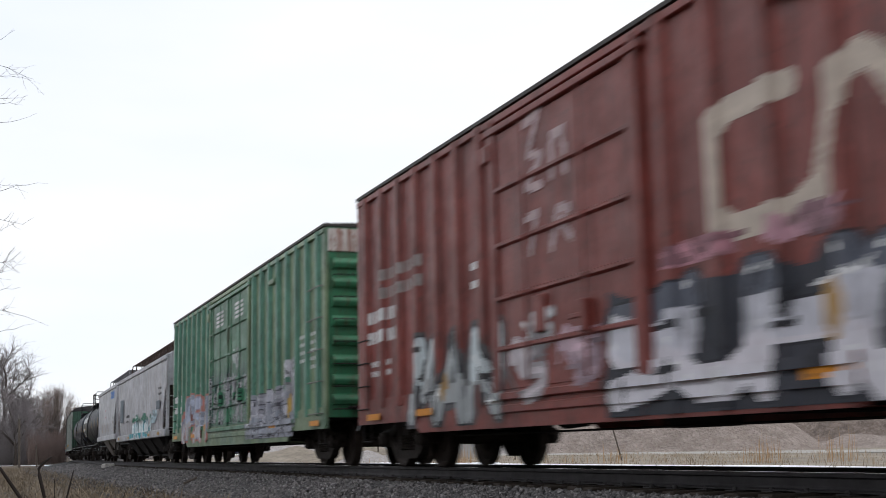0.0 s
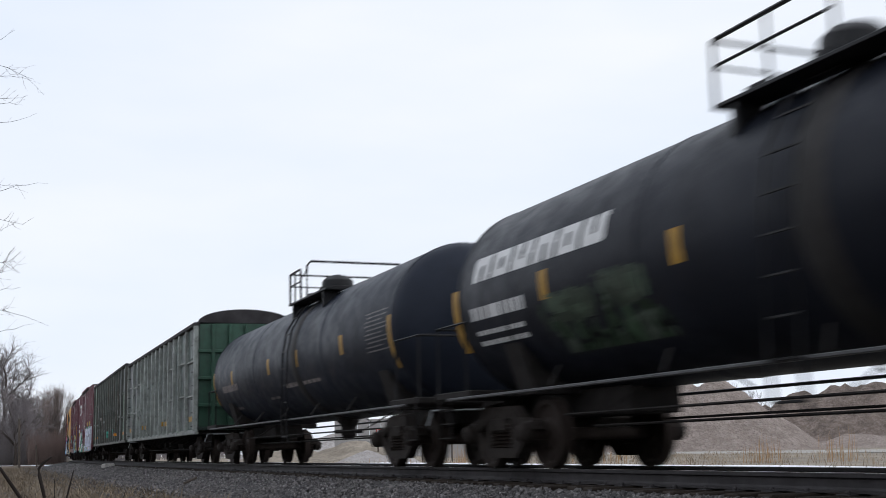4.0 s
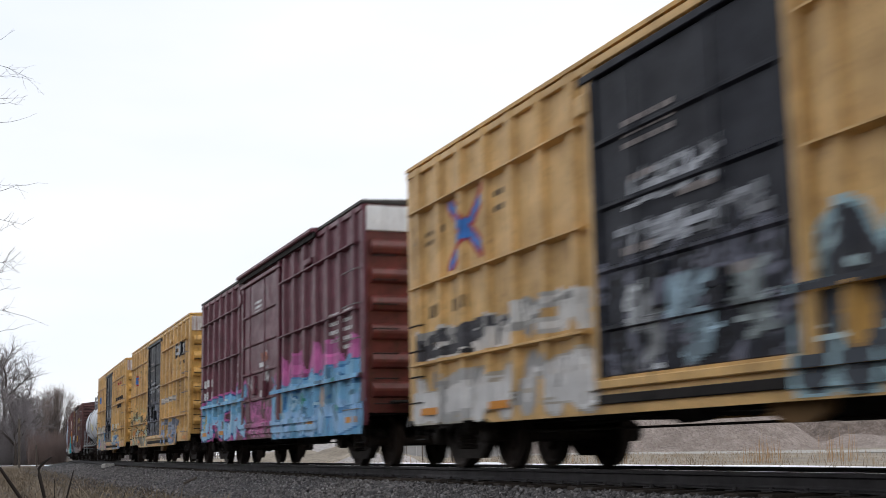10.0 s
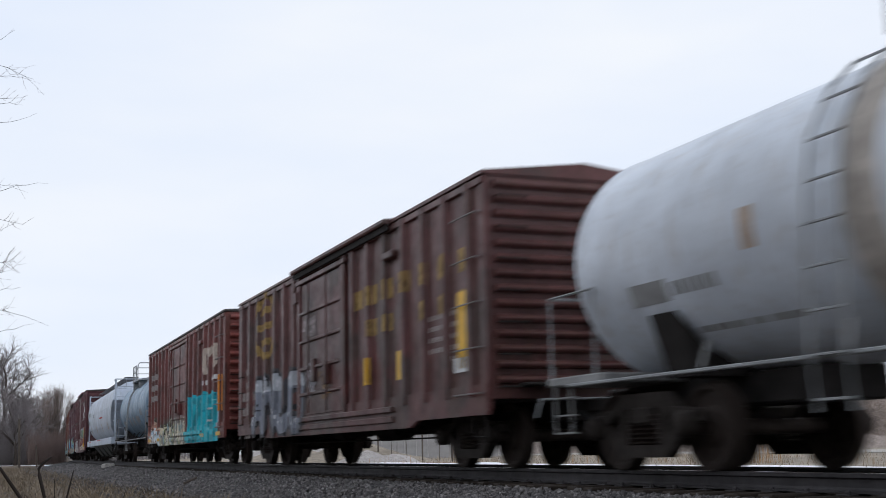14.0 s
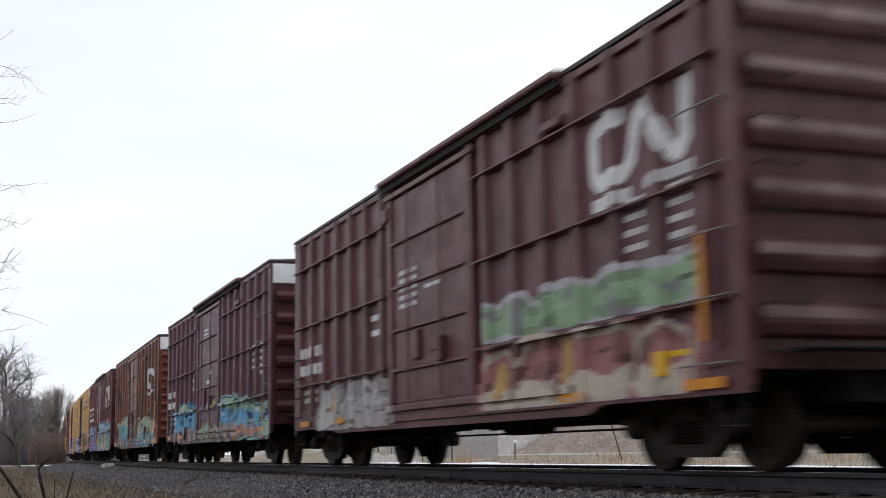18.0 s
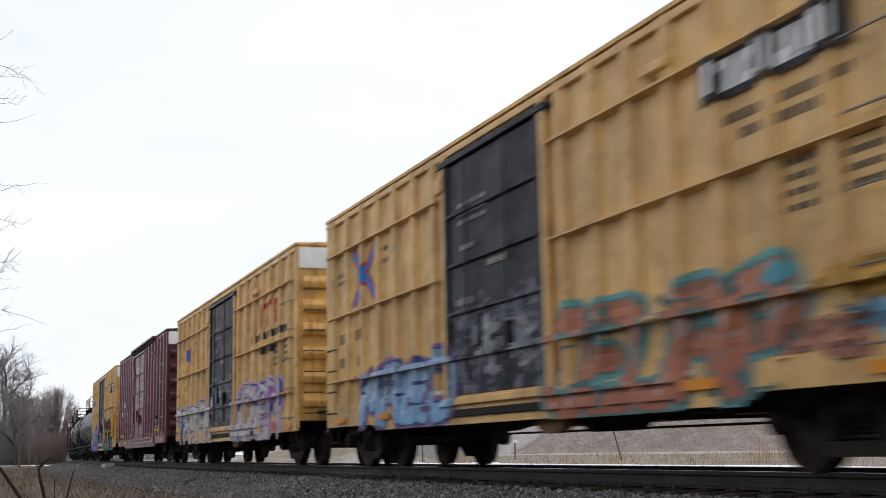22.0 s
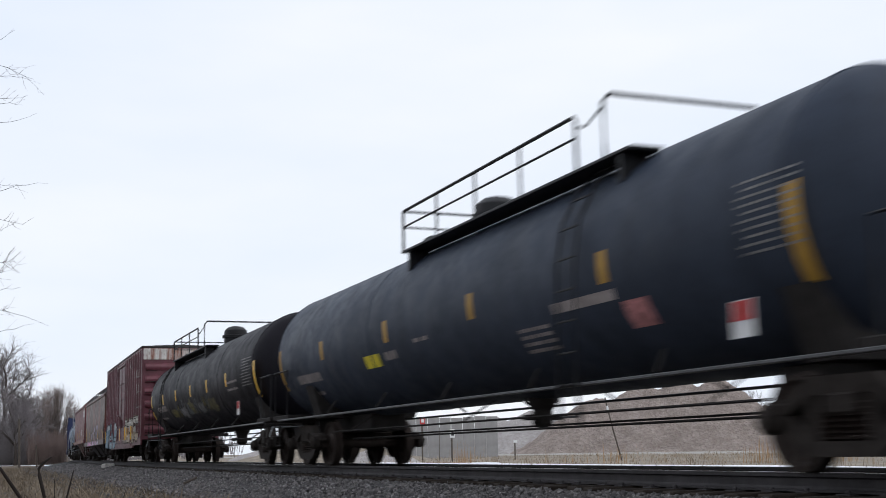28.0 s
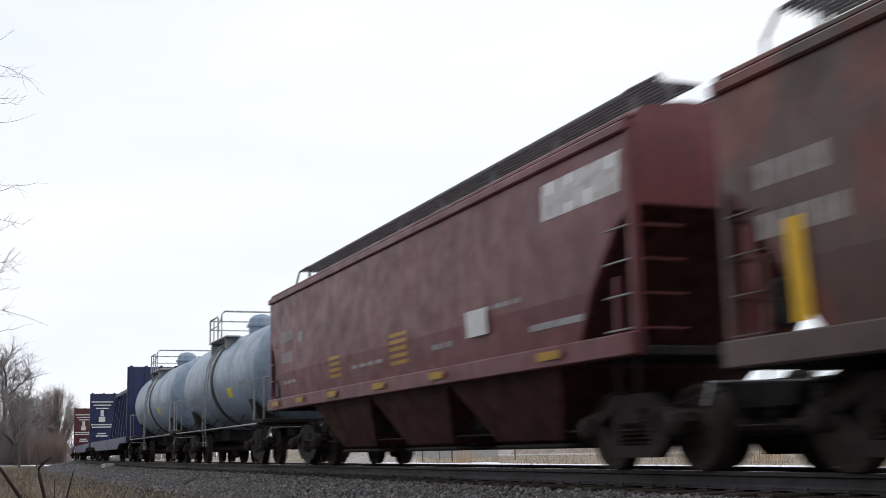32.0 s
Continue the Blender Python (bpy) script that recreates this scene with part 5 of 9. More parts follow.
def amber_marks(car, surf, half, red=False):
    part("jacking_pad", G().prism([(-1.6, 0.64), (-0.75, 0.64), (-0.83, 0.5), (-1.0, 0.43), (-1.35, 0.43), (-1.52, 0.5)], 1.30, 1.42, "y"), M_PAD, car, "amber plate hanging below the sill")
    bars(car, M_DIM, [(1.2, 0.2, 3.55 - 0.12 * k, 0.06, 4) for k in range(3)] + [(1.1, 0.6, 2.95, 0.07, 2), (0.2, -0.5, 2.62, 0.08, 3), (1.3, 0.7, 2.2, 0.09, 2), (-0.3, -0.9, 1.75, 0.1, 2)], lambda a, b=0: 1.558)
    cross_emblem(car, surf, 0.026 if red else 0.055)
    if red:
        bars(car, M_RED, [(-4.3, -6.2, 3.52, 0.12, 1), (-4.35, -4.75, 3.1, 0.42, 1), (-5.0, -5.35, 3.1, 0.42, 1), (-5.7, -6.1, 3.1, 0.42, 2)], surf)
        bars(car, M_BLACKMARK, [(-3.3, -6.9, 2.82, 0.16, 12), (-4.4, -6.0, 2.48, 0.16, 7)], surf)
    else:
        plate(car, M_BLACKMARK, -4.75, -6.85, 3.36, 3.80, lambda a, b=0: surf(a) + 0.001, "logo_panel")
        blocks(car, M_WHITE, -4.9, -6.7, 3.43, 3.73, 4, surf, 0.04)
        bars(car, M_BLACKMARK, [(-4.9, -6.8, 3.12, 0.10, 9), (-5.3, -6.4, 2.95, 0.10, 5)], surf)
    bars(car, M_BROWNMARK, [(7.04, 6.45, 2.16, 0.18, 2), (6.14, 5.5, 2.17, 0.17, 3), (7.05, 6.46, 1.74, 0.18, 2), (6.03, 5.58, 1.72, 0.18, 2), (7.15, 6.6, 3.38, 0.07, 3), (7.15, 6.6, 3.24, 0.07, 3), (7.8, 7.36, 3.29, 0.05, 1), (7.8, 7.45, 3.21, 0.04, 1)], surf)
    bars(car, M_BLACKMARK, [(-5.6, -6.3, 2.55 - 0.13 * k, 0.06, 4) for k in range(4)] + [(-6.6, -7.2, 2.6 - 0.13 * k, 0.06, 3) for k in range(4)], surf)


def roster():
    # 1: red-oxide box car with a large pale emblem
    p = paint("oxide_paint_sprayed", (0.215, 0.044, 0.034), 0.55, rust=(0.06, 0.03, 0.026), sprays=[])
    car, sf, h = boxcar("red oxide box car with big white emblem, sprayed lower side", 19.75, 4.35, p, p, M_OXIDEEND, top=4.6, doors=((1.85, -1.65),), ribs=0.85, whitetop=None, mid=0.52)
    piece(car, sf, -1.05, -7.3, 0.56, 1.9, ("bend", "cup", "gate", "ring", "knee"), fill=(0.58, 0.58, 0.64), tops=(0.1, 0.11, 0.14), low=(0.64, 0.62, 0.67), line=(0.02, 0.022, 0.03), slab=(0.035, 0.038, 0.05), shine=(0.75, 0.75, 0.78), wt=0.95, seed=1, blots=[((0.42, 0.26, 0.1), 0.56, 0.55, 0.35, 0.5), ((0.42, 0.26, 0.1), 0.1, 0.55, 0.2, 0.45)])
    piece(car, sf, 5.1, 1.8, 0.58, 1.95, ("spike", "peak", "bolt"), fill=(0.5, 0.55, 0.57), line=(0.03, 0.033, 0.04), halo=(0.09, 0.085, 0.09), shine=(0.72, 0.74, 0.74), low=(0.34, 0.36, 0.37), wt=0.85, seed=2, blots=[((0.4, 0.26, 0.12), 0.4, 0.4, 0.2, 0.4)])
    smears(car, sf, [((0.55, 0.5, 0.53), 1.0, 0.75, 1.0, 0.9), ((0.5, 0.36, 0.42), -0.3, 0.9, 1.0, 0.75), ((0.6, 0.6, 0.62), 0.6, 1.4, 0.6, 0.5), ((0.42, 0.2, 0.24), -2.6, 1.95, 1.2, 0.2), ((0.45, 0.25, 0.3), -4.2, 1.92, 1.0, 0.28)], 3)
    emblem(car, -2.85, -6.6, 2.05, 3.4, sf, M_CREAM, 0.095)
    mark(car, "lettering", M_SCRAWLP, near_line([(0.1, 0.9), (0.5, 0.95), (0.2, 0.5), (0.55, 0.4), (0.1, 0.1), (0.5, 0.05), (None, None), (0.8, 0.1), (0.85, 0.6), (1.1, 0.6), (1.15, 0.1)], 0.06), -0.6, 1.0, 3.3, 4.3, sf, 0.04)
    mark(car, "lettering", M_SCRAWLP, near_line([(0.1, 0.5), (0.4, 0.55), (0.2, 0.1), (None, None), (0.75, 0.05), (0.95, 0.5), (1.2, 0.45), (1.0, 0.3), (1.25, 0.1)], 0.05), -0.6, 1.0, 2.5, 3.2, sf, 0.04)
    board_marks(car, sf, h, M_WHITE, 2.35)
    bars(car, M_DIM, [(6.6, 4.6, 3.0, 0.18, 5), (6.6, 4.6, 2.7, 0.18, 5)], sf)
    # 2: long green box car with two doors
    p = paint("green_paint_sprayed", (0.185, 0.262, 0.15), 0.4, rust=(0.11, 0.13, 0.06), patch=(0.13, 0.25, 0.17), sprays=[])
    d = paint("green_door_paint", (0.075, 0.21, 0.125), 0.5, sprays=[(-3, 3, 1.0, 2.4, 0.6, (0.05, 0.2, 0.11), GREY, (0.03, 0.09, 0.07), (0.02, 0.07, 0.06))])
    car, sf, h = boxcar("long green box car with two plug doors and sprayed letters", 40.25, 21.8, p, d, paint("green_end_paint", (0.04, 0.2, 0.1), 0.4), top=4.55, doors=((2.4, 0.02), (-0.02, -2.5)), ribs=0.80, whitetop=M_RUSTEND, mid=0.5, rib_mat=paint("teal_rib_paint", (0.085, 0.235, 0.165), 0.45, rust=(0.05, 0.10, 0.07)))
    piece(car, sf, 7.4, 2.9, 0.6, 2.0, ("bar", "flag", "bend", "gate"), fill=(0.44, 0.48, 0.58), line=(0.32, 0.34, 0.42), halo=(0.48, 0.22, 0.19), low=(0.5, 0.48, 0.5), wt=0.95, seed=4, blots=[((0.55, 0.25, 0.08), 0.92, 0.45, 0.4, 0.6)])
    piece(car, sf, -2.4, -6.8, 0.6, 1.75, ("knee", "comb", "ring", "bend", "gate"), fill=(0.46, 0.46, 0.52), low=(0.3, 0.32, 0.38), line=(0.09, 0.09, 0.11), slab=(0.3, 0.31, 0.36), shine=(0.66, 0.66, 0.7), wt=0.9, seed=5, drop=(0.2, 0), blots=[((0.48, 0.32, 0.1), 0.09, 0.6, 0.3, 0.5), ((0.48, 0.32, 0.1), 0.93, 0.55, 0.25, 0.5)])
    smears(car, sf, [((0.52, 0.52, 0.56), -6.4, 1.5, 0.9, 0.75), ((0.5, 0.55, 0.54), -1.1, 2.3, 0.9, 0.6), ((0.4, 0.46, 0.44), -1.0, 1.5, 0.5, 0.7), ((0.4, 0.44, 0.42), 1.5, 1.3, 0.6, 0.8)], 6)
    for x in (1.6, -0.9):
        bars(car, M_WHITE, [(x, x - 1.0, 3.95 - 0.11 * k, 0.07, 1) for k in range(4)], sf)
    board_marks(car, sf, h, M_WHITE, 1.9)
    # 3: grey weathered hopper
    p = paint("grey_hopper_paint", (0.36, 0.365, 0.40), 0.4, rust=(0.30, 0.20, 0.14), dirt=0.2, sprays=[])
    car, sf, h = hopper("weathered grey covered hopper with teal sprayed letters", 58.75, 41.9, p, 4, (0.92, 1.17), 3.55, 3.95, 4.42, M_UNDER, inset=(1.1, 1.2), walk_mat=M_RUSTGRATE, ends_in=(0.15, 0.3))
    piece(car, sf, 2.5, -3.75, 0.94, 2.1, ("bend", "spike", "fork", "knee", "cup"), fill=(0.03, 0.28, 0.34), low=(0.02, 0.33, 0.4), tops=(0.015, 0.17, 0.1), line=(0.58, 0.66, 0.68), halo=(0.62, 0.7, 0.72), wt=1.05, slant=0.25, seed=7, drop=(0.15, 0.2))
    piece(car, sf, -3.9, -5.6, 1.45, 1.92, ("bend", "comb", "flag"), fill=(0.42, 0.57, 0.63), line=(0.36, 0.48, 0.53), wt=0.9, seed=8)
    plate(car, M_SLATE, 7.0, 5.6, 1.75, 2.75, sf)
    bars(car, M_BLACKMARK, [(4.6, 3.4, 1.9, 0.12, 4), (4.6, 3.7, 1.7, 0.08, 3), (-6.0, -6.9, 2.6, 0.08, 4), (-6.0, -6.9, 2.4, 0.08, 4)], sf)
    plate(car, M_SLATE, -5.7, -6.7, 1.9, 2.2, sf)
    for x in (6.9, 2.9, -4.0, -6.8):
        plate(car, M_OCHRE, x + 0.3, x - 0.3, 0.98, 1.08, lambda a, b=0: 1.53, "reflector")
    # 4: short white hopper
    p = paint("white_hopper_paint", (0.40, 0.405, 0.435), 0.35, rust=(0.30, 0.27, 0.25), dirt=0.2)
    car, sf, h = hopper("short off-white covered hopper with a blue logo", 70.9, 59.95, p, 2, (1.08, 1.32), 3.55, 3.85, 4.38, paint("bay_grey_paint", (0.19, 0.17, 0.15), 0.5, rust=(0.16, 0.12, 0.09)), inset=(0.7, 1.75), ends_in=(0.1, -0.15), knee=3.0)
    blocks(car, M_BLUE, -2.7, -4.5, 3.08, 3.44, 4, sf)
    bars(car, M_GREYMARK, [(4.6, 3.9, 2.6, 0.14, 4), (4.6, 3.9, 2.1, 0.14, 4), (4.5, 3.6, 1.75, 0.07, 3), (-3.5, -4.4, 2.1, 0.08, 4), (-3.5, -4.4, 1.9, 0.08, 3)], sf)
    bars(car, M_RED, [(0.9, 0.1, 2.6, 0.05, 3), (0.9, 0.1, 2.25, 0.05, 3)], sf)
    for x in (2.3, 0.6, -1.3, -4.3):
        plate(car, M_TAN, x + 0.12, x - 0.12, 1.5, 1.95, sf, "reflector")
    # 5 and 6: black tank cars
    p = paint("black_tank_paint", (0.019, 0.023, 0.034), 0.05, rust=(0.03, 0.033, 0.04), gloss=0.36, spec=0.11, dirt=0.06)
    pg = paint("black_tank_paint_sprayed", (0.013, 0.015, 0.022), 0.05, rust=(0.025, 0.025, 0.028), gloss=0.36, spec=0.11, dirt=0.06, sprays=[(2.6, 5.4, 1.35, 1.95, 0.6, (0.06, 0.1, 0.06), (0.03, 0.05, 0.03), (0.08, 0.1, 0.08), BLACK)])
    car, sf, h = tankcar("black tank car with white lettering and a railed platform", 88.3, 72.5, pg, plat=(1.8, 0.07, -0.72, -2.6), dome_x=1.0, band=M_TARBAND, ladder=0.45, tail=0.5)
    blocks(car, M_WHITE, 7.3, 3.55, 2.88, 3.28, 6, sf)
    bars(car, M_WHITE, [(7.4, 5.7, 2.28, 0.2, 6), (7.35, 5.85, 2.04, 0.07, 6), (7.35, 5.85, 1.88, 0.07, 6), (-5.2, -5.75, 1.95, 0.05, 5), (-5.2, -5.75, 1.78, 0.05, 4)], sf)
    smears(car, sf, [((0.05, 0.075, 0.05), 4.6, 1.7, 1.1, 0.4), ((0.05, 0.075, 0.05), 3.4, 1.75, 1.0, 0.45)], 61)
    tank_reflectors(car, sf, (7.9, 5.16, 2.22, -1.34, -4.2, -7.5), M_OCHRE)
    tank_panel(car, sf, -6.1, -7.25)
    car, sf, h = tankcar("black tank car with ochre reflector strips", 106.4, 90.5, p, plat=(0.45, -0.42, -1.0, -2.6), dome_x=0.4, band=M_TARBAND, tail=0.6)
    bars(car, M_DIM, [(6.9, 5.0, 2.15, 0.2, 2), (6.7, 5.4, 1.6, 0.07, 4), (0.2, -0.7, 1.9, 0.1, 4), (-1.2, -2.6, 1.9, 0.08, 4), (2.1, 1.2, 1.7, 0.06, 4)], sf)
    tank_reflectors(car, sf, (7.95, 5.56, 1.44, -1.12, -4.44, -7.25), M_OCHRE)
    tank_panel(car, sf, -5.95, -7.1)
    # 7 and 8: high green gondolas
    pa = paint("faded_green_panels", (0.095, 0.13, 0.12), 0.5, rust=(0.05, 0.06, 0.05), patch=(0.14, 0.145, 0.155), dirt=0.5)
    po = paint("chalky_green_posts", (0.27, 0.295, 0.275), 0.5, rust=(0.07, 0.08, 0.07), dirt=0.4)
    pe = paint("green_gondola_end", (0.02, 0.07, 0.043), 0.4, rust=(0.03, 0.06, 0.04), dirt=0.4)
    car, sf, h = gondola("high-sided faded green gondola with a netted arched load", 126.45, 108.65, pa, po, 4.10, M_NET, True, end=pe)
    for x in (7.9, 3.0, -2.6, -8.0):
        plate(car, M_OCHRE, x + 0.28, x - 0.28, 1.25, 1.4, sf, "reflector")
    hues = {"t": (0.055, 0.30, 0.22), "g": (0.14, 0.235, 0.175), "o": (0.13, 0.155, 0.09), "n": (0.20, 0.215, 0.225), "b": (0.115, 0.10, 0.075)}
    pp = {k: paint("gondola_panel_" + k, c, 0.45, rust=(0.07, 0.07, 0.055), patch=c if k in "nb" else (0.15, 0.185, 0.12), dirt=0.35) for k, c in hues.items()}
    pb = pp["g"]
    rows = [[pp[k] for k in s] for s in ("gnttooooobbbng", "gnggttooottbng", "ggtntttggtttnn")]
    po = paint("blackened_posts", (0.065, 0.075, 0.065), 0.3, dirt=0.5)
    car, sf, h = gondola("high-sided patched green gondola with dark ribs", 146.25, 127.45, pb, po, 4.24, M_NET, patches=rows, end=pe)
    for x in (8.3, 5.9, 3.8, 0.2, -4.9, -8.4):
        plate(car, M_ORANGE, x + 0.3, x - 0.3, 1.22, 1.34, sf, "reflector")
    smears(car, sf, [((0.4, 0.42, 0.43), 8.4, 1.75, 1.0, 0.5), ((0.38, 0.42, 0.45), 5.9, 1.5, 0.9, 0.6), ((0.36, 0.4, 0.44), 4.9, 1.6, 0.6, 0.7), ((0.42, 0.43, 0.44), 2.6, 1.9, 0.9, 0.3), ((0.38, 0.39, 0.4), 2.5, 1.5, 0.8, 0.25), ((0.33, 0.35, 0.36), 3.7, 1.45, 0.8, 0.3), ((0.05, 0.3, 0.22), -0.2, 1.2, 0.9, 0.35), ((0.05, 0.3, 0.22), -3.9, 1.2, 0.8, 0.4)], 91)
    bars(car, M_DIM, [(4.4, 3.4, 2.2, 0.14, 3), (4.4, 3.6, 1.9, 0.1, 2), (2.4, 1.6, 1.6, 0.1, 3), (-4.2, -4.7, 1.9, 0.1, 1)], sf)
    # 9: maroon box car with the emblem at its rear end
    p = paint("maroon_paint_white_piece", MAROON, 0.25, rust=(0.07, 0.024, 0.028), sprays=[(-1.1, 1.2, 0.55, 1.3, 0.6, MAROON, GREEN, (0.5, 0.25, 0.05), MAROON)])
    car, sf, h = boxcar("maroon box car with white emblem and white-green sprayed letters", 163.6, 148.1, p, p, M_OXIDEEND, doors=((2.05, -1.35),), ribs=0.80, rib_w=0.16, rib_d=0.075, ends=6, hood=True)
    piece(car, sf, 6.1, 1.6, 0.6, 1.95, ("peak", "comb", "fork", "gate"), fill=(0.66, 0.68, 0.72), line=(0.02, 0.22, 0.12), slab=(0.035, 0.26, 0.17), wt=0.9, seed=9, blots=[((0.62, 0.5, 0.05), 0.08, 0.95, 0.3, 0.5), ((0.05, 0.28, 0.52), 0.78, 1.02, 0.5, 0.4), ((0.05, 0.25, 0.5), 0.05, 0.45, 0.35, 0.4), ((0.62, 0.5, 0.05), 0.55, 1.1, 0.25, 0.45), ((0.6, 0.48, 0.05), 0.4, 0.2, 0.4, 0.2)])
    piece(car, sf, -0.95, -7.5, 0.62, 2.3, ("lump", "ring", "lump", "ring", "lump"), fill=(0.03, 0.30, 0.17), low=(0.035, 0.27, 0.16), wt=1.5, seed=10, blots=[((0.5, 0.36, 0.08), 0.08, 0.95, 0.5, 0.3), ((0.5, 0.36, 0.08), 0.36, 1.0, 0.6, 0.25), ((0.5, 0.36, 0.08), 0.75, 1.0, 0.6, 0.25)])
    piece(car, sf, -1.2, -7.4, 0.66, 2.1, ("knee", "peak", "bend", "knee", "comb", "ring"), fill=(0.60, 0.63, 0.74), line=(0.27, 0.28, 0.36), slab=(0.5, 0.53, 0.64), low=(0.56, 0.59, 0.70), shine=(0.78, 0.78, 0.82), wt=1.15, seed=11, over=0.013, blots=[((0.2, 0.2, 0.24), 0.3, 0.45, 0.3, 0.08), ((0.03, 0.29, 0.16), 0.02, 0.25, 0.5, 0.4), ((0.22, 0.2, 0.25), 0.62, 0.6, 0.4, 0.08), ((0.03, 0.29, 0.16), 0.4, 0.1, 0.6, 0.22)])
    smears(car, sf, [((0.03, 0.3, 0.16), 0.9, 1.1, 0.6, 0.6), ((0.05, 0.2, 0.5), 1.3, 0.8, 0.5, 0.25)], 11)
    emblem(car, 5.9, 3.95, 3.08, 3.80, sf, M_WHITE)
    board_marks(car, sf, h, M_WHITE, 2.3)
    door_marks(car, sf)
    plate(car, M_ORANGE, 7.2, 6.6, 0.86, 0.98, sf, "reflector")
    # 10: maroon box car, yellow and pale blue letters
    p = paint("maroon_paint_yellow_piece", (0.125, 0.033, 0.05), 0.25, rust=(0.07, 0.024, 0.028), sprays=[(2.0, 5.9, 1.35, 1.8, 0.7, TEAL, (0.145, 0.045, 0.055), (0.145, 0.045, 0.055), (0.145, 0.045, 0.055)), (1.8, 6.2, 0.6, 1.3, 0.6, (0.03, 0.025, 0.03), (0.145, 0.045, 0.055), (0.4, 0.15, 0.04), (0.145, 0.045, 0.055)), (-1.5, 0.6, 0.8, 1.6, 0.5, (0.145, 0.045, 0.055), (0.45, 0.38, 0.08), (0.05, 0.04, 0.05), (0.145, 0.045, 0.055))])
    car, sf, h = boxcar("maroon box car with yellow and pale blue sprayed letters", 181.55, 166.12, p, p, M_MAROONEND, doors=((1.65, -1.45),), ledges=(3.8, 2.65, 1.5), ends=6, hood=True)
    piece(car, sf, -1.7, -6.5, 0.55, 2.05, ("gate", "cup", "bend", "knee"), fill=(0.27, 0.42, 0.46), line=(0.022, 0.023, 0.028), tops=(0.42, 0.4, 0.2), shine=(0.5, 0.46, 0.14), halo=(0.035, 0.027, 0.032), low=(0.22, 0.38, 0.43), wt=0.72, slant=0.02, seed=12, drop=(0, 0.15), blots=[((0.46, 0.42, 0.1), 0.35, 0.2, 0.7, 0.14), ((0.46, 0.42, 0.1), 0.62, 0.5, 0.6, 0.14), ((0.46, 0.42, 0.1), 0.95, 0.4, 0.7, 0.6)])
    smears(car, sf, [((0.48, 0.43, 0.1), -2.9, 2.28, 1.0, 0.3), ((0.48, 0.43, 0.1), -5.1, 2.35, 0.8, 0.5), ((0.42, 0.38, 0.1), -0.5, 1.2, 0.7, 0.6), ((0.06, 0.34, 0.42), 4.5, 1.65, 0.5, 0.35), ((0.06, 0.34, 0.42), 2.2, 1.6, 0.7, 0.3), ((0.35, 0.16, 0.05), 0.8, 1.2, 0.4, 0.5)], 13)
    board_marks(car, sf, h, M_WHITE, 2.05)
    door_marks(car, sf)
    plate(car, M_ORANGE, -6.85, -7.2, 1.3, 2.5, lambda a, b=0: sf(a), "reflector")
    plate(car, M_GREENP, -6.4, -6.75, 2.0, 2.15, sf)
    # 11: amber box car with a black door
    p = paint("amber_paint_dark_piece", AMBER, 0.3, rust=(0.28, 0.15, 0.05), sprays=[])
    car, sf, h = boxcar("amber box car with a black door and black-blue sprayed letters", 199.28, 183.67, p, M_BLACKDOOR, M_AMBEREND, roof=M_AMBEREND, doors=((1.85, -1.5),), ledges=(3.8, 2.65, 1.5), ends=6)
    piece(car, sf, -1.25, -6.5, 0.62, 2.18, ("lump", "ring", "ring", "knee"), fill=(0.028, 0.032, 0.042), halo=(0.33, 0.49, 0.55), low=(0.05, 0.06, 0.075), shine=(0.42, 0.56, 0.6), wt=1.1, seed=14, blots=[((0.5, 0.29, 0.08), 0.17, 0.4, 0.3, 0.5), ((0.5, 0.29, 0.08), 0.62, 0.5, 0.42, 0.55), ((0.33, 0.49, 0.55), 0.42, 0.3, 0.5, 0.4), ((0.4, 0.52, 0.55), 0.8, 0.55, 0.35, 0.5)])
    piece(car, sf, 7.5, 2.0, 0.62, 1.38, ("foot", "bend", "gate", "bar", "knee"), fill=(0.6, 0.59, 0.58), line=(0.42, 0.38, 0.32), wt=1.3, seed=15)
    piece(car, sf, 7.4, 4.3, 1.55, 1.98, ("comb", "ring", "bend", "flag", "tee"), fill=(0.05, 0.05, 0.06), slab=(0.57, 0.55, 0.53), wt=0.7, seed=16)
    piece(car, sf, 4.2, 2.1, 1.55, 2.1, ("flag", "ring", "knee"), fill=(0.55, 0.54, 0.52), wt=0.9, seed=17)
    piece(car, sf, 1.1, -0.5, 2.65, 3.05, ("bend", "ring", "fork"), fill=(0.4, 0.42, 0.46), wt=0.45, seed=18)
    piece(car, sf, 1.4, -1.0, 2.2, 2.5, ("tee", "bend", "gate", "hook"), fill=(0.34, 0.36, 0.4), wt=0.5, seed=19)
    smears(car, sf, [((0.3, 0.42, 0.5), 0.2, 1.0, 0.8, 0.95), ((0.42, 0.44, 0.46), 1.0, 0.95, 0.7, 1.0), ((0.3, 0.35, 0.36), -0.8, 1.1, 0.5, 0.8)], 20)
    amber_marks(car, sf, h)
    # 12: maroon, pink and blue
    p = paint("maroon_paint_pink_piece", MAROON, 0.2, rust=(0.07, 0.024, 0.028), sprays=[(-1.4, 1.4, 0.6, 1.4, 0.6, MAROON, (0.5, 0.12, 0.32), MAROON, MAROON)])
    car, sf, h = boxcar("maroon box car with pink and blue sprayed letters", 217.05, 201.55, p, p, M_OXIDEEND, doors=((1.85, -1.7),), ledges=(3.85, 2.7, 1.55), ends=6, hood=True)
    piece(car, sf, -1.2, -7.7, 0.56, 2.3, ("lump", "ring", "lump", "ring", "lump"), fill=(0.56, 0.15, 0.38), halo=(0.5, 0.12, 0.33), wt=1.5, seed=21)
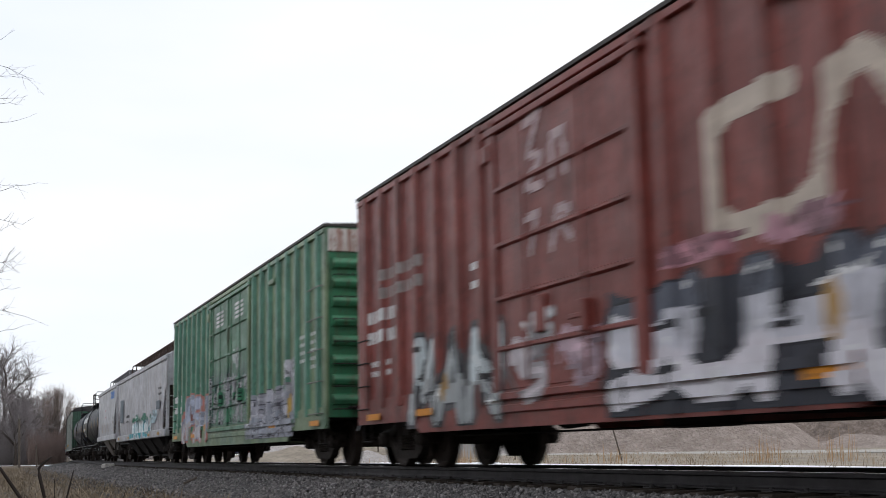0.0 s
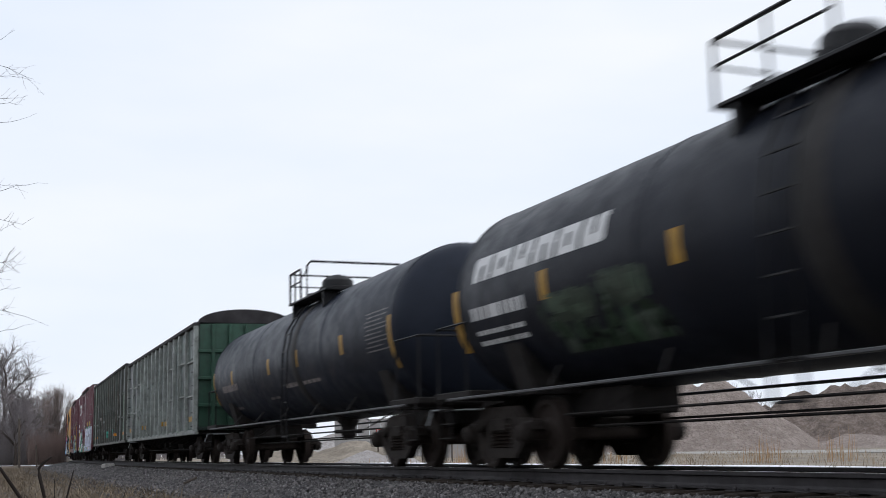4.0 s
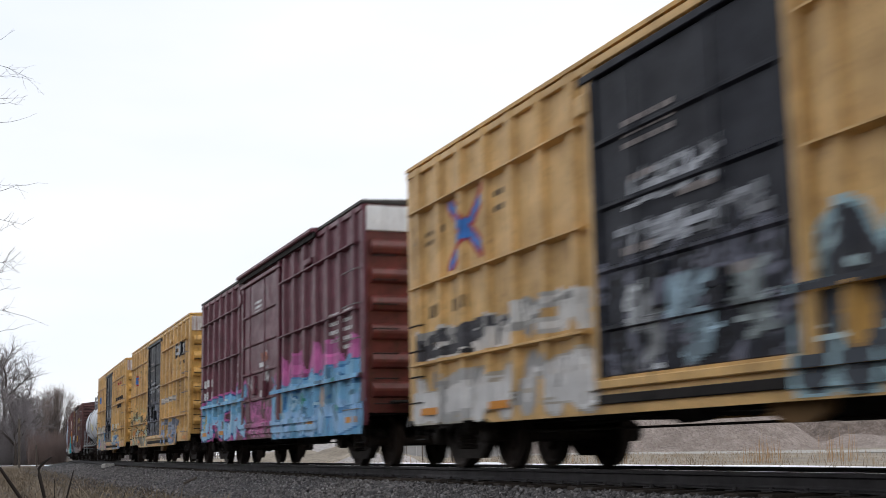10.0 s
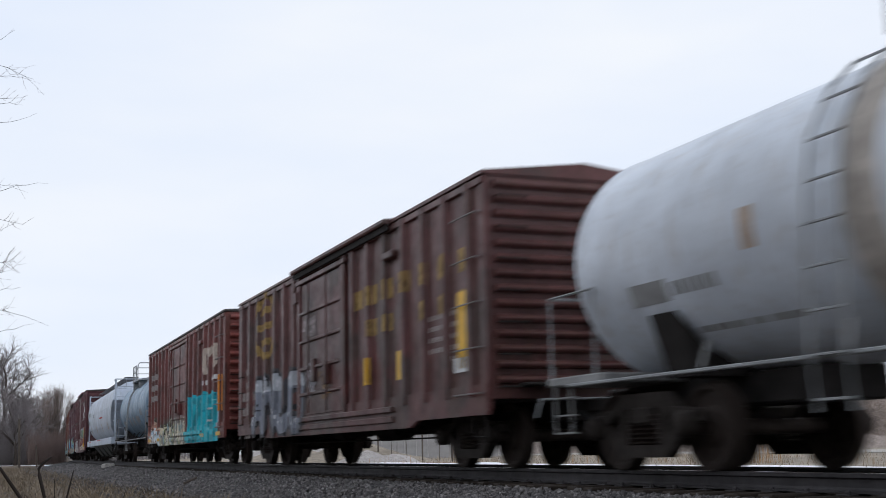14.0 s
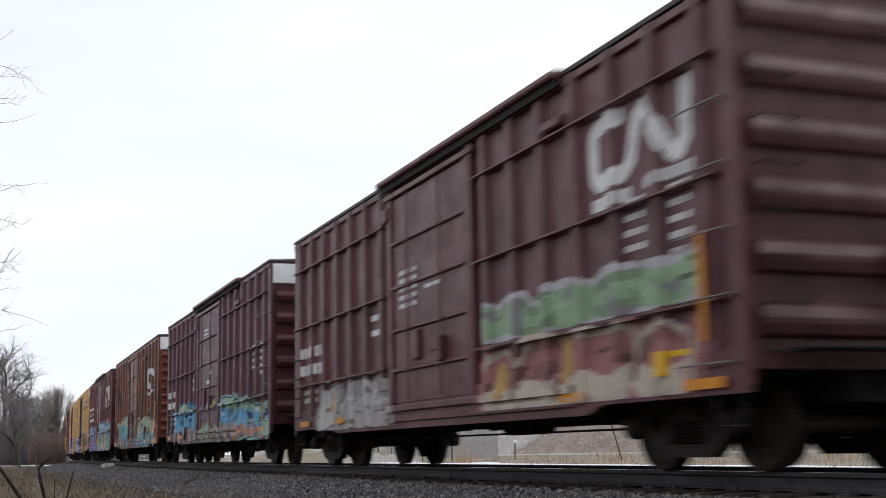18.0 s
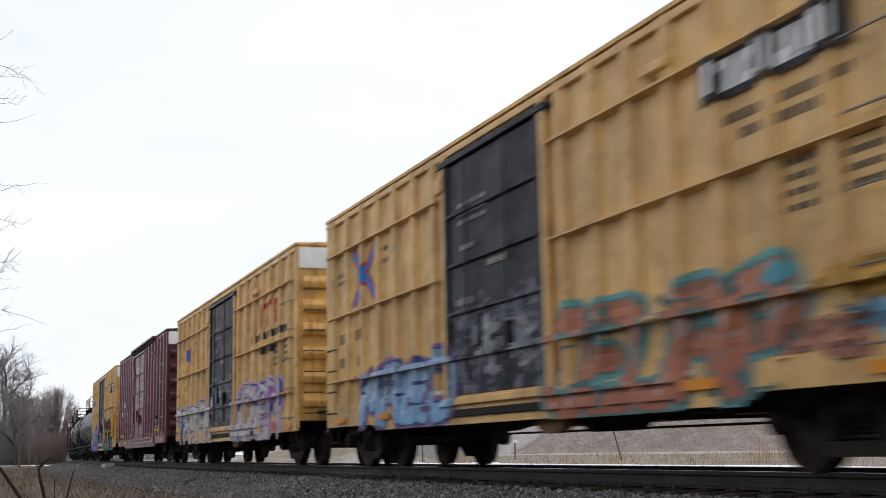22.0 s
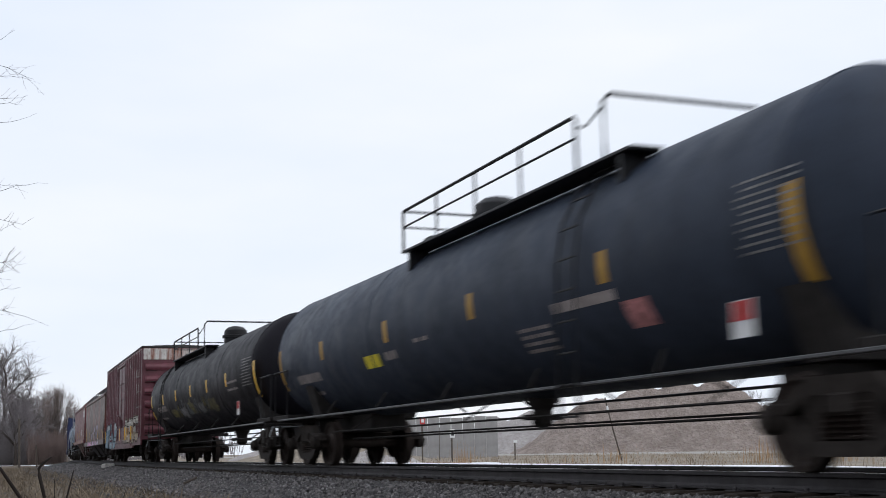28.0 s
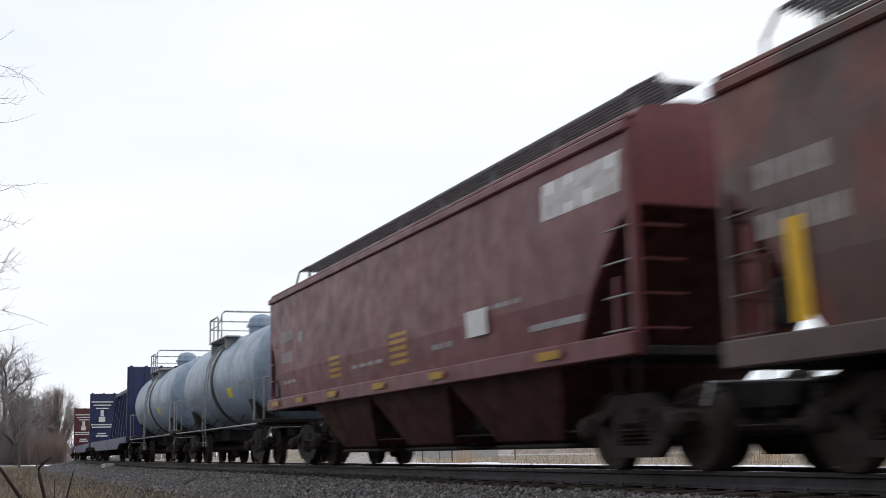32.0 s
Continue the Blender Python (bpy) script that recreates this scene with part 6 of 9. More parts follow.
    piece(car, sf, -1.3, -7.6, 0.56, 2.0, ("cup", "knee", "ring", "peak", "bend"), fill=(0.21, 0.47, 0.7), low=(0.28, 0.49, 0.74), line=(0.06, 0.2, 0.42), slab=(0.14, 0.36, 0.58), shine=(0.42, 0.63, 0.8), wt=0.95, seed=22, over=0.012, drop=(0.25, 0), blots=[((0.03, 0.28, 0.2), 0.4, 0.5, 0.3, 0.3), ((0.5, 0.4, 0.34), 0.6, 0.5, 0.3, 0.4), ((0.03, 0.28, 0.2), 0.78, 0.5, 0.25, 0.6), ((0.45, 0.33, 0.2), 0.14, 0.5, 0.2, 0.5)])
    piece(car, sf, 7.2, 1.5, 0.6, 1.95, ("bend", "knee", "ring", "fork"), fill=(0.2, 0.47, 0.7), line=(0.03, 0.1, 0.27), halo=(0.56, 0.13, 0.36), low=(0.3, 0.53, 0.76), shine=(0.5, 0.68, 0.8), wt=0.95, seed=23, drop=(0.2, 0), blots=[((0.55, 0.42, 0.06), 0.03, 0.4, 0.2, 0.5), ((0.03, 0.25, 0.18), 0.5, 0.4, 0.2, 0.5)])
    smears(car, sf, [((0.56, 0.15, 0.38), 0.6, 0.75, 1.2, 0.75), ((0.6, 0.58, 0.6), 0.9, 1.7, 0.7, 0.35), ((0.6, 0.58, 0.6), -0.6, 1.75, 0.5, 0.45), ((0.55, 0.14, 0.06), -0.4, 2.3, 0.4, 0.2), ((0.56, 0.15, 0.38), -0.9, 0.8, 0.7, 0.5)], 24)
    board_marks(car, sf, h, M_WHITE, 2.1)
    door_marks(car, sf)
    # 13 and 14: amber
    p = paint("amber_paint_faded_piece", AMBER, 0.4, rust=(0.3, 0.15, 0.05), sprays=[(1.9, 7.2, 0.6, 2.1, 0.55, (0.34, 0.44, 0.33), (0.13, 0.11, 0.07), AMBER, (0.5, 0.42, 0.2)), (2.5, 6.8, 1.0, 1.6, 0.4, AMBER, (0.55, 0.25, 0.08), (0.4, 0.48, 0.4), AMBER)])
    car, sf, h = boxcar("faded amber box car with a black door and rusty end", 234.6, 219.22, p, M_BLACKDOOR, M_AMBEREND, roof=M_AMBEREND, doors=((1.75, -1.55),), ledges=(3.8, 2.65, 1.5), whitetop=M_RUSTEND, ends=6)
    piece(car, sf, -1.95, -5.5, 0.62, 1.5, ("gate", "flag", "ring", "gate"), fill=(0.32, 0.37, 0.47), low=(0.26, 0.36, 0.55), wt=0.75, seed=25, blots=[((0.5, 0.3, 0.1), 0.36, 0.55, 0.5, 0.6)])
    piece(car, sf, -2.0, -5.4, 2.0, 2.2, ("bend", "wave", "hook", "wave"), fill=(0.55, 0.53, 0.5), wt=0.6, seed=26)
    piece(car, sf, 1.0, -0.3, 2.5, 2.9, ("bend", "ring", "hook"), fill=(0.34, 0.36, 0.4), wt=0.45, seed=27)
    smears(car, sf, [((0.26, 0.29, 0.36), 0.9, 1.2, 0.8, 0.9), ((0.3, 0.33, 0.4), -0.6, 1.3, 0.8, 0.8), ((0.45, 0.46, 0.5), -1.0, 2.4, 0.45, 0.4)], 28)
    amber_marks(car, sf, h)
    p = paint("amber_paint_pastel_piece", AMBER, 0.4, rust=(0.3, 0.15, 0.05), sprays=[(-5.6, -1.7, 0.6, 1.35, 0.8, BLUE, (0.2, 0.35, 0.5), CREAM, (0.1, 0.15, 0.3)), (-4.9, -1.8, 1.25, 2.05, 0.8, (0.45, 0.5, 0.48), CREAM, AMBER, AMBER), (1.9, 7.0, 0.6, 1.6, 0.7, CREAM, LILAC, PALE, SALMON)])
    car, sf, h = boxcar("amber box car with red logo and pastel sprayed letters", 252.7, 237.1, p, M_BLACKDOOR, M_AMBEREND, roof=M_AMBEREND, doors=((1.75, -1.55),), ledges=(3.8, 2.65, 1.5), whitetop=M_RUSTEND, ends=6)
    piece(car, sf, 6.9, 1.4, 0.62, 1.85, ("ring", "bend", "knee", "peak"), fill=(0.5, 0.46, 0.38), line=(0.16, 0.18, 0.24), slab=(0.47, 0.41, 0.31), low=(0.48, 0.42, 0.36), wt=0.8, seed=29, blots=[((0.42, 0.3, 0.44), 0.35, 0.25, 0.6, 0.3), ((0.12, 0.3, 0.5), 0.22, 0.3, 0.3, 0.7), ((0.12, 0.28, 0.5), 0.85, 0.55, 0.5, 0.5), ((0.45, 0.32, 0.46), 0.62, 0.6, 0.4, 0.4), ((0.5, 0.22, 0.3), 0.97, 0.1, 0.8, 0.25), ((0.05, 0.06, 0.09), 0.75, 0.5, 0.3, 0.3), ((0.6, 0.5, 0.1), 0.06, 0.5, 0.25, 0.25)])
    smears(car, sf, [((0.3, 0.32, 0.36), 1.0, 2.0, 0.5, 0.6), ((0.05, 0.1, 0.3), 1.2, 1.3, 0.5, 0.7), ((0.3, 0.33, 0.38), -0.6, 2.1, 0.9, 0.5)], 30)
    amber_marks(car, sf, h, True)
    # 15: white tank car
    p = paint("white_tank_paint", (0.54, 0.58, 0.64), 0.2, rust=(0.5, 0.42, 0.34), gloss=0.38, dirt=0.08)
    car, sf, h = tankcar("white tank car with a grey railed platform and stained end", 267.4, 254.3, p, deck=M_GREYDECK, rails=M_GREYRAIL, plat=(1.65, 0.8, -0.45, -1.0), r=1.34, zc=2.32, dome_x=0.5, ladder=2.2, band=M_TARPALE, low_rods=False, nose=0.35, tail=0.65, rail=1.64)
    bars(car, M_GREYMARK, [(5.6, 4.9, 1.95, 0.26, 1), (4.8, 4.0, 2.0, 0.16, 4), (5.0, 3.0, 1.55, 0.07, 7), (0.2, -0.6, 2.5, 0.05, 4), (-2.2, -2.9, 1.7, 0.06, 5)], sf)
    plate(car, M_YELLOWP, 0.6, -0.2, 2.15, 2.6, sf)
    plate(car, M_BLACKMARK, -2.9, -3.5, 2.1, 2.35, sf)
    for k, (mat, reach) in enumerate(((M_TARPALE, 1.7), (M_STAIN, 0.8))):
        mark(car, "rust_stain", mat, lambda u, v, reach=reach, k=k: u > 1.9 - reach * (1.0 - 0.38 * v) + 0.35 * noise.noise((v * 2.2, u * 3.0, 4 + k)) + 0.2 * noise.noise((u * 9, v * 3, 2)), -6.2, -4.3, 1.12, 1.75, sf, 0.04, 0.004 + 0.003 * k)
    g = G()
    for i in range(24):
        for j in range(6):
            row = []
            for z in (2.5 - 0.055 * i, 2.445 - 0.055 * i):
                w = 0.05 + 0.15 * math.sin((2.5 - z) * 1.9) + 0.06 * noise.noise((z * 7.0, 1.0, 2.0))
                for y in (0.72 + w * (j / 3.0 - 1.0), 0.72 + w * ((j + 1) / 3.0 - 1.0)):
                    row.append((-h + 0.35 + 0.62 * (1.0 - math.sqrt(max(0.0, 1.0 - (y * y + (z - 2.32) ** 2) / 1.796))) - 0.012, y, z))
            g.add(row, [(0, 1, 3, 2)])
    part("rust_stain", g, M_STAIN, car, "brown rust run down the tank's head")
    bars(car, M_GREYMARK, [(-3.9, -5.4, 2.9 - 0.14 * k, 0.06, 8) for k in range(6)], sf)
    tank_reflectors(car, sf, (3.4, 1.2, -1.3), M_TAN, 2.3, 2.75)
    # 16: old brown box car with gold letters
    p = paint("brown_paint_grey_piece", (0.112, 0.035, 0.034), 0.5, patch=(0.085, 0.05, 0.045), dirt=0.45, sprays=[])
    car, sf, h = boxcar("old brown box car with worn gold letters and peaked roof", 285.0, 269.65, p, p, paint("brown_end_paint", (0.095, 0.035, 0.033), 0.5, dirt=0.5), doors=((1.7, -1.3),), ribs=0.86, whitetop=None, peaked=True, ends=14, reflect=None, top=3.91, hood=True)
    piece(car, sf, 6.1, 1.5, 0.62, 2.0, ("peak", "bolt", "cup", "ring"), fill=(0.2, 0.215, 0.26), tops=(0.38, 0.4, 0.44), line=(0.02, 0.02, 0.025), halo=(0.05, 0.048, 0.055), shine=(0.6, 0.61, 0.65), wt=1.05, seed=31)
    smears(car, sf, [((0.42, 0.4, 0.44), 0.9, 1.3, 0.5, 0.75), ((0.3, 0.25, 0.25), 1.0, 2.5, 0.9, 0.4), ((0.3, 0.16, 0.06), -0.1, 1.2, 0.4, 0.6)], 32)
    for i in range(7):
        x = -1.9 - 0.8 * i
        bars(car, M_GOLD, [(x, x - 0.42, 2.68, 0.33, 1)], sf)
        if i not in (0, 3):
            bars(car, M_GOLD, [(x, x - 0.38, 2.16, 0.28, 1)], sf)
    mark(car, "emblem", M_GOLD, lambda u, w: 0.62 < math.hypot((u - 0.95) * 0.85, w - 0.75) < 0.78 or (math.hypot(u - 0.95, w - 0.75) < 0.6 and (abs(w - 0.75) < 0.08 or abs(abs(w - 0.75) - 0.35) < 0.07 or abs(u - 0.95) < 0.06)), 3.95, 5.85, 2.35, 3.85, sf, 0.04)
    bars(car, M_DIM, [(7.0, 6.5, 2.1, 0.16, 3), (7.0, 6.3, 1.8, 0.14, 4), (6.95, 6.4, 1.35, 0.1, 3)], sf)
    for x in (-2.7, -4.3, -6.85):
        plate(car, M_YELLOW, x + 0.16, x - 0.16, 1.35, 1.8 + (0.6 if x < -6 else 0), sf, "reflector")
    plate(car, M_WHITE, -6.55, -7.0, 1.3, 1.5, sf)
    board_marks(car, sf, h, M_DIM, 1.5)
    # 17: red-brown box car with a turquoise piece
    p = paint("redbrown_paint_turquoise_piece", (0.17, 0.045, 0.04), 0.45, patch=(0.11, 0.04, 0.035), dirt=0.4, sprays=[(-1.6, 5.5, 0.55, 1.45, 0.75, OLIVE, CREAM, (0.2, 0.3, 0.32), (0.08, 0.08, 0.06)), (4.2, 7.3, 0.55, 1.3, 0.7, SALMON, PALE, WHITE, SALMON)])
    car, sf, h = boxcar("red-brown box car with emblem and turquoise sprayed letters", 302.05, 286.85, p, p, paint("redbrown_end_paint", (0.18, 0.045, 0.038), 0.5), doors=((1.7, -1.5),), ribs=0.86, whitetop=None, ends=12, reflect=M_YELLOW, top=4.01)
    piece(car, sf, -1.5, -6.6, 0.62, 1.98, ("cup", "cup", "comb", "ring"), fill=(0.028, 0.44, 0.53), slab=(0.025, 0.4, 0.5), line=(0.015, 0.31, 0.4), halo=(0.03, 0.42, 0.51), shine=(0.2, 0.58, 0.64), wt=1.1, seed=33, blots=[((0.55, 0.55, 0.55), 0.82, 0.42, 0.5, 0.06), ((0.55, 0.55, 0.55), 0.82, 0.66, 0.5, 0.06), ((0.4, 0.42, 0.5), 1.03, 0.5, 0.3, 0.7)])
    emblem(car, -4.5, -6.4, 2.5, 3.25, sf, M_CREAM)
    bars(car, M_WHITE, [(-4.4, -5.1, 2.2, 0.13, 1), (-5.2, -5.9, 2.28, 0.1, 3), (-6.0, -6.6, 2.28, 0.12, 2)], sf)
    bars(car, M_DIM, [(6.9, 4.7, 2.95 - 0.38 * k, 0.2, 3) for k in range(3)], sf)
    plate(car, M_ORANGE, -7.0, -7.35, 1.4, 2.35, sf, "reflector")
    # 18: blue-grey tank car
    p = paint("bluegrey_tank_paint", (0.15, 0.25, 0.36), 0.3, rust=(0.12, 0.13, 0.14), gloss=0.34, dirt=0.25)
    car, sf, h = tankcar("blue-grey tank car with a pale railed platform", 315.2, 303.75, p, r=1.34, zc=2.32, rails=M_GREYRAIL, deck=M_UNDER, plat=(2.1, 0.9, 0.3, -0.6), low_rods=False)
    bars(car, M_GREYMARK, [(4.3, 3.4, 1.9, 0.2, 3), (-1.4, -2.2, 1.9, 0.3, 2), (-2.6, -3.4, 2.2, 0.3, 3)], sf)
    tank_reflectors(car, sf, (1.5, 0.2, -1.2), M_TAN, 1.8, 2.2)
    # 19: light grey round-sided hopper
    p = paint("light_grey_hopper_paint", (0.40, 0.45, 0.53), 0.06, rust=(0.36, 0.37, 0.38), gloss=0.38, dirt=0.05)
    car, sf, h = hopper("light grey round-sided covered hopper", 334.95, 316.4, p, 4, (0.88, 1.2), 3.5, 3.98, 4.14, paint("dark_bay_paint", (0.06, 0.07, 0.065), 0.4), True, (2.1, 2.1), ends_in=(0.25, 0.25), knee=3.0)
    bars(car, M_SLATE, [(7.9, 6.6, 2.65, 0.22, 5), (7.7, 6.6, 2.15, 0.22, 4), (4.0, 3.4, 2.5, 0.2, 2), (7.4, 6.2, 1.75, 0.08, 4)], sf)
    bars(car, M_RED, [(7.2, 5.6, 1.12, 0.05, 1), (0.6, -2.0, 1.12, 0.05, 2), (-0.8, -3.0, 2.3, 0.08, 1)], lambda a, b=0: 1.54)
    tank_reflectors(car, sf, (5.9, 1.9, -2.2, -6.0), M_TAN, 1.6, 2.0, 0.25)
    # 20: maroon with the emblem
    p = paint("maroon_paint_pastel_piece", (0.108, 0.029, 0.036), 0.3, rust=(0.06, 0.022, 0.024), sprays=[])
    car, sf, h = boxcar("maroon box car with white emblem and worn pastel letters", 352.9, 337.5, p, p, M_MAROONEND, doors=((1.6, -1.6),), ledges=(3.85, 2.7, 1.55), whitetop=None, ends=6, hood=True)
    piece(car, sf, -1.9, -6.9, 0.74, 1.5, ("lump", "ring", "bend", "lump"), fill=(0.33, 0.14, 0.14), low=(0.5, 0.44, 0.37), slab=(0.3, 0.12, 0.12), halo=(0.46, 0.4, 0.34), wt=1.1, seed=34, split=0.4, blots=[((0.48, 0.3, 0.1), 0.12, 0.5, 0.4, 0.5), ((0.48, 0.3, 0.1), 0.48, 0.65, 0.25, 0.6)])
    piece(car, sf, -2.0, -6.9, 1.6, 2.1, ("gate", "cup", "ring", "bend", "cup"), fill=(0.25, 0.36, 0.23), halo=(0.42, 0.4, 0.44), wt=1.3, seed=35)
    piece(car, sf, 5.9, 1.65, 0.66, 1.5, ("bend", "spike", "knee", "gate"), fill=(0.46, 0.45, 0.45), line=(0.16, 0.12, 0.13), slab=(0.38, 0.35, 0.34), wt=0.8, seed=36, blots=[((0.5, 0.28, 0.08), 0.22, 0.6, 0.3, 0.4)])
    emblem(car, -4.95, -7.0, 2.98, 3.8, sf, M_WHITE)
    bars(car, M_WHITE, [(-5.0, -5.8, 2.78, 0.14, 1), (-6.1, -7.0, 2.84, 0.12, 4)], sf)
    board_marks(car, sf, h, M_WHITE, 2.1)
    bars(car, M_WHITE, [(1.2, 0.4, 2.95 - 0.13 * k, 0.07, 3) for k in range(5)] + [(0.1, -0.7, 2.75 - 0.13 * k, 0.06, 2) for k in range(2)], sf)
    plate(car, M_ORANGE, -7.0, -7.22, 1.2, 2.2, sf, "reflector")
    plate(car, M_YELLOW, -6.2, -6.8, 0.92, 1.16, sf, "reflector")
    # 21
    p = paint("plum_paint_blue_piece", (0.105, 0.033, 0.046), 0.2, rust=(0.06, 0.022, 0.026), sprays=[(-1.7, 1.3, 0.6, 1.2, 0.7, (0.125, 0.04, 0.05), OLIVE, (0.3, 0.4, 0.35), (0.125, 0.04, 0.05))])
    car, sf, h = boxcar("plum box car with blue and green sprayed letters", 370.45, 355.12, p, p, M_MAROONEND, doors=((1.5, -1.7),), ledges=(3.85, 2.7, 1.55), ends=6, hood=True)
    piece(car, sf, -1.8, -7.5, 0.58, 1.9, ("peak", "knee", "bend", "ring", "cup"), fill=(0.18, 0.41, 0.63), low=(0.4, 0.23, 0.18), tops=(0.33, 0.5, 0.36), line=(0.03, 0.06, 0.13), halo=(0.28, 0.44, 0.42), shine=(0.55, 0.66, 0.72), wt=0.9, seed=37, drop=(0.05, 0.5), split=0.36, blots=[((0.5, 0.3, 0.05), 0.93, 0.5, 0.3, 0.6), ((0.35, 0.5, 0.42), 0.99, 0.2, 0.8, 0.4)])
    piece(car, sf, 5.9, 1.9, 0.6, 1.9, ("spike", "peak", "gate", "spike"), fill=(0.18, 0.46, 0.67), tops=(0.38, 0.5, 0.38), low=(0.4, 0.28, 0.24), line=(0.03, 0.1, 0.22), wt=0.9, seed=38, split=0.3)
    smears(car, sf, [((0.32, 0.42, 0.36), 0.2, 0.75, 1.0, 0.4), ((0.25, 0.3, 0.5), 0.6, 1.25, 0.5, 0.5), ((0.4, 0.4, 0.2), -0.9, 1.5, 0.9, 0.25)], 39)
    board_marks(car, sf, h, M_WHITE, 2.1)
    door_marks(car, sf)
    # 22: rusty
    p = paint("rusty_oxide_paint_teal_piece", (0.22, 0.055, 0.03), 0.8, rust=(0.035, 0.018, 0.016), patch=(0.12, 0.04, 0.03), sprays=[(-7.6, -5.5, 0.6, 1.5, 1.0, SALMON, (0.35, 0.15, 0.1), SALMON, SALMON)])
    car, sf, h = boxcar("rust-streaked box car with white emblem and teal sprayed letters", 388.45, 372.9, p, p, paint("rusty_end_paint", (0.2, 0.05, 0.03), 0.7), doors=((1.5, -1.55),), ribs=1.05, rib_w=0.12, ends=10, reflect=M_YELLOW)
    piece(car, sf, -1.7, -6.8, 0.6, 2.05, ("spike", "peak", "spike", "ring", "wye", "peak", "spike"), fill=(0.18, 0.42, 0.46), tops=(0.36, 0.46, 0.36), low=(0.1, 0.3, 0.46), halo=(0.33, 0.33, 0.26), shine=(0.5, 0.6, 0.55), wt=1.0, seed=40, drop=(0.2, 0.45), blots=[((0.35, 0.42, 0.34), 0.1, 0.4, 0.7, 0.4), ((0.5, 0.4, 0.3), 0.98, 0.5, 1.3, 0.5), ((0.1, 0.3, 0.46), 0.5, 0.12, 2.2, 0.2)])
    piece(car, sf, 6.0, 2.0, 0.62, 1.9, ("wye", "spike", "gate"), fill=(0.18, 0.42, 0.46), tops=(0.38, 0.46, 0.34), low=(0.12, 0.33, 0.45), halo=(0.36, 0.32, 0.24), wt=1.0, seed=41)
    smears(car, sf, [((0.45, 0.42, 0.45), 0.6, 1.2, 0.4, 0.6), ((0.4, 0.4, 0.44), -0.9, 1.1, 0.4, 0.7), ((0.05, 0.05, 0.055), -0.2, 0.9, 1.4, 0.45)], 42)
    emblem(car, -5.1, -7.0, 2.75, 3.5, sf, M_WHITE)
    bars(car, M_WHITE, [(-5.0, -5.9, 2.5, 0.12, 1), (-6.0, -7.0, 2.56, 0.13, 7)], sf)
    bars(car, M_DIM, [(-5.1 - 0.7 * j, -5.5 - 0.7 * j, 2.25 - 0.13 * k, 0.07, 3) for j in range(3) for k in range(4)], sf)
    for x in (-2.5, -5.0):
        plate(car, M_YELLOW, x + 0.1, x - 0.1, 1.15, 1.6, sf, "reflector")
    plate(car, M_ORANGE, -7.3, -7.5, 1.25, 2.2, lambda a, b=0: sf(a) + 0.04, "reflector")
    # 23
    p = paint("maroon_paint_mural_piece", (0.135, 0.034, 0.038), 0.25, rust=(0.07, 0.024, 0.026), sprays=[(-0.9, 1.4, 0.7, 1.6, 0.7, (0.4, 0.08, 0.05), (0.45, 0.35, 0.08), (0.12, 0.04, 0.04), PURPLE)])
    car, sf, h = boxcar("maroon box car with emblem and purple-teal sprayed mural", 406.6, 390.8, p, p, M_MAROONEND, doors=((1.5, -1.5),), ledges=(3.85, 2.7, 1.55), whitetop=None, ends=6, hood=True)
    piece(car, sf, -0.3, -7.7, 0.6, 2.3, ("lump", "ring", "lump", "ring", "lump", "ring"), fill=(0.42, 0.09, 0.06), wt=1.4, seed=43)
    piece(car, sf, -0.3, -7.6, 0.58, 2.12, ("knee", "crown", "comb", "ring", "fork", "flag"), fill=(0.33, 0.48, 0.55), low=(0.45, 0.44, 0.33), tops=(0.25, 0.42, 0.55), line=(0.05, 0.1, 0.13), slab=(0.26, 0.38, 0.42), shine=(0.56, 0.64, 0.66), wt=0.85, seed=44, over=0.012, blots=[((0.05, 0.36, 0.36), 0.88, 0.15, 0.9, 0.3), ((0.5, 0.3, 0.06), 0.28, 0.5, 0.25, 0.4), ((0.48, 0.3, 0.08), 0.55, 0.45, 0.3, 0.6), ((0.05, 0.06, 0.08), 0.2, 0.45, 0.25, 0.2), ((0.05, 0.06, 0.08), 0.42, 0.55, 0.3, 0.2), ((0.05, 0.06, 0.08), 0.62, 0.35, 0.3, 0.25), ((0.35, 0.2, 0.4), 0.8, 0.9, 0.8, 0.2)])
    piece(car, sf, 7.2, 1.7, 0.6, 2.05, ("bolt", "ring", "peak", "cup"), fill=(0.35, 0.48, 0.69), low=(0.3, 0.24, 0.6), line=(0.03, 0.04, 0.11), slab=(0.22, 0.18, 0.46), shine=(0.6, 0.64, 0.74), wt=1.0, seed=45, blots=[((0.52, 0.33, 0.05), 0.3, 0.1, 0.4, 0.2), ((0.45, 0.3, 0.1), 0.4, 0.35, 0.2, 0.3), ((0.45, 0.3, 0.1), 0.68, 0.4, 0.25, 0.3)])
    smears(car, sf, [((0.4, 0.08, 0.05), -0.2, 0.7, 1.2, 1.1), ((0.5, 0.34, 0.05), 0.9, 0.95, 0.8, 0.5), ((0.2, 0.16, 0.42), 0.5, 0.7, 1.2, 0.3)], 46)
    emblem(car, -4.95, -6.9, 2.98, 3.8, sf, M_WHITE)
    bars(car, M_WHITE, [(-5.0, -5.9, 2.76, 0.16, 1), (-6.0, -7.0, 2.82, 0.12, 5)], sf)
    bars(car, M_WHITE, [(6.9, 3.9, 2.95 - 0.32 * k, 0.16, 3) for k in range(3)], sf)
    bars(car, M_WHITE, [(0.9, -0.2, 2.95 - 0.13 * k, 0.07, 2) for k in range(4)] + [(-0.3, -1.2, 2.8 - 0.13 * k, 0.06, 2) for k in range(2)], sf)
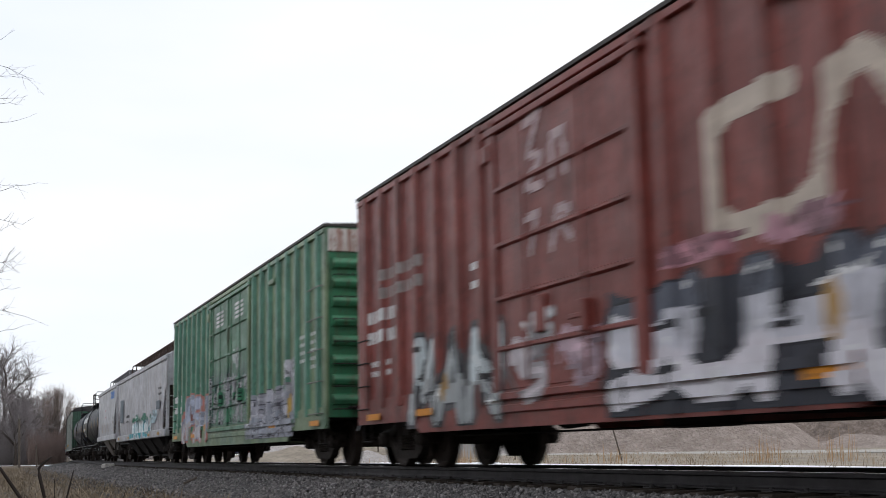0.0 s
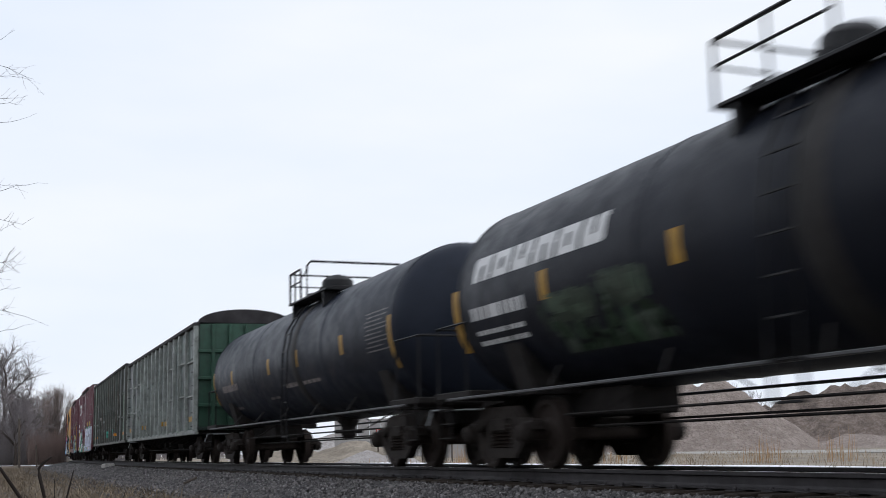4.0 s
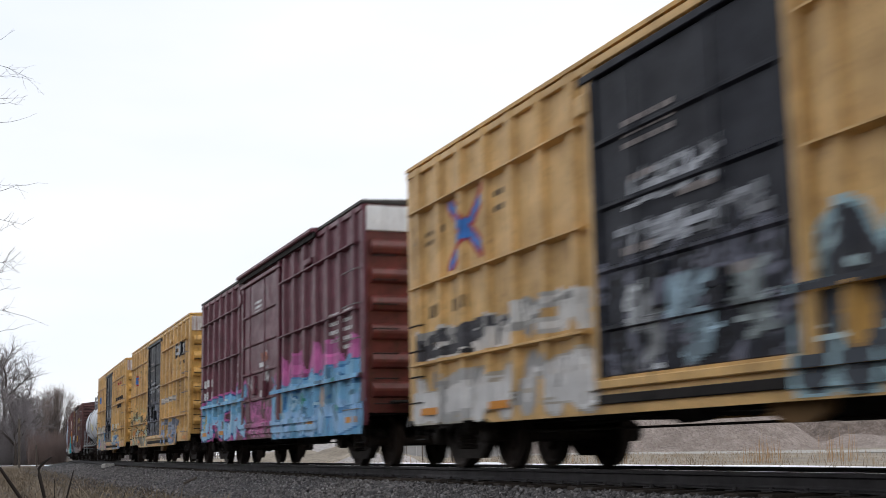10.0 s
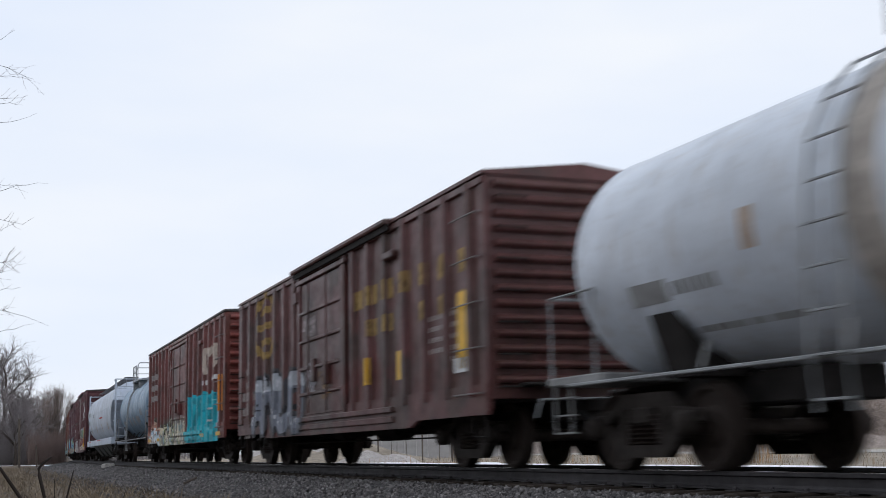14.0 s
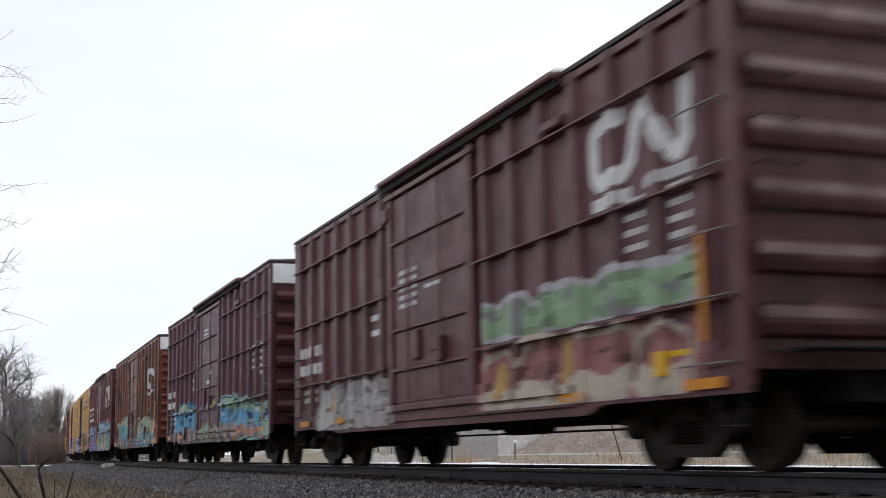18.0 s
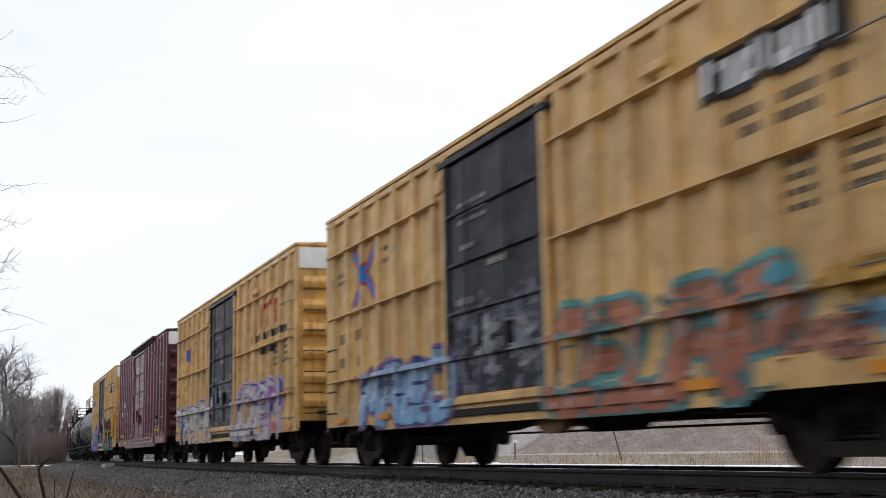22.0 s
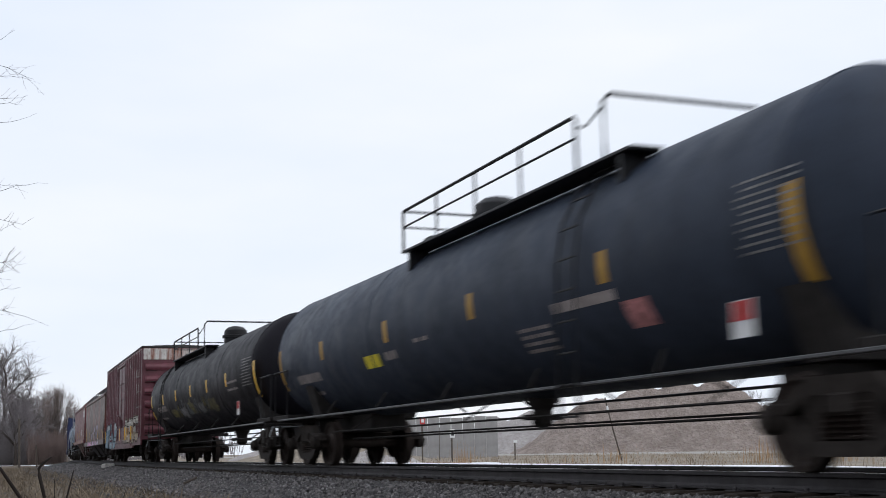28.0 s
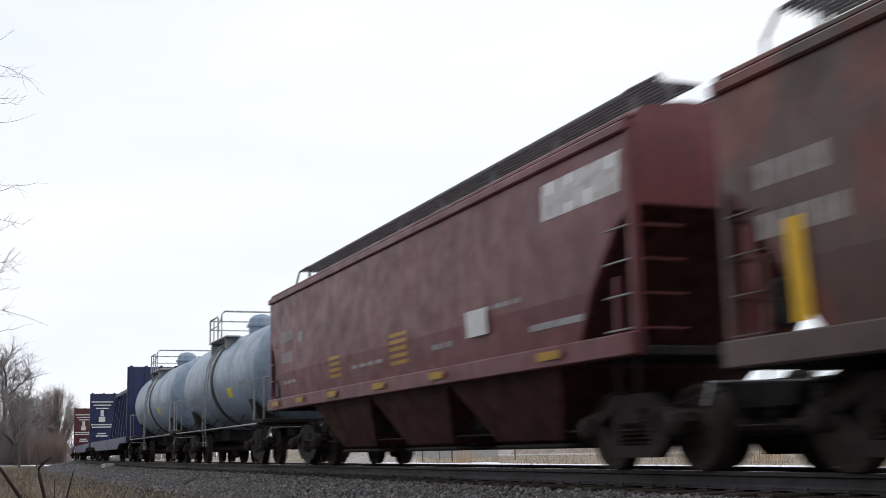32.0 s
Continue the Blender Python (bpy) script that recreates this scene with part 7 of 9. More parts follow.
    smears(car, sf, [((0.4, 0.32, 0.5), -7.1, 2.6, 0.5, 0.5)], 47)
    # 24 and 25: amber
    p = paint("amber_paint_red_piece", AMBER, 0.3, rust=(0.32, 0.17, 0.05), sprays=[])
    car, sf, h = boxcar("amber box car with a black door and rust-red sprayed letters", 424.1, 408.6, p, M_BLACKDOOR, M_AMBEREND, roof=M_AMBEREND, doors=((1.65, -1.4),), ledges=(3.8, 2.65, 1.5), ends=6)
    piece(car, sf, -1.4, -6.0, 0.58, 1.8, ("ring", "comb", "cup", "knee", "flag"), fill=(0.4, 0.16, 0.095), line=(0.09, 0.16, 0.16), halo=(0.1, 0.27, 0.27), low=(0.36, 0.13, 0.08), shine=(0.45, 0.36, 0.34), wt=0.95, seed=47, blots=[((0.08, 0.28, 0.34), 0.94, 0.9, 0.5, 0.2)])
    piece(car, sf, 5.6, 1.5, 0.6, 1.75, ("spike", "knee", "comb", "ring"), fill=(0.28, 0.43, 0.65), line=(0.03, 0.06, 0.18), halo=(0.2, 0.12, 0.28), shine=(0.62, 0.66, 0.72), low=(0.22, 0.4, 0.62), wt=0.9, seed=48, drop=(0.2, 0))
    smears(car, sf, [((0.4, 0.42, 0.45), 0.3, 1.2, 0.4, 0.8), ((0.3, 0.32, 0.35), -0.8, 1.2, 0.6, 0.6), ((0.5, 0.28, 0.05), -6.7, 1.3, 0.9, 0.4), ((0.12, 0.3, 0.45), -7.0, 0.95, 0.8, 0.4), ((0.4, 0.18, 0.12), -6.3, 0.9, 1.0, 0.35)], 49)
    amber_marks(car, sf, h)
    p = paint("amber_paint_lilac_piece", AMBER, 0.3, rust=(0.32, 0.17, 0.05), sprays=[])
    car, sf, h = boxcar("amber box car with red logo and lilac sprayed letters", 441.95, 426.4, p, M_BLACKDOOR, M_AMBEREND, roof=M_AMBEREND, doors=((1.7, -1.5),), ledges=(3.8, 2.65, 1.5), ends=6)
    piece(car, sf, -1.3, -6.4, 0.56, 1.95, ("cup", "ring", "knee", "comb", "crown"), fill=(0.53, 0.5, 0.55), line=(0.07, 0.11, 0.35), halo=(0.47, 0.34, 0.46), low=(0.48, 0.44, 0.43), shine=(0.7, 0.7, 0.72), wt=0.95, seed=50, blots=[((0.3, 0.15, 0.4), 0.85, 0.7, 0.7, 0.4), ((0.5, 0.1, 0.12), 0.9, 0.2, 0.5, 0.2), ((0.48, 0.28, 0.14), 0.25, 0.5, 0.35, 0.5), ((0.12, 0.16, 0.45), 0.6, 0.85, 0.7, 0.15)])
    piece(car, sf, 7.3, 1.5, 0.58, 1.8, ("tee", "knee", "comb", "flag", "fork"), fill=(0.56, 0.54, 0.53), line=(0.07, 0.15, 0.34), low=(0.5, 0.42, 0.33), halo=(0.46, 0.36, 0.45), wt=0.95, seed=51, drop=(0.1, 0))
    smears(car, sf, [((0.3, 0.36, 0.42), 0.3, 1.3, 0.4, 0.9), ((0.14, 0.18, 0.24), -0.7, 1.1, 0.6, 0.7)], 52)
    amber_marks(car, sf, h, True)
    # 26: clean maroon
    p = paint("clean_maroon_paint", (0.116, 0.021, 0.044), 0.05, dirt=0.10, rust=(0.07, 0.022, 0.028), gloss=0.30, spec=0.40)
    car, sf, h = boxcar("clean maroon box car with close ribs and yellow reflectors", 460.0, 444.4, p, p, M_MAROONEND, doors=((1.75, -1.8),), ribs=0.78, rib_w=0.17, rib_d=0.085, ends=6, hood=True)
    door_marks(car, sf)
    bars(car, M_WHITE, [(5.95, 5.25, 2.35, 0.19, 2), (5.1, 4.6, 2.35, 0.19, 1), (5.92, 5.3, 1.98, 0.19, 1), (5.0, 4.4, 1.97, 0.19, 3), (4.2, 3.6, 1.95, 0.18, 3)], sf)
    bars(car, M_WHITE, [(6.75, 6.32, 1.54 - 0.14 * k, 0.055, 2) for k in range(3)] + [(5.95, 5.3, 1.54 - 0.14 * k, 0.055, 2) for k in range(3)] + [(5.87, 5.47, 0.88 - 0.05 * k, 0.025, 2) for k in range(3)], sf)
    bars(car, M_WHITE, [(-4.62, -5.07, 2.01 - 0.045 * k, 0.022, 2) for k in range(3)] + [(-5.38, -5.9, 2.01 - 0.045 * k, 0.022, 2) for k in range(3)] + [(-2.85, -3.5, 1.38 - 0.04 * k, 0.022, 2) for k in range(3)] + [(2.6, 2.2, 1.08, 0.07, 1)], sf)
    bars(car, M_WHITE, [(-5.5, -6.05, 1.31, 0.09, 3), (-5.5, -6.05, 1.25, 0.04, 1)] + [(-5.4, -6.0, 0.87 - 0.055 * k, 0.03, 2) for k in range(3)], sf)
    plate(car, M_YELLOWP, -5.42, -6.1, 1.11, 1.21, sf, "reflector")
    plate(car, M_YELLOWP, 5.91, 5.25, 1.08, 1.18, sf, "reflector")
    plate(car, M_UNDER, -5.63, -5.95, 1.56, 1.64, sf, "data_plate")
    part("side_ledge", G().prism([(1.485, 1.475), (1.60, 1.49), (1.60, 1.51), (1.485, 1.53)], -6.3, -5.3), p, car)
    # 27: amber with green and wine letters
    p = paint("amber_paint_green_piece", AMBER, 0.25, rust=(0.32, 0.17, 0.05), sprays=[])
    car, sf, h = boxcar("amber box car with green-edged wine sprayed letters", 477.6, 462.12, p, M_BLACKDOOR, M_AMBEREND, roof=M_AMBEREND, doors=((1.8, -1.55),), ledges=(3.8, 2.65, 1.5), ends=6)
    piece(car, sf, -1.4, -6.9, 0.58, 2.18, ("ring", "knee", "flag", "crown"), fill=(0.08, 0.028, 0.042), tops=(0.115, 0.02, 0.03), low=(0.075, 0.04, 0.06), line=(0.03, 0.31, 0.19), slab=(0.03, 0.28, 0.17), halo=(0.03, 0.3, 0.18), wt=1.3, seed=53, blots=[((0.03, 0.31, 0.19), 0.42, 0.4, 0.7, 0.12), ((0.03, 0.31, 0.19), 0.66, 0.25, 0.6, 0.12), ((0.1, 0.11, 0.12), 0.3, 0.35, 0.3, 0.9), ((0.12, 0.015, 0.025), 0.5, 0.5, 0.8, 0.12)])
    piece(car, sf, 6.75, 1.6, 0.60, 2.12, ("bend", "knee", "spike", "ring"), fill=(0.08, 0.26, 0.42), low=(0.17, 0.10, 0.40), tops=(0.24, 0.26, 0.55), line=(0.09, 0.11, 0.27), slab=(0.17, 0.11, 0.42), halo=(0.36, 0.3, 0.56), wt=1.15, seed=54, drop=(0.5, 0), blots=[((0.55, 0.24, 0.07), 0.35, 0.3, 0.45, 0.14), ((0.55, 0.26, 0.06), 0.6, 0.2, 0.4, 0.14), ((0.52, 0.28, 0.1), 0.45, 0.75, 0.5, 0.1), ((0.2, 0.42, 0.36), 0.25, 0.5, 0.4, 0.1), ((0.55, 0.24, 0.07), 0.12, 0.15, 0.35, 0.12), ((0.38, 0.34, 0.6), 0.05, 0.3, 0.4, 0.3)])
    plate(car, M_YELLOW, 4.83, 4.52, 1.1, 1.54, sf, "reflector")
    smears(car, sf, [((0.52, 0.46, 0.55), -0.4, 1.3, 0.5, 0.95), ((0.3, 0.32, 0.34), 0.6, 1.0, 0.9, 0.8), ((0.38, 0.4, 0.42), 1.3, 1.7, 0.5, 0.4)], 55)
    amber_marks(car, sf, h)
    for x in (-2.2, -4.6):
        plate(car, M_YELLOW, x + 0.16, x - 0.16, 1.1, 1.6, sf, "reflector")
    plate(car, M_YELLOW, -7.15, -7.5, 1.2, 2.3, lambda a, b=0: sf(a) + 0.04, "reflector")
    # 28 to 31: black tank cars
    car, sf, h = tankcar("black tank car with white scrawled writing on its side", 498.0, 479.25, p5(), plat=(4.9, 0.45, -0.2, -1.0), ladder=5.2, dome_x=0.5, nose=0.6, tail=0.7)
    scrawl = [(0.55, 0.75), (0.2, 0.8), (0.1, 0.6), (0.4, 0.45), (0.35, 0.2), (0.05, 0.15), (None, None), (1.1, 0.75), (0.8, 0.6), (0.75, 0.3), (1.05, 0.2), (None, None), (1.25, 0.15), (1.5, 0.8), (1.7, 0.15), (None, None), (1.35, 0.4), (1.65, 0.4), (None, None),
              (1.9, 0.1), (1.95, 0.8), (2.3, 0.75), (2.25, 0.5), (1.95, 0.45), (None, None), (2.9, 0.7), (2.6, 0.5), (2.6, 0.2), (2.95, 0.15), (None, None), (3.3, 0.45), (3.4, 0.47), (None, None), (3.7, 0.9), (3.65, 0.5), (4.05, 0.5), (None, None), (4.0, 0.95), (4.05, 0.1), (None, None), (4.35, 1.0), (4.4, 0.1), (None, None), (4.9, 1.0), (4.4, 0.5), (5.1, 0.0)]
    mark(car, "lettering", M_SCRAWL, near_line([(None, None) if a is None else (1.37 * a, 1.1 * b) for a, b in scrawl], 0.05), -2.4, 4.75, 2.4, 3.5, sf, 0.035)
    plate(car, M_YELLOWP, -1.75, -2.4, 1.85, 2.12, sf)
    bars(car, M_DIM, [(8.0, 6.2, 1.95, 0.18, 6), (7.9, 6.4, 1.7, 0.08, 5), (7.9, 6.4, 1.55, 0.08, 5), (-3.0, -4.6, 2.0, 0.1, 4), (2.2, 1.4, 1.8, 0.12, 3)], sf)
    tank_panel(car, sf, -6.45, -7.6)
    tank_reflectors(car, sf, (9.3, 5.6, 2.4, -4.66), M_OCHRE)
    hazard(car, sf, -6.6, 1.45)
    car, sf, h = tankcar("glossy black tank car with large white lettering", 517.75, 499.8, p5(), plat=(5.35, 1.4, 0.6, -0.2), dome_x=1.6, nose=0.6, tail=0.8)
    blocks(car, M_WHITE, 8.6, 5.05, 2.74, 3.22, 6, sf)
    bars(car, M_WHITE, [(8.3, 6.4, 2.22, 0.19, 6), (8.2, 6.5, 2.02, 0.07, 6), (8.2, 6.5, 1.87, 0.07, 6)], sf)
    tank_reflectors(car, sf, (9.1, 5.57, 2.2, -1.5, -4.9, -8.0), M_OCHRE)
    tank_panel(car, sf, -5.6, -7.2)
    car, sf, h = tankcar("dark grey long tank car with yellow placards", 538.6, 519.75, paint("slate_tank_paint", (0.036, 0.045, 0.065), 0.05, rust=(0.03, 0.033, 0.04), gloss=0.45, spec=0.11, dirt=0.06), plat=(2.42, -3.7, -4.45, -5.1), ladder=-4.1, dome_x=1.0, nose=0.9, tail=1.0)
    plate(car, M_YELLOWP, 4.0, 3.2, 1.92, 2.17, sf)
    bars(car, M_DIM, [(8.6, 6.9, 1.9, 0.2, 4), (8.5, 7.2, 1.6, 0.08, 4), (2.9, 2.3, 2.0, 0.16, 2), (1.4, 0.7, 2.2, 0.07, 2), (-3.4, -4.9, 2.1, 0.14, 1)], sf)
    tank_reflectors(car, sf, (9.75, 6.47, 2.65, -1.0, -4.76, -8.1), M_OCHRE)
    tank_panel(car, sf, -7.3, -8.4)
    plate(car, M_PLACARD, -5.0, -5.5, 1.72, 2.06, sf)
    bars(car, M_DIM, [(-2.3, -3.2, 1.95 - 0.1 * k, 0.05, 4) for k in range(4)], sf)
    hazard(car, sf, -7.4, 1.36)
    pk = paint("black_tank_paint_tagged", (0.011, 0.010, 0.014), 0.04, rust=(0.022, 0.022, 0.022), gloss=0.45, spec=0.11, dirt=0.06, sprays=[(-2.2, 4.6, 1.5, 2.0, 0.7, (0.12, 0.1, 0.02), (0.1, 0.11, 0.12), BLACK, BLACK)])
    car, sf, h = tankcar("long black tank car with bright yellow reflectors", 559.7, 540.4, pk, plat=(6.17, 1.25, 0.05, -0.5), ladder=6.6, dome_x=0.7, nose=0.85, tail=0.9)
    bars(car, M_DIM, [(8.4, 6.3, 2.05, 0.22, 4), (8.3, 6.8, 1.75, 0.08, 5), (-4.95, -6.3, 2.4, 0.07, 8), (-4.95, -6.3, 2.18, 0.07, 8)], sf)
    tank_reflectors(car, sf, (9.8, 6.82, 3.9, 0.93, -1.95, -4.86, -8.45), M_YELLOW)
    hazard(car, sf, -6.96, 1.4)
    smears(car, sf, [((0.14, 0.12, 0.03), 4.85, 1.5, 0.9, 0.3), ((0.2, 0.2, 0.21), 2.9, 1.45, 0.9, 0.35), ((0.14, 0.12, 0.03), 1.3, 1.55, 0.7, 0.35), ((0.2, 0.2, 0.21), -0.3, 1.5, 0.8, 0.3), ((0.1, 0.085, 0.03), -2.2, 1.45, 1.0, 0.4)], 71)
    tank_panel(car, sf, -6.9, -8.05)
    # 32: maroon box car with widely spaced letters
    p = paint("worn_maroon_paint_white_piece", (0.12, 0.034, 0.046), 0.35, rust=(0.06, 0.024, 0.024), sprays=[])
    car, sf, h = boxcar("worn maroon box car with faint letters and white sprayed piece", 577.35, 561.9, p, p, paint("worn_maroon_end_paint", (0.14, 0.04, 0.055), 0.3), doors=((1.5, -1.65),), ribs=0.80, whitetop=M_RUSTEND, ends=6, reflect=None)
    piece(car, sf, -1.3, -6.8, 0.78, 1.9, ("hook", "knee", "ring", "spike", "bend", "ring"), fill=(0.48, 0.46, 0.41), low=(0.4, 0.33, 0.25), line=(0.045, 0.038, 0.034), halo=(0.13, 0.085, 0.07), shine=(0.68, 0.68, 0.66), wt=0.95, seed=56, blots=[((0.3, 0.18, 0.1), 0.3, 0.5, 0.6, 0.3), ((0.3, 0.18, 0.1), 0.65, 0.5, 0.5, 0.3), ((0.05, 0.05, 0.055), 0.85, 0.62, 0.5, 0.25)])
    piece(car, sf, 7.2, 1.9, 0.62, 1.9, ("gate", "bar", "cup", "gate", "bar", "flag"), fill=(0.23, 0.3, 0.36), tops=(0.42, 0.45, 0.46), line=(0.06, 0.08, 0.1), low=(0.26, 0.34, 0.4), shine=(0.5, 0.54, 0.56), wt=1.1, seed=57)
    for i in range(7):
        x = -1.95 - 0.72 * i
        bars(car, M_DIM, [(x, x - 0.32, 3.4, 0.3, 1)], sf)
        if i != 5:
            bars(car, M_DIM, [(x, x - 0.32, 2.85, 0.3, 1)], sf)
    bars(car, M_DIM, [(5.9, 4.9, 3.2, 0.1, 2), (5.9, 4.9, 2.3, 0.1, 2), (0.4, -0.4, 2.6, 0.3, 4)], sf)
    for x in (7.4, 4.6, 2.2, 0.1, -2.3, -4.7):
        plate(car, M_YELLOW, x + 0.14, x - 0.14, 0.95, 1.5, sf, "reflector")
    plate(car, M_YELLOW, -6.85, -7.2, 1.1, 2.3, sf, "reflector")
    # 33: rust-patched hopper
    p = paint("rust_hopper_paint", (0.085, 0.042, 0.034), 0.35, rust=(0.045, 0.026, 0.022), patch=(0.23, 0.05, 0.036))
    ps = paint("rust_hopper_sill_paint", (0.09, 0.06, 0.055), 0.4, sprays=[(-4, 6, 0.9, 1.3, 0.8, LILAC, PINK, GREY, (0.1, 0.08, 0.08))])
    car, sf, h = hopper("rust-patched brown covered hopper with lilac sprayed letters", 595.75, 578.1, p, 3, (0.92, 1.17), 3.45, 3.88, 4.30, M_UNDER, inset=(1.2, 1.35), sill_mat=ps, ends_in=(0.05, 1.2), knee=2.6)
    piece(car, sf, 3.7, -2.4, 1.2, 2.1, ("bend", "peak", "knee", "ring", "bend", "hook"), fill=(0.36, 0.33, 0.48), low=(0.42, 0.22, 0.31), halo=(0.10, 0.075, 0.07), shine=(0.6, 0.6, 0.66), wt=0.9, seed=81, drop=(0.25, 0.0))
    bars(car, M_DIM, [(8.2, 7.2, 2.45, 0.22, 4), (8.2, 7.0, 2.0, 0.22, 5)], sf)
    for x in (7.7, 4.1, 1.1, -2.6, -6.2):
        plate(car, M_YELLOW, x + 0.11, x - 0.11, 1.25, 1.72 + (0.4 if abs(x) > 7 else 0), sf, "reflector")
    # 34: red hopper with a white logo
    p = paint("red_hopper_paint", (0.14, 0.033, 0.038), 0.2, rust=(0.09, 0.03, 0.03))
    car, sf, h = hopper("dark red covered hopper with a white logo", 613.2, 596.2, p, 3, (1.18, 1.42), 3.55, 3.9, 4.3, paint("brown_bay_paint", (0.075, 0.03, 0.027), 0.4, rust=(0.03, 0.016, 0.013), dirt=0.5, spec=0.15), inset=(0.9, 1.3), ends_in=(0.05, 1.05), knee=2.75)
    blocks(car, M_WHITE, -5.4, -7.3, 2.92, 3.36, 4, sf)
    bars(car, M_GREYMARK, [(7.4, 6.5, 2.6, 0.22, 4), (7.4, 6.5, 2.15, 0.22, 3), (6.0, 5.7, 2.5, 0.2, 1), (7.3, 6.2, 1.7, 0.07, 3), (2.4, 0.6, 1.7, 0.06, 4), (-1.6, -2.4, 1.7, 0.08, 3), (-3.6, -4.8, 2.05, 0.06, 4), (-4.9, -6.4, 1.65, 0.08, 2)], sf)
    bars(car, M_OCHRE, [(3.8, 3.1, 1.95 - 0.11 * k, 0.06, 1) for k in range(4)] + [(0.3, -0.5, 2.05 - 0.11 * k, 0.06, 1) for k in range(5)], sf)
    plate(car, M_WHITE, -3.0, -3.7, 1.75, 2.1, sf)
    for x in (7.6, 5.6, 3.3, 0.6, -2.0, -5.6):
        plate(car, M_OCHRE, x + 0.28, x - 0.28, 1.26, 1.36, lambda a, b=0: 1.531, "reflector")
    # 35 and 36: pale blue tank cars
    p = paint("pale_blue_tank_paint", (0.22, 0.29, 0.38), 0.25, rust=(0.2, 0.2, 0.2), gloss=0.36, dirt=0.2)
    for a, b in ((626.5, 614.9), (640.0, 628.4)):
        car, sf, h = tankcar("pale blue tank car with a darker band", a, b, p, r=1.34, zc=2.32, rails=M_GREYRAIL, deck=M_UNDER, plat=(2.1, 0.9, 0.3, -0.6), low_rods=False, band=M_TARBAND)
        plate(car, M_YELLOWP, -1.6, -2.2, 2.0, 2.3, sf)
        bars(car, M_GREYMARK, [(4.4, 3.0, 2.0, 0.22, 4), (-3.2, -4.2, 2.3, 0.1, 4)], sf)
    # 37 to 39: flat cars with bulkheads
    text = [(3.95, 1.7, 0.05), (3.75, 1.4, 0.05), (3.55, 1.0, 0.05), (3.1, 0.25, 0.35), (2.75, 0.5, 0.3), (2.55, 1.7, 0.05), (2.4, 1.6, 0.05), (2.0, 0.7, 0.06), (1.85, 0.9, 0.06)]
    pb = paint("dark_blue_flat_paint", (0.012, 0.022, 0.085), 0.2, rust=(0.02, 0.02, 0.04))
    pr = paint("dark_red_flat_paint", (0.085, 0.014, 0.018), 0.2)
    beam_car("dark blue flat car with bulkheads and a central beam", 663.4, 641.4, pb, [])
    beam_car("dark blue flat car with a lettered bulkhead", 687.4, 665.4, pb, text)
    beam_car("dark red flat car with a lettered bulkhead", 711.4, 689.4, pr, text)


def hazard(car, sf, x, z, s=0.17):
    """A red and white placard set on its corner."""
    mark(car, "placard", M_WHITE, None, x - s, x + s, z - s, z + s, lambda a, b=0: 1.43, 0.1)
    mark(car, "placard", M_RED, None, x - s * 0.85, x + s * 0.85, z - s * 0.1, z + s * 0.95, lambda a, b=0: 1.436, 0.1)


def tank_panel(car, sf, xl, xr):
    """The block of stencilled test data."""
    bars(car, M_FAINT, [(xl - 0.1 * (k % 3 == 1), xr + (0.25 if k % 3 == 2 else 0.0), 2.98 - 0.085 * k, 0.028, 11) for k in range(10)], sf)


def p5():
    return paint("deep_black_tank_paint", (0.005, 0.006, 0.014), 0.02, rust=(0.012, 0.014, 0.026), gloss=0.24, spec=0.34, dirt=0.04)


M_CREAM = plain("cream_lettering", (0.55, 0.47, 0.4), 0.65, vary=0.2)
M_FAINT = plain("faint_stencil", (0.25, 0.24, 0.235), 0.7, vary=0.3)
M_SLATE = plain("slate_panel", (0.13, 0.16, 0.19), 0.6, vary=0.25)
M_TAN = plain("tan_reflector", (0.4, 0.3, 0.22), 0.5, vary=0.2)
M_GREENP = plain("green_placard", (0.05, 0.4, 0.12), 0.5)
M_YELLOWP = plain("yellow_placard", (0.72, 0.6, 0.04), 0.5, vary=0.15)
M_PLACARD = plain("red_white_placard", (0.5, 0.22, 0.22), 0.5, vary=0.5, scale=14)
M_SCRAWLP = plain("pinkish_scrawl", (0.52, 0.40, 0.41), 0.7, vary=0.25)
M_SCRAWL = plain("white_scrawl", (0.5, 0.5, 0.54), 0.7, vary=0.2)
M_TARBAND = plain("tar_band", (0.03, 0.028, 0.028), 0.6)
M_TARPALE = plain("stained_band", (0.42, 0.38, 0.34), 0.6, vary=0.3)
M_STAIN = plain("rust_run", (0.17, 0.10, 0.055), 0.8, vary=0.4)
M_GREYDECK = plain("grey_deck_paint", (0.26, 0.26, 0.26), 0.6, vary=0.3)
M_NET = plain("dark_netting", (0.045, 0.042, 0.045), 0.9, vary=0.4, scale=3.0, bump=0.4)
M_RUSTGRATE = plain("rusty_grating", (0.09, 0.06, 0.05), 0.7, 0.1, 0.3)
roster()


# ---- what moves: every car runs along the track, every wheelset turns ----
def motions():
    for car, centre in CARS:
        walk(car, [(t, track_pose(centre - run(t))) for t in range(33)])
    centres = {car: centre for car, centre in CARS}
    r = 0.44
    for wheel, car, x, ax in SPINNERS:
        place = centres[car] + x
        near = [k / FPS for k in range(1, 32 * FPS) if -4 < place - run(k / FPS) < 56]
        turns = [(t, -math.degrees(run(t) / r) % 360) for t in near]
        if not turns:
            turns = [(0.0, 0.0)]
        rows = [(0.0, turns[0][1])] + turns + [(32.0, turns[-1][1])]
        rows = [(t, a) for i, (t, a) in enumerate(rows) if i == 0 or t > rows[i - 1][0]]
        walk(wheel, [(t, pose(ax, 0, r, 0, a, 0)) for t, a in rows])


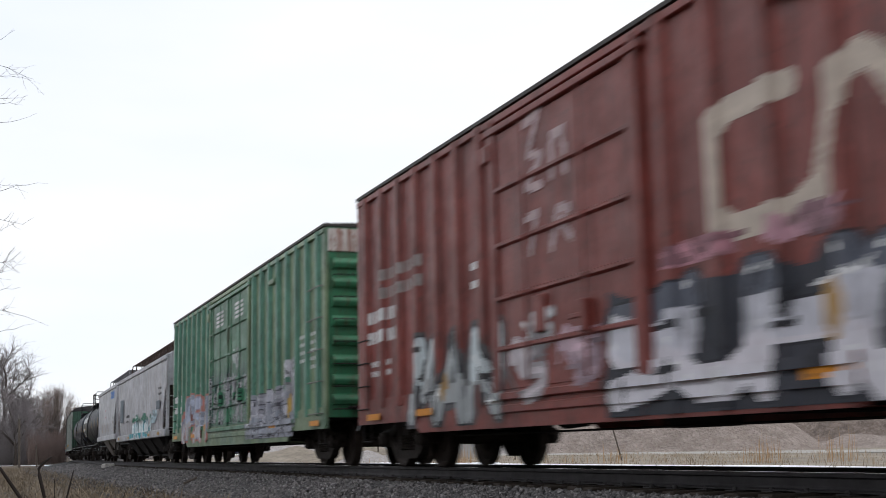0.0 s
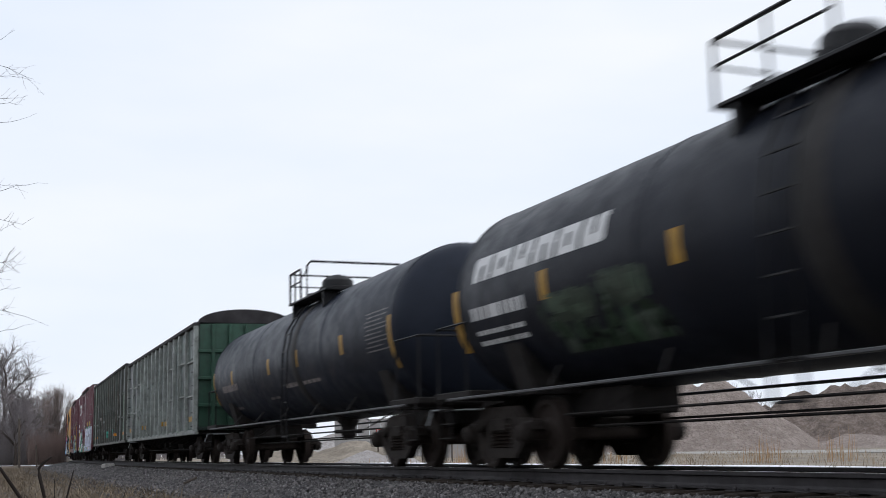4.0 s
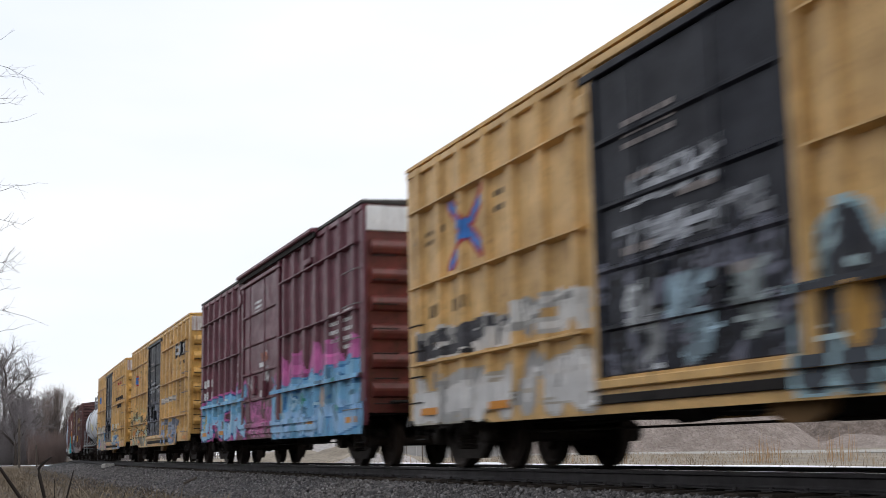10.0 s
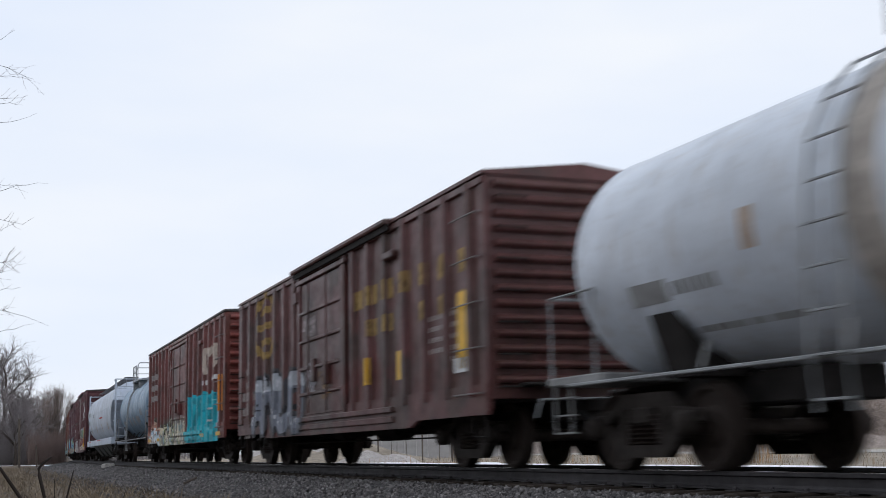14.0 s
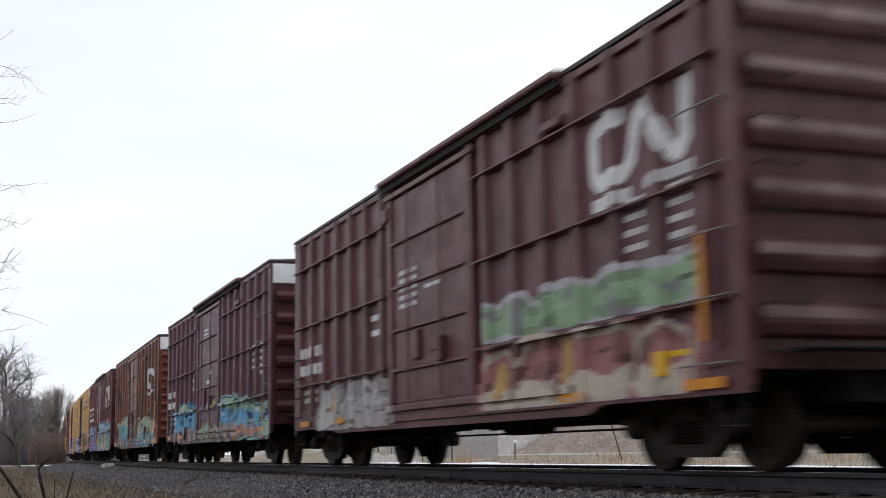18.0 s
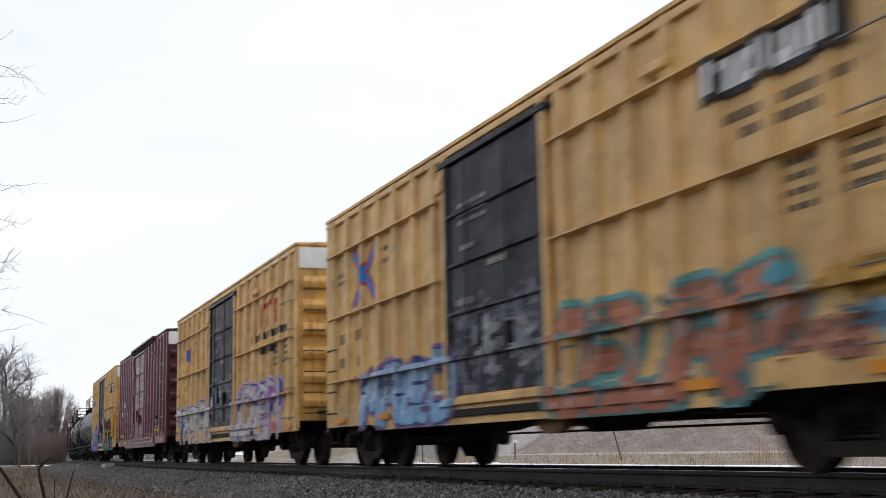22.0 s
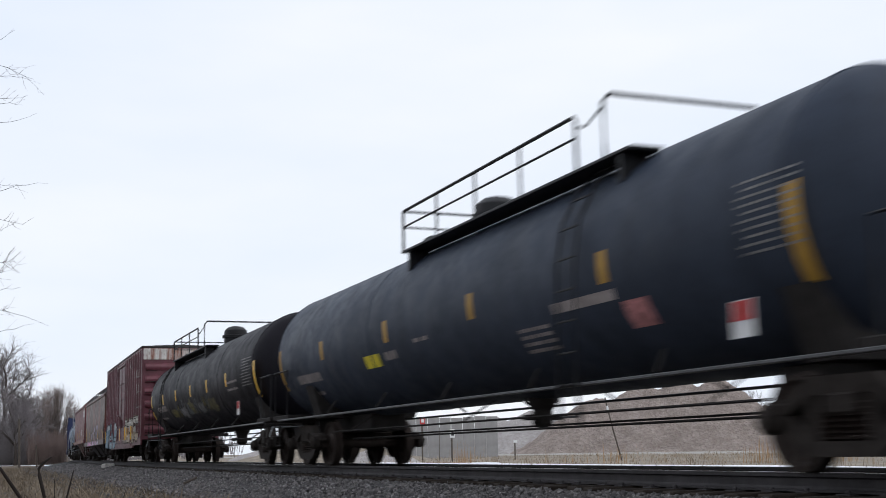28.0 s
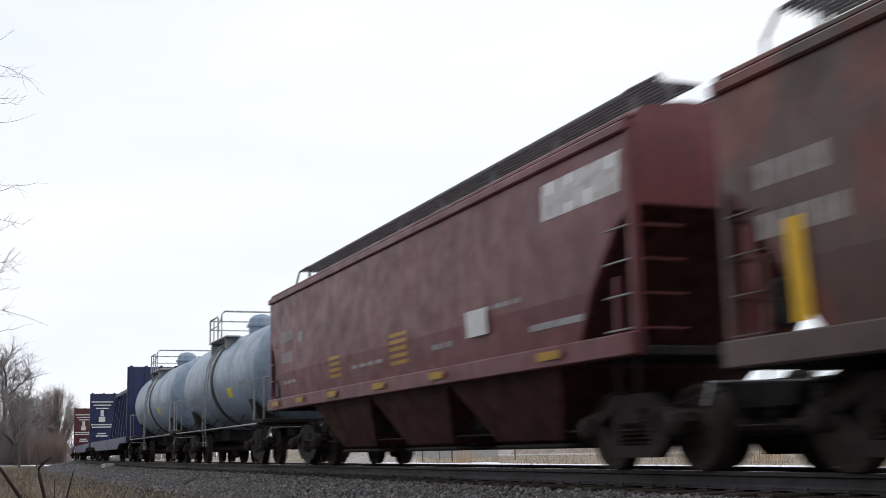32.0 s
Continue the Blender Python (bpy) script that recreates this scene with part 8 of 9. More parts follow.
# ---- ground, ballast and rails ----
def soil_material():
    n = N("dry_ground")
    col = n.mix(n.ramp(n.noise(0.35, detail=8, rough=0.65), [(0.35, 0.0), (0.65, 1.0)]), (0.20, 0.17, 0.135), (0.36, 0.31, 0.25))
    col = n.mix(n.math("MULTIPLY", n.ramp(n.noise(3.0, detail=8, rough=0.7), [(0.45, 0.0), (0.7, 1.0)]), 0.6), col, (0.09, 0.075, 0.055))
    return n.finish(col, 0.95, bump=n.noise(6.0, detail=8), strength=0.6, dist=0.15)


def stone_material():
    n = N("ballast_stone")
    g = n.node("ShaderNodeNewGeometry")
    col = n.ramp(g.outputs["Random Per Island"], [(0.0, (0.075, 0.07, 0.073)), (0.35, (0.14, 0.13, 0.132)), (0.7, (0.215, 0.202, 0.2)), (0.92, (0.29, 0.268, 0.26)), (1.0, (0.4, 0.385, 0.38))])
    col = n.mix(n.math("MULTIPLY", n.noise(40.0, detail=4), 0.5), col, (0.05, 0.045, 0.042))
    return n.finish(col, 0.85, bump=n.noise(60.0, detail=4), strength=0.5, dist=0.01)


def gravel_material(name, a, b, scale=14.0, relief=0.0):
    n = N(name)
    v = n.node("ShaderNodeTexVoronoi", Scale=scale)
    n.link(n.tc.outputs["Object"], v.inputs["Vector"])
    s = n.node("ShaderNodeSeparateColor")
    n.link(v.outputs["Color"], s.inputs[0])
    col = n.mix(s.outputs[0], a, b)
    col = n.mix(n.math("MULTIPLY", n.ramp(n.noise(0.5, detail=8, rough=0.65), [(0.4, 0.0), (0.7, 1.0)]), 0.5), col, tint(a, 0.7))
    # Dark patches in the colour stand for the shading of the heaps' relief.
    relief_shade = n.ramp(n.noise(0.35, detail=10, rough=0.75, stretch=(1.0, 1.0, 1.6)), [(0.44, 0.0), (0.62, 1.0)])
    col = n.mix(n.math("MULTIPLY", relief_shade, relief), col, tint(a, 0.35))
    bump = n.math("ADD", v.outputs["Distance"], n.math("MULTIPLY", n.noise(1.2, detail=9, rough=0.7), 3.0))
    return n.finish(col, 0.95, bump=bump, strength=0.9, dist=0.05 + 0.4 * relief, spec=0.1)


M_SOIL = soil_material()
M_STONE = stone_material()
M_BALLAST = gravel_material("ballast_bed", (0.04, 0.04, 0.042), (0.19, 0.182, 0.18), 18.0)


def ground_height(d):
    """Below the rail top: ballast bed, shoulder, then the flat land."""
    a = abs(d)
    if a < 1.55:
        return -0.245
    if a < 3.7:
        return -0.245 - 0.40 * (a - 1.55) / 2.15
    return -0.60


def ground():
    ss = [-1300, -700, -350, -180, -90, -40] + [-20 + 2.0 * i for i in range(90)] + [165, 180, 200, 230, 270, 330, 420, 600, 900, 1400]
    dd = [-3000, -1500, -700, -300, -150, -80, -50, -35, -25, -18, -14, -11, -9, -7, -5.5, -4.5, -3.6, -3.0, -2.5, -2.0, -1.5, -1.2, 0, 1.2, 1.5, 2.2, 3.0, 3.6, 5, 8, 12, 20, 30, 45, 70, 100, 150, 220, 350, 600, 1000, 1300]
    v = []
    for s in ss:
        for d in dd:
            p = on_track(s, d, -0.62 if abs(d) <= 3.6 else -0.60)
            if abs(d) > 3.6:
                p.z += 0.10 * noise.noise((p.x * 0.12, p.y * 0.12, 0)) + 0.03 * noise.noise((p.x * 0.7, p.y * 0.7, 3))
            v.append(tuple(p))
    m = len(dd)
    f = [(i * m + j, i * m + j + 1, (i + 1) * m + j + 1, (i + 1) * m + j) for i in range(len(ss) - 1) for j in range(m - 1)]
    tagged(part("ground", G().add(v, f), M_SOIL, smooth=True), "dry brown ground with winter grass", "ground", kind="structure")
    # the ballast bed lies on it
    ss = [-150 + 5.0 * i for i in range(30)] + [0.5 * i for i in range(180)] + [92 + 4.0 * i for i in range(90)]
    dd = [-4.3, -3.7, -3.3, -2.9, -2.5, -2.1, -1.8, -1.55, -1.3, -0.9, -0.5, 0, 0.5, 0.9, 1.3, 1.55, 2.1, 2.9, 3.7, 4.3]
    v = []
    for s in ss:
        for d in dd:
            z = ground_height(d) if abs(d) < 3.8 else -0.70
            k = 0.035 if 1.3 <= abs(d) <= 3.8 else 0.012
            v.append(tuple(on_track(s, d + 0.25 * noise.noise((s * 0.35, d, 5)), z + k * noise.noise((s * 1.3, d * 2.1, 1)))))
    m = len(dd)
    f = [(i * m + j, i * m + j + 1, (i + 1) * m + j + 1, (i + 1) * m + j) for i in range(len(ss) - 1) for j in range(m - 1)]
    bed = tagged(part("ballast", G().add(v, f), M_BALLAST, smooth=True), "grey crushed stone ballast under the track", "ballast", kind="structure")
    # loose stones where the bank can be seen from near by
    ico = np.array([(x, y, z) for x in (-1, 1) for y in (-1, 1) for z in (-1, 1)]) * 0.62
    tri = np.array([(0, 1, 3), (0, 3, 2), (4, 6, 7), (4, 7, 5), (0, 4, 5), (0, 5, 1), (2, 3, 7), (2, 7, 6), (0, 2, 6), (0, 6, 4), (1, 5, 7), (1, 7, 3)])
    rng = np.random.default_rng(11)
    n = 105000
    sv = 4.5 + 95.0 * rng.random(n) ** 1.75
    dv = -1.12 - 2.9 * rng.random(n)
    strewn = rng.random(n) < 0.07
    dv = np.where(strewn, -3.8 - 1.5 * rng.random(n) ** 1.6, dv)
    size = 0.013 + 0.018 * rng.random(n) ** 2.5
    size *= 1 + 0.28 * np.clip((sv - 12) / 30, 0, 2.5)
    base = np.array([on_track(s, d, ground_height(d)) for s, d in zip(sv, dv)])
    base[:, 2] += size * (0.0 + 0.8 * rng.random(n)) + np.where(dv < -3.75, 0.10 + 0.05 * rng.random(n), 0.0)
    shape = ico[None] * (0.45 + 1.0 * rng.random((n, 8, 1))) * (0.6 + 0.8 * rng.random((n, 1, 3))) * size[:, None, None]
    a = rng.random(n) * 6.283
    ca, sa = np.cos(a), np.sin(a)
    rot = np.zeros((n, 3, 3))
    rot[:, 0, 0], rot[:, 0, 1], rot[:, 1, 0], rot[:, 1, 1], rot[:, 2, 2] = ca, -sa, sa, ca, 1
    b = rng.random(n) * 6.283
    cb, sb = np.cos(b), np.sin(b)
    rb = np.zeros((n, 3, 3))
    rb[:, 0, 0], rb[:, 1, 1], rb[:, 1, 2], rb[:, 2, 1], rb[:, 2, 2] = 1, cb, -sb, sb, cb
    pts = np.einsum("nij,nkj->nki", rot @ rb, shape) + base[:, None]
    me = bpy.data.meshes.new("ballast_stones")
    me.vertices.add(n * 8)
    me.vertices.foreach_set("co", pts.reshape(-1))
    faces = (tri[None] + 8 * np.arange(n)[:, None, None]).reshape(-1)
    me.loops.add(len(faces))
    me.loops.foreach_set("vertex_index", faces)
    me.polygons.add(len(faces) // 3)
    me.polygons.foreach_set("loop_start", np.arange(0, len(faces), 3))
    me.materials.append(M_STONE)
    me.update(calc_edges=True)
    tagged(new("ballast_stones", me), "loose grey crushed stones on the track bank", "stones", kind="stuff")
    return bed


def bank():
    """Dark cinder soil between the ballast and the wood, with worn straw patches."""
    n = N("cinder_soil")
    col = n.mix(n.ramp(n.noise(0.6, detail=8, rough=0.65), [(0.35, 0.0), (0.62, 1.0)]), (0.10, 0.082, 0.066), (0.20, 0.165, 0.13))
    col = n.mix(n.math("MULTIPLY", n.ramp(n.noise(4.0, detail=8, rough=0.7), [(0.5, 0.0), (0.68, 1.0)]), 0.6), col, (0.13, 0.11, 0.09))
    mat = n.finish(col, 0.95, bump=n.noise(9.0, detail=8), strength=0.9, dist=0.12, spec=0.1)
    ss = [4 + 0.8 * i for i in range(110)] + [95 + 3.0 * i for i in range(36)]
    dd = [-26, -18, -13, -10, -8, -6.8, -6.0, -5.3, -4.7, -4.2, -3.8, -3.4]
    v = []
    for s in ss:
        for d in dd:
            z = -0.52 if -26 < d < -3.4 else -0.75
            v.append(tuple(on_track(s, d, z + 0.10 * noise.noise((s * 0.25, d * 0.5, 4)) + 0.05 * noise.noise((s * 1.1, d * 1.6, 9)))))
    m = len(dd)
    f = [(i * m + j, i * m + j + 1, (i + 1) * m + j + 1, (i + 1) * m + j) for i in range(len(ss) - 1) for j in range(m - 1)]
    tagged(part("trackside_bank", G().add(v, f), mat, smooth=True), "dark cinder soil with straw beside the ballast", "ground", kind="structure")


BED = ground()
bank()
M_RAILSIDE = plain("rusty_rail_side", (0.048, 0.044, 0.046), 0.7, 0.0, 0.35, 4.0, 0.3)
M_RAILTOP = plain("polished_rail_top", (0.62, 0.61, 0.6), 0.12, 0.95, 0.1, 3.0, 0.05)
M_TIE = plain("weathered_tie_wood", (0.045, 0.035, 0.028), 0.9, 0.0, 0.4, 7.0, 0.5)


def rails():
    prof = [(-0.075, -0.172), (0.075, -0.172), (0.075, -0.16), (0.02, -0.145), (0.009, -0.125), (0.009, -0.055), (0.036, -0.04), (0.036, -0.008), (0.028, -0.0015), (-0.028, -0.0015), (-0.036, -0.008), (-0.036, -0.04), (-0.009, -0.055), (-0.009, -0.125), (-0.02, -0.145), (-0.075, -0.16)]
    for d in (-0.755, 0.755):
        v, f, n = [], [], len(prof)
        ss = [-120 + 3.0 * i for i in range(150)]
        for s in ss:
            v += [tuple(on_track(s, d + a, b)) for a, b in prof]
        for i in range(len(ss) - 1):
            f += [(i * n + k, i * n + (k + 1) % n, (i + 1) * n + (k + 1) % n, (i + 1) * n + k) for k in range(n)]
        rail = tagged(part("rail", G().add(v, f), M_RAILSIDE), "rusty steel rail with a polished head", "rail", "rails of the track", "structure")
        v = []
        for s in ss:
            v += [tuple(on_track(s, d - 0.030, -0.0005)), tuple(on_track(s, d + 0.030, -0.0005))]
        f = [(2 * i, 2 * i + 1, 2 * i + 3, 2 * i + 2) for i in range(len(ss) - 1)]
        part("rail_head", G().add(v, f), M_RAILTOP, rail)
    tie = G().cbox(-0.115, 0.115, -1.3, 1.3, -0.36, -0.178, 0.015).mesh("sleeper", M_TIE)
    clip = G().cbox(-0.09, 0.09, -0.15, 0.15, -0.182, -0.166, 0.006).cbox(-0.03, 0.03, -0.11, -0.075, -0.175, -0.135).cbox(-0.03, 0.03, 0.075, 0.11, -0.175, -0.135).mesh("tie_plate", M_RAILSIDE)
    rng = random.Random(4)
    for i in range(130):
        s = 2.0 + 0.53 * i
        m = track_pose(s + rng.uniform(-0.03, 0.03)) @ pose(0, rng.uniform(-0.04, 0.04), rng.uniform(-0.012, 0.0), 0, 0, rng.uniform(-1.2, 1.2))
        t = part("sleeper", tie, None, BED, at=m)
        if i < 70:
            part("tie_plate", clip, None, t, at=pose(0, 0.755, 0))


rails()


# ---- the quarry land beyond the track ----
M_ROADG = gravel_material("pale_road_gravel", (0.36, 0.34, 0.31), (0.5, 0.48, 0.45), 6.0)
M_PILE = gravel_material("beige_quarry_sand", (0.31, 0.255, 0.225), (0.41, 0.35, 0.315), 3.0, 0.35)
M_PILEGREY = gravel_material("grey_quarry_gravel", (0.38, 0.35, 0.335), (0.46, 0.43, 0.42), 3.0, 0.15)
M_PILEDARK = gravel_material("brown_quarry_earth", (0.22, 0.175, 0.15), (0.31, 0.255, 0.225), 2.0, 0.6)
M_SNOW = plain("old_snow", (0.8, 0.82, 0.85), 0.6, vary=0.08, bump=0.3)


def quarry_road():
    v = []
    for i in range(60):
        y = -20 + 6.0 * i
        x = 75.5 + 1.5 * math.sin(y * 0.021)
        for k, dz in ((-7.5, -0.06), (-6.0, 0.05), (0.0, 0.08), (6.0, 0.05), (7.5, -0.06)):
            v.append((x + k + 0.4 * noise.noise((y * 0.2, k, 0)), y, -0.52 + dz))
    f = [(i * 5 + j, i * 5 + j + 1, i * 5 + j + 6, i * 5 + j + 5) for i in range(59) for j in range(4)]
    tagged(part("gravel_road", G().add(v, f), M_ROADG, smooth=True), "pale gravel haul road", "road", kind="structure")


quarry_road()


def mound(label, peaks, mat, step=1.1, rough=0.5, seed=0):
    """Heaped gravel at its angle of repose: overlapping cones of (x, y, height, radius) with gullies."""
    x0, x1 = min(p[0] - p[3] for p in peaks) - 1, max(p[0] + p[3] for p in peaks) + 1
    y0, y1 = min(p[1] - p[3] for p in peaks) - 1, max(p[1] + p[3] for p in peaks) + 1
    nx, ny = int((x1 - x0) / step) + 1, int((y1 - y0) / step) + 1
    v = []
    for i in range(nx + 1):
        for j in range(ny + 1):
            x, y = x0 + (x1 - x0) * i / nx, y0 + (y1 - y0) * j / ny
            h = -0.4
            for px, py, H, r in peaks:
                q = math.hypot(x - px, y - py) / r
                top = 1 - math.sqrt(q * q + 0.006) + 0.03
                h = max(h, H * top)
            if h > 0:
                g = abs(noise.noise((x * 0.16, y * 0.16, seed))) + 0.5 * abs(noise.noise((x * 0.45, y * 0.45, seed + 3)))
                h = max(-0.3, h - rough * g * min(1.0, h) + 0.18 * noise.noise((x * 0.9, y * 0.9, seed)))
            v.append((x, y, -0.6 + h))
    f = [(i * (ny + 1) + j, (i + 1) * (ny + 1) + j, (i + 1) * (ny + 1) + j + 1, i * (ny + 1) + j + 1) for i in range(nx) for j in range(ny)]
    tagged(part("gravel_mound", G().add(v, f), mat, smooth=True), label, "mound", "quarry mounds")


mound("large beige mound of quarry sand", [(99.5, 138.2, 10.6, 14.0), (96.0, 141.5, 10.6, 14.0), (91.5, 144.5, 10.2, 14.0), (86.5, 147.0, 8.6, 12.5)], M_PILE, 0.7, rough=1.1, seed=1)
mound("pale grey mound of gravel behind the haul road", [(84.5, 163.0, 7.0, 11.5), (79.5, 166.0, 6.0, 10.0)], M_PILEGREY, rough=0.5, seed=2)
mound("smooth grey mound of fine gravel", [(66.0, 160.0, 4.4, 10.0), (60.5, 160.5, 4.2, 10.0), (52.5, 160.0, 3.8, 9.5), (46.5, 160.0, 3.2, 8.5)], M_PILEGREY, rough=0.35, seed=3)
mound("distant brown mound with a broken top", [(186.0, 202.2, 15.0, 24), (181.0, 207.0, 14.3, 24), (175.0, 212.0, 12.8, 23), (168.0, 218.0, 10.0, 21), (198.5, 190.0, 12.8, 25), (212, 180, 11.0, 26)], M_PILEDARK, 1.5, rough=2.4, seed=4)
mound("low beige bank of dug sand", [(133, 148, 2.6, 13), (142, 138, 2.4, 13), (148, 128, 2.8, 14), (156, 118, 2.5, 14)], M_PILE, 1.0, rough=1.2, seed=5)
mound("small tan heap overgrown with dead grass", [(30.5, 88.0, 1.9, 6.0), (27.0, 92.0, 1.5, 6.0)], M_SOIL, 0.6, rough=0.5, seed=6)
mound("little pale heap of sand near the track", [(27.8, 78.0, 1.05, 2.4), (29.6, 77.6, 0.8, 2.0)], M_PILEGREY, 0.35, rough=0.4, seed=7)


def block_wall():
    """Stacked concrete panels that hold back the gravel."""
    e = tagged(new("retaining_wall"), "grey retaining wall of upright concrete panels", "wall", kind="structure")
    a, b = Vector((40.6, 123.9, -0.6)), Vector((56.4, 117.1, -0.6))
    u = (b - a).normalized()
    e.matrix_world = pose(a.x, a.y, -0.6, 0, 0, math.degrees(math.atan2(u.y, u.x)))
    n = 14
    w = (b - a).length / n
    me = G().cbox(0.02, w - 0.02, -0.1, 0.1, 0, 4.3, 0.03).mesh("panel", plain("cast_concrete", (0.36, 0.35, 0.345), 0.9, vary=0.15, scale=1.2, bump=0.3, spec=0.1))
    rng = random.Random(2)
    for k in range(n):
        part("panel", me, None, e, at=pose(k * w, rng.uniform(-0.03, 0.03), rng.uniform(-0.12, 0.05)))


block_wall()


def low_sky_blocker():
    """An added bank on the camera's side, out of view; it blocks low skylight and closes the place."""
    v, m = [], 7
    ss = [-160 + 2.5 * i for i in range(100)]
    for s in ss:
        for k, (d, z) in enumerate(((-14.0, -0.7), (-15.0, 1.5), (-16.5, 3.4), (-19.0, 4.6), (-23.0, 5.2), (-28.0, 4.6), (-33.0, -0.7))):
            j = noise.noise((s * 0.3, k * 1.7, 3))
            v.append(tuple(on_track(s, d - 1.0 + 1.4 * j, z + (1.1 * noise.noise((s * 0.45, k, 8)) if 0 < k < 6 else 0))))
    f = [(i * m + k, i * m + k + 1, (i + 1) * m + k + 1, (i + 1) * m + k) for i in range(len(ss) - 1) for k in range(m - 1)]
    tagged(part("skylight_blocker_bank", G().add(v, f), plain("blocker_brown", (0.10, 0.085, 0.075), 0.95, vary=0.45, scale=1.5, bump=0.8, spec=0.05)), "unseen brown bank added to block low skylight", "bank", kind="structure")


low_sky_blocker()


def snow(x, y, rx, ry, seed):
    v, n = [(x, y, -0.48)], 22
    for k in range(n):
        a = 2 * math.pi * k / n
        r = 0.75 + 0.5 * noise.noise((math.cos(a) * 1.5, math.sin(a) * 1.5, seed))
        v.append((x + rx * r * 0.7 * math.cos(a), y + ry * r * 0.7 * math.sin(a), -0.5))
    for k in range(n):
        a = 2 * math.pi * k / n
        r = 0.75 + 0.5 * noise.noise((math.cos(a) * 1.5, math.sin(a) * 1.5, seed))
        v.append((x + rx * r * math.cos(a), y + ry * r * math.sin(a), -0.66))
    f = [(0, 1 + k, 1 + (k + 1) % n) for k in range(n)] + [(1 + k, 1 + n + k, 1 + n + (k + 1) % n, 1 + (k + 1) % n) for k in range(n)]
    tagged(part("snow_patch", G().add(v, f), M_SNOW, smooth=True), "melting patch of old snow", "snow", "patches of old snow")


for i, (x, y, rx, ry) in enumerate(((26.5, 61.0, 1.7, 3.5), (30.5, 66.0, 1.4, 4.0), (21.5, 74.0, 1.0, 3.0), (17.5, 82.0, 1.2, 4.0), (9.0, 143.0, 6.5, 8.0), (15.5, 143.0, 3.2, 8.0))):
    snow(x, y, rx, ry, 2.3 * i)

rng = random.Random(77)
v, f = [], []
for i in range(46):
    s = 10 + 1.6 * i
    w = 0.55 + 0.45 * noise.noise((s * 0.13, 2.0, 5.0))
    for d, z in ((13.2 - 0.8 * w, -0.66), (13.2, -0.48), (16.0 + 1.8 * w, -0.45), (17.4 + 2.1 * w, -0.66)):
        v.append(tuple(on_track(s, d + 0.3 * noise.noise((s * 0.5, d, 1)), z)))
f = [(4 * i + k, 4 * i + k + 1, 4 * i + k + 5, 4 * i + k + 4) for i in range(45) for k in range(3)]
tagged(part("snow_patch", G().add(v, f), M_SNOW, smooth=True), "long strip of old snow in the ditch beyond the track", "snow", "patches of old snow")


# ---- dry grass, reeds and weeds ----
def straw_material(name, a, b):
    n = N(name)
    g = n.node("ShaderNodeNewGeometry")
    return n.finish(n.ramp(g.outputs["Random Per Island"], [(0.0, a), (1.0, b)]), 0.9)


M_STRAW = straw_material("dry_straw", (0.24, 0.185, 0.13), (0.44, 0.36, 0.27))
M_WEED = straw_material("dead_weed", (0.10, 0.08, 0.062), (0.30, 0.24, 0.17))
M_REED = straw_material("orange_reed", (0.30, 0.17, 0.08), (0.5, 0.32, 0.17))


def blades(name, label, mat, places, low, high, width, lean, seed, thing=False):
    """Bent three-sided blades standing at the places given."""
    rng = np.random.default_rng(seed)
    n = len(places)
    p = np.array(places, float)
    h = low + (high - low) * rng.random(n) ** 2.0
    a = rng.random(n) * 6.283
    w = width * (0.6 + 0.8 * rng.random(n))
    lx, ly = lean * h * rng.normal(size=n), lean * h * rng.normal(size=n)
    v = np.zeros((n, 5, 3))
    dx, dy = w * np.cos(a), w * np.sin(a)
    for k, (t, side, sw) in enumerate(((0, 1, 1.0), (0, -1, 1.0), (0.55, 1, 0.8), (0.55, -1, 0.8), (1.0, 0, 0.0))):
        v[:, k, 0] = p[:, 0] + side * sw * dx + lx * t * t
        v[:, k, 1] = p[:, 1] + side * sw * dy + ly * t * t
        v[:, k, 2] = p[:, 2] + h * t
    f = []
    for i in range(n):
        b = 5 * i
        f += [(b, b + 1, b + 3, b + 2), (b + 2, b + 3, b + 4)]
    me = bpy.data.meshes.new(name)
    me.from_pydata(v.reshape(-1, 3).tolist(), [], f)
    me.materials.append(mat)
    me.update()
    return tagged(new(name, me), label, "reeds" if thing else "grass", "clumps of reeds" if thing else "", "" if thing else "stuff")


def grass():
    rng = np.random.default_rng(3)
    far, weeds = [], []
    for _ in range(3400):
        s, d = 20 + 110 * rng.random(), 9 + 52 * rng.random() ** 1.2
        if noise.noise((s * 0.09, d * 0.09, 2)) < -0.25:
            continue
        c = on_track(s, d, -0.68)
        for _ in range(5):
            far.append((c.x + 0.25 * rng.normal(), c.y + 0.25 * rng.normal(), c.z))
    blades("dry_grass", "pale dry winter grass", M_STRAW, far, 0.12, 0.5, 0.018, 0.35, 5)
    for _ in range(5200):
        s, d = 15 + 80 * rng.random() ** 1.5, -4.4 - 6.0 * rng.random()
        c = on_track(s, d, -0.54)
        for _ in range(4):
            weeds.append((c.x + 0.15 * rng.normal(), c.y + 0.15 * rng.normal(), c.z))
    blades("dead_weeds", "dark dead weeds on the bank", M_WEED, weeds, 0.06, 0.34, 0.008, 0.6, 6)
    for i, (x, y, n, top) in enumerate(((36.9, 47.6, 46, 1.75), (39.3, 45.5, 46, 1.9), (28.6, 63.9, 60, 1.5), (33.0, 54.0, 14, 1.3), (34.6, 57.5, 16, 1.5), (31.5, 57.0, 12, 1.1), (25.5, 67.0, 26, 0.9))):
        r = 0.45 if n > 30 else 0.8
        blades("reed_clump", "tall orange-brown dead reeds", M_REED, [(x + r * rng.normal(), y + r * rng.normal(), -0.66) for _ in range(n)], 0.5 * top, top, 0.011, 0.06, 20 + i, True)


grass()

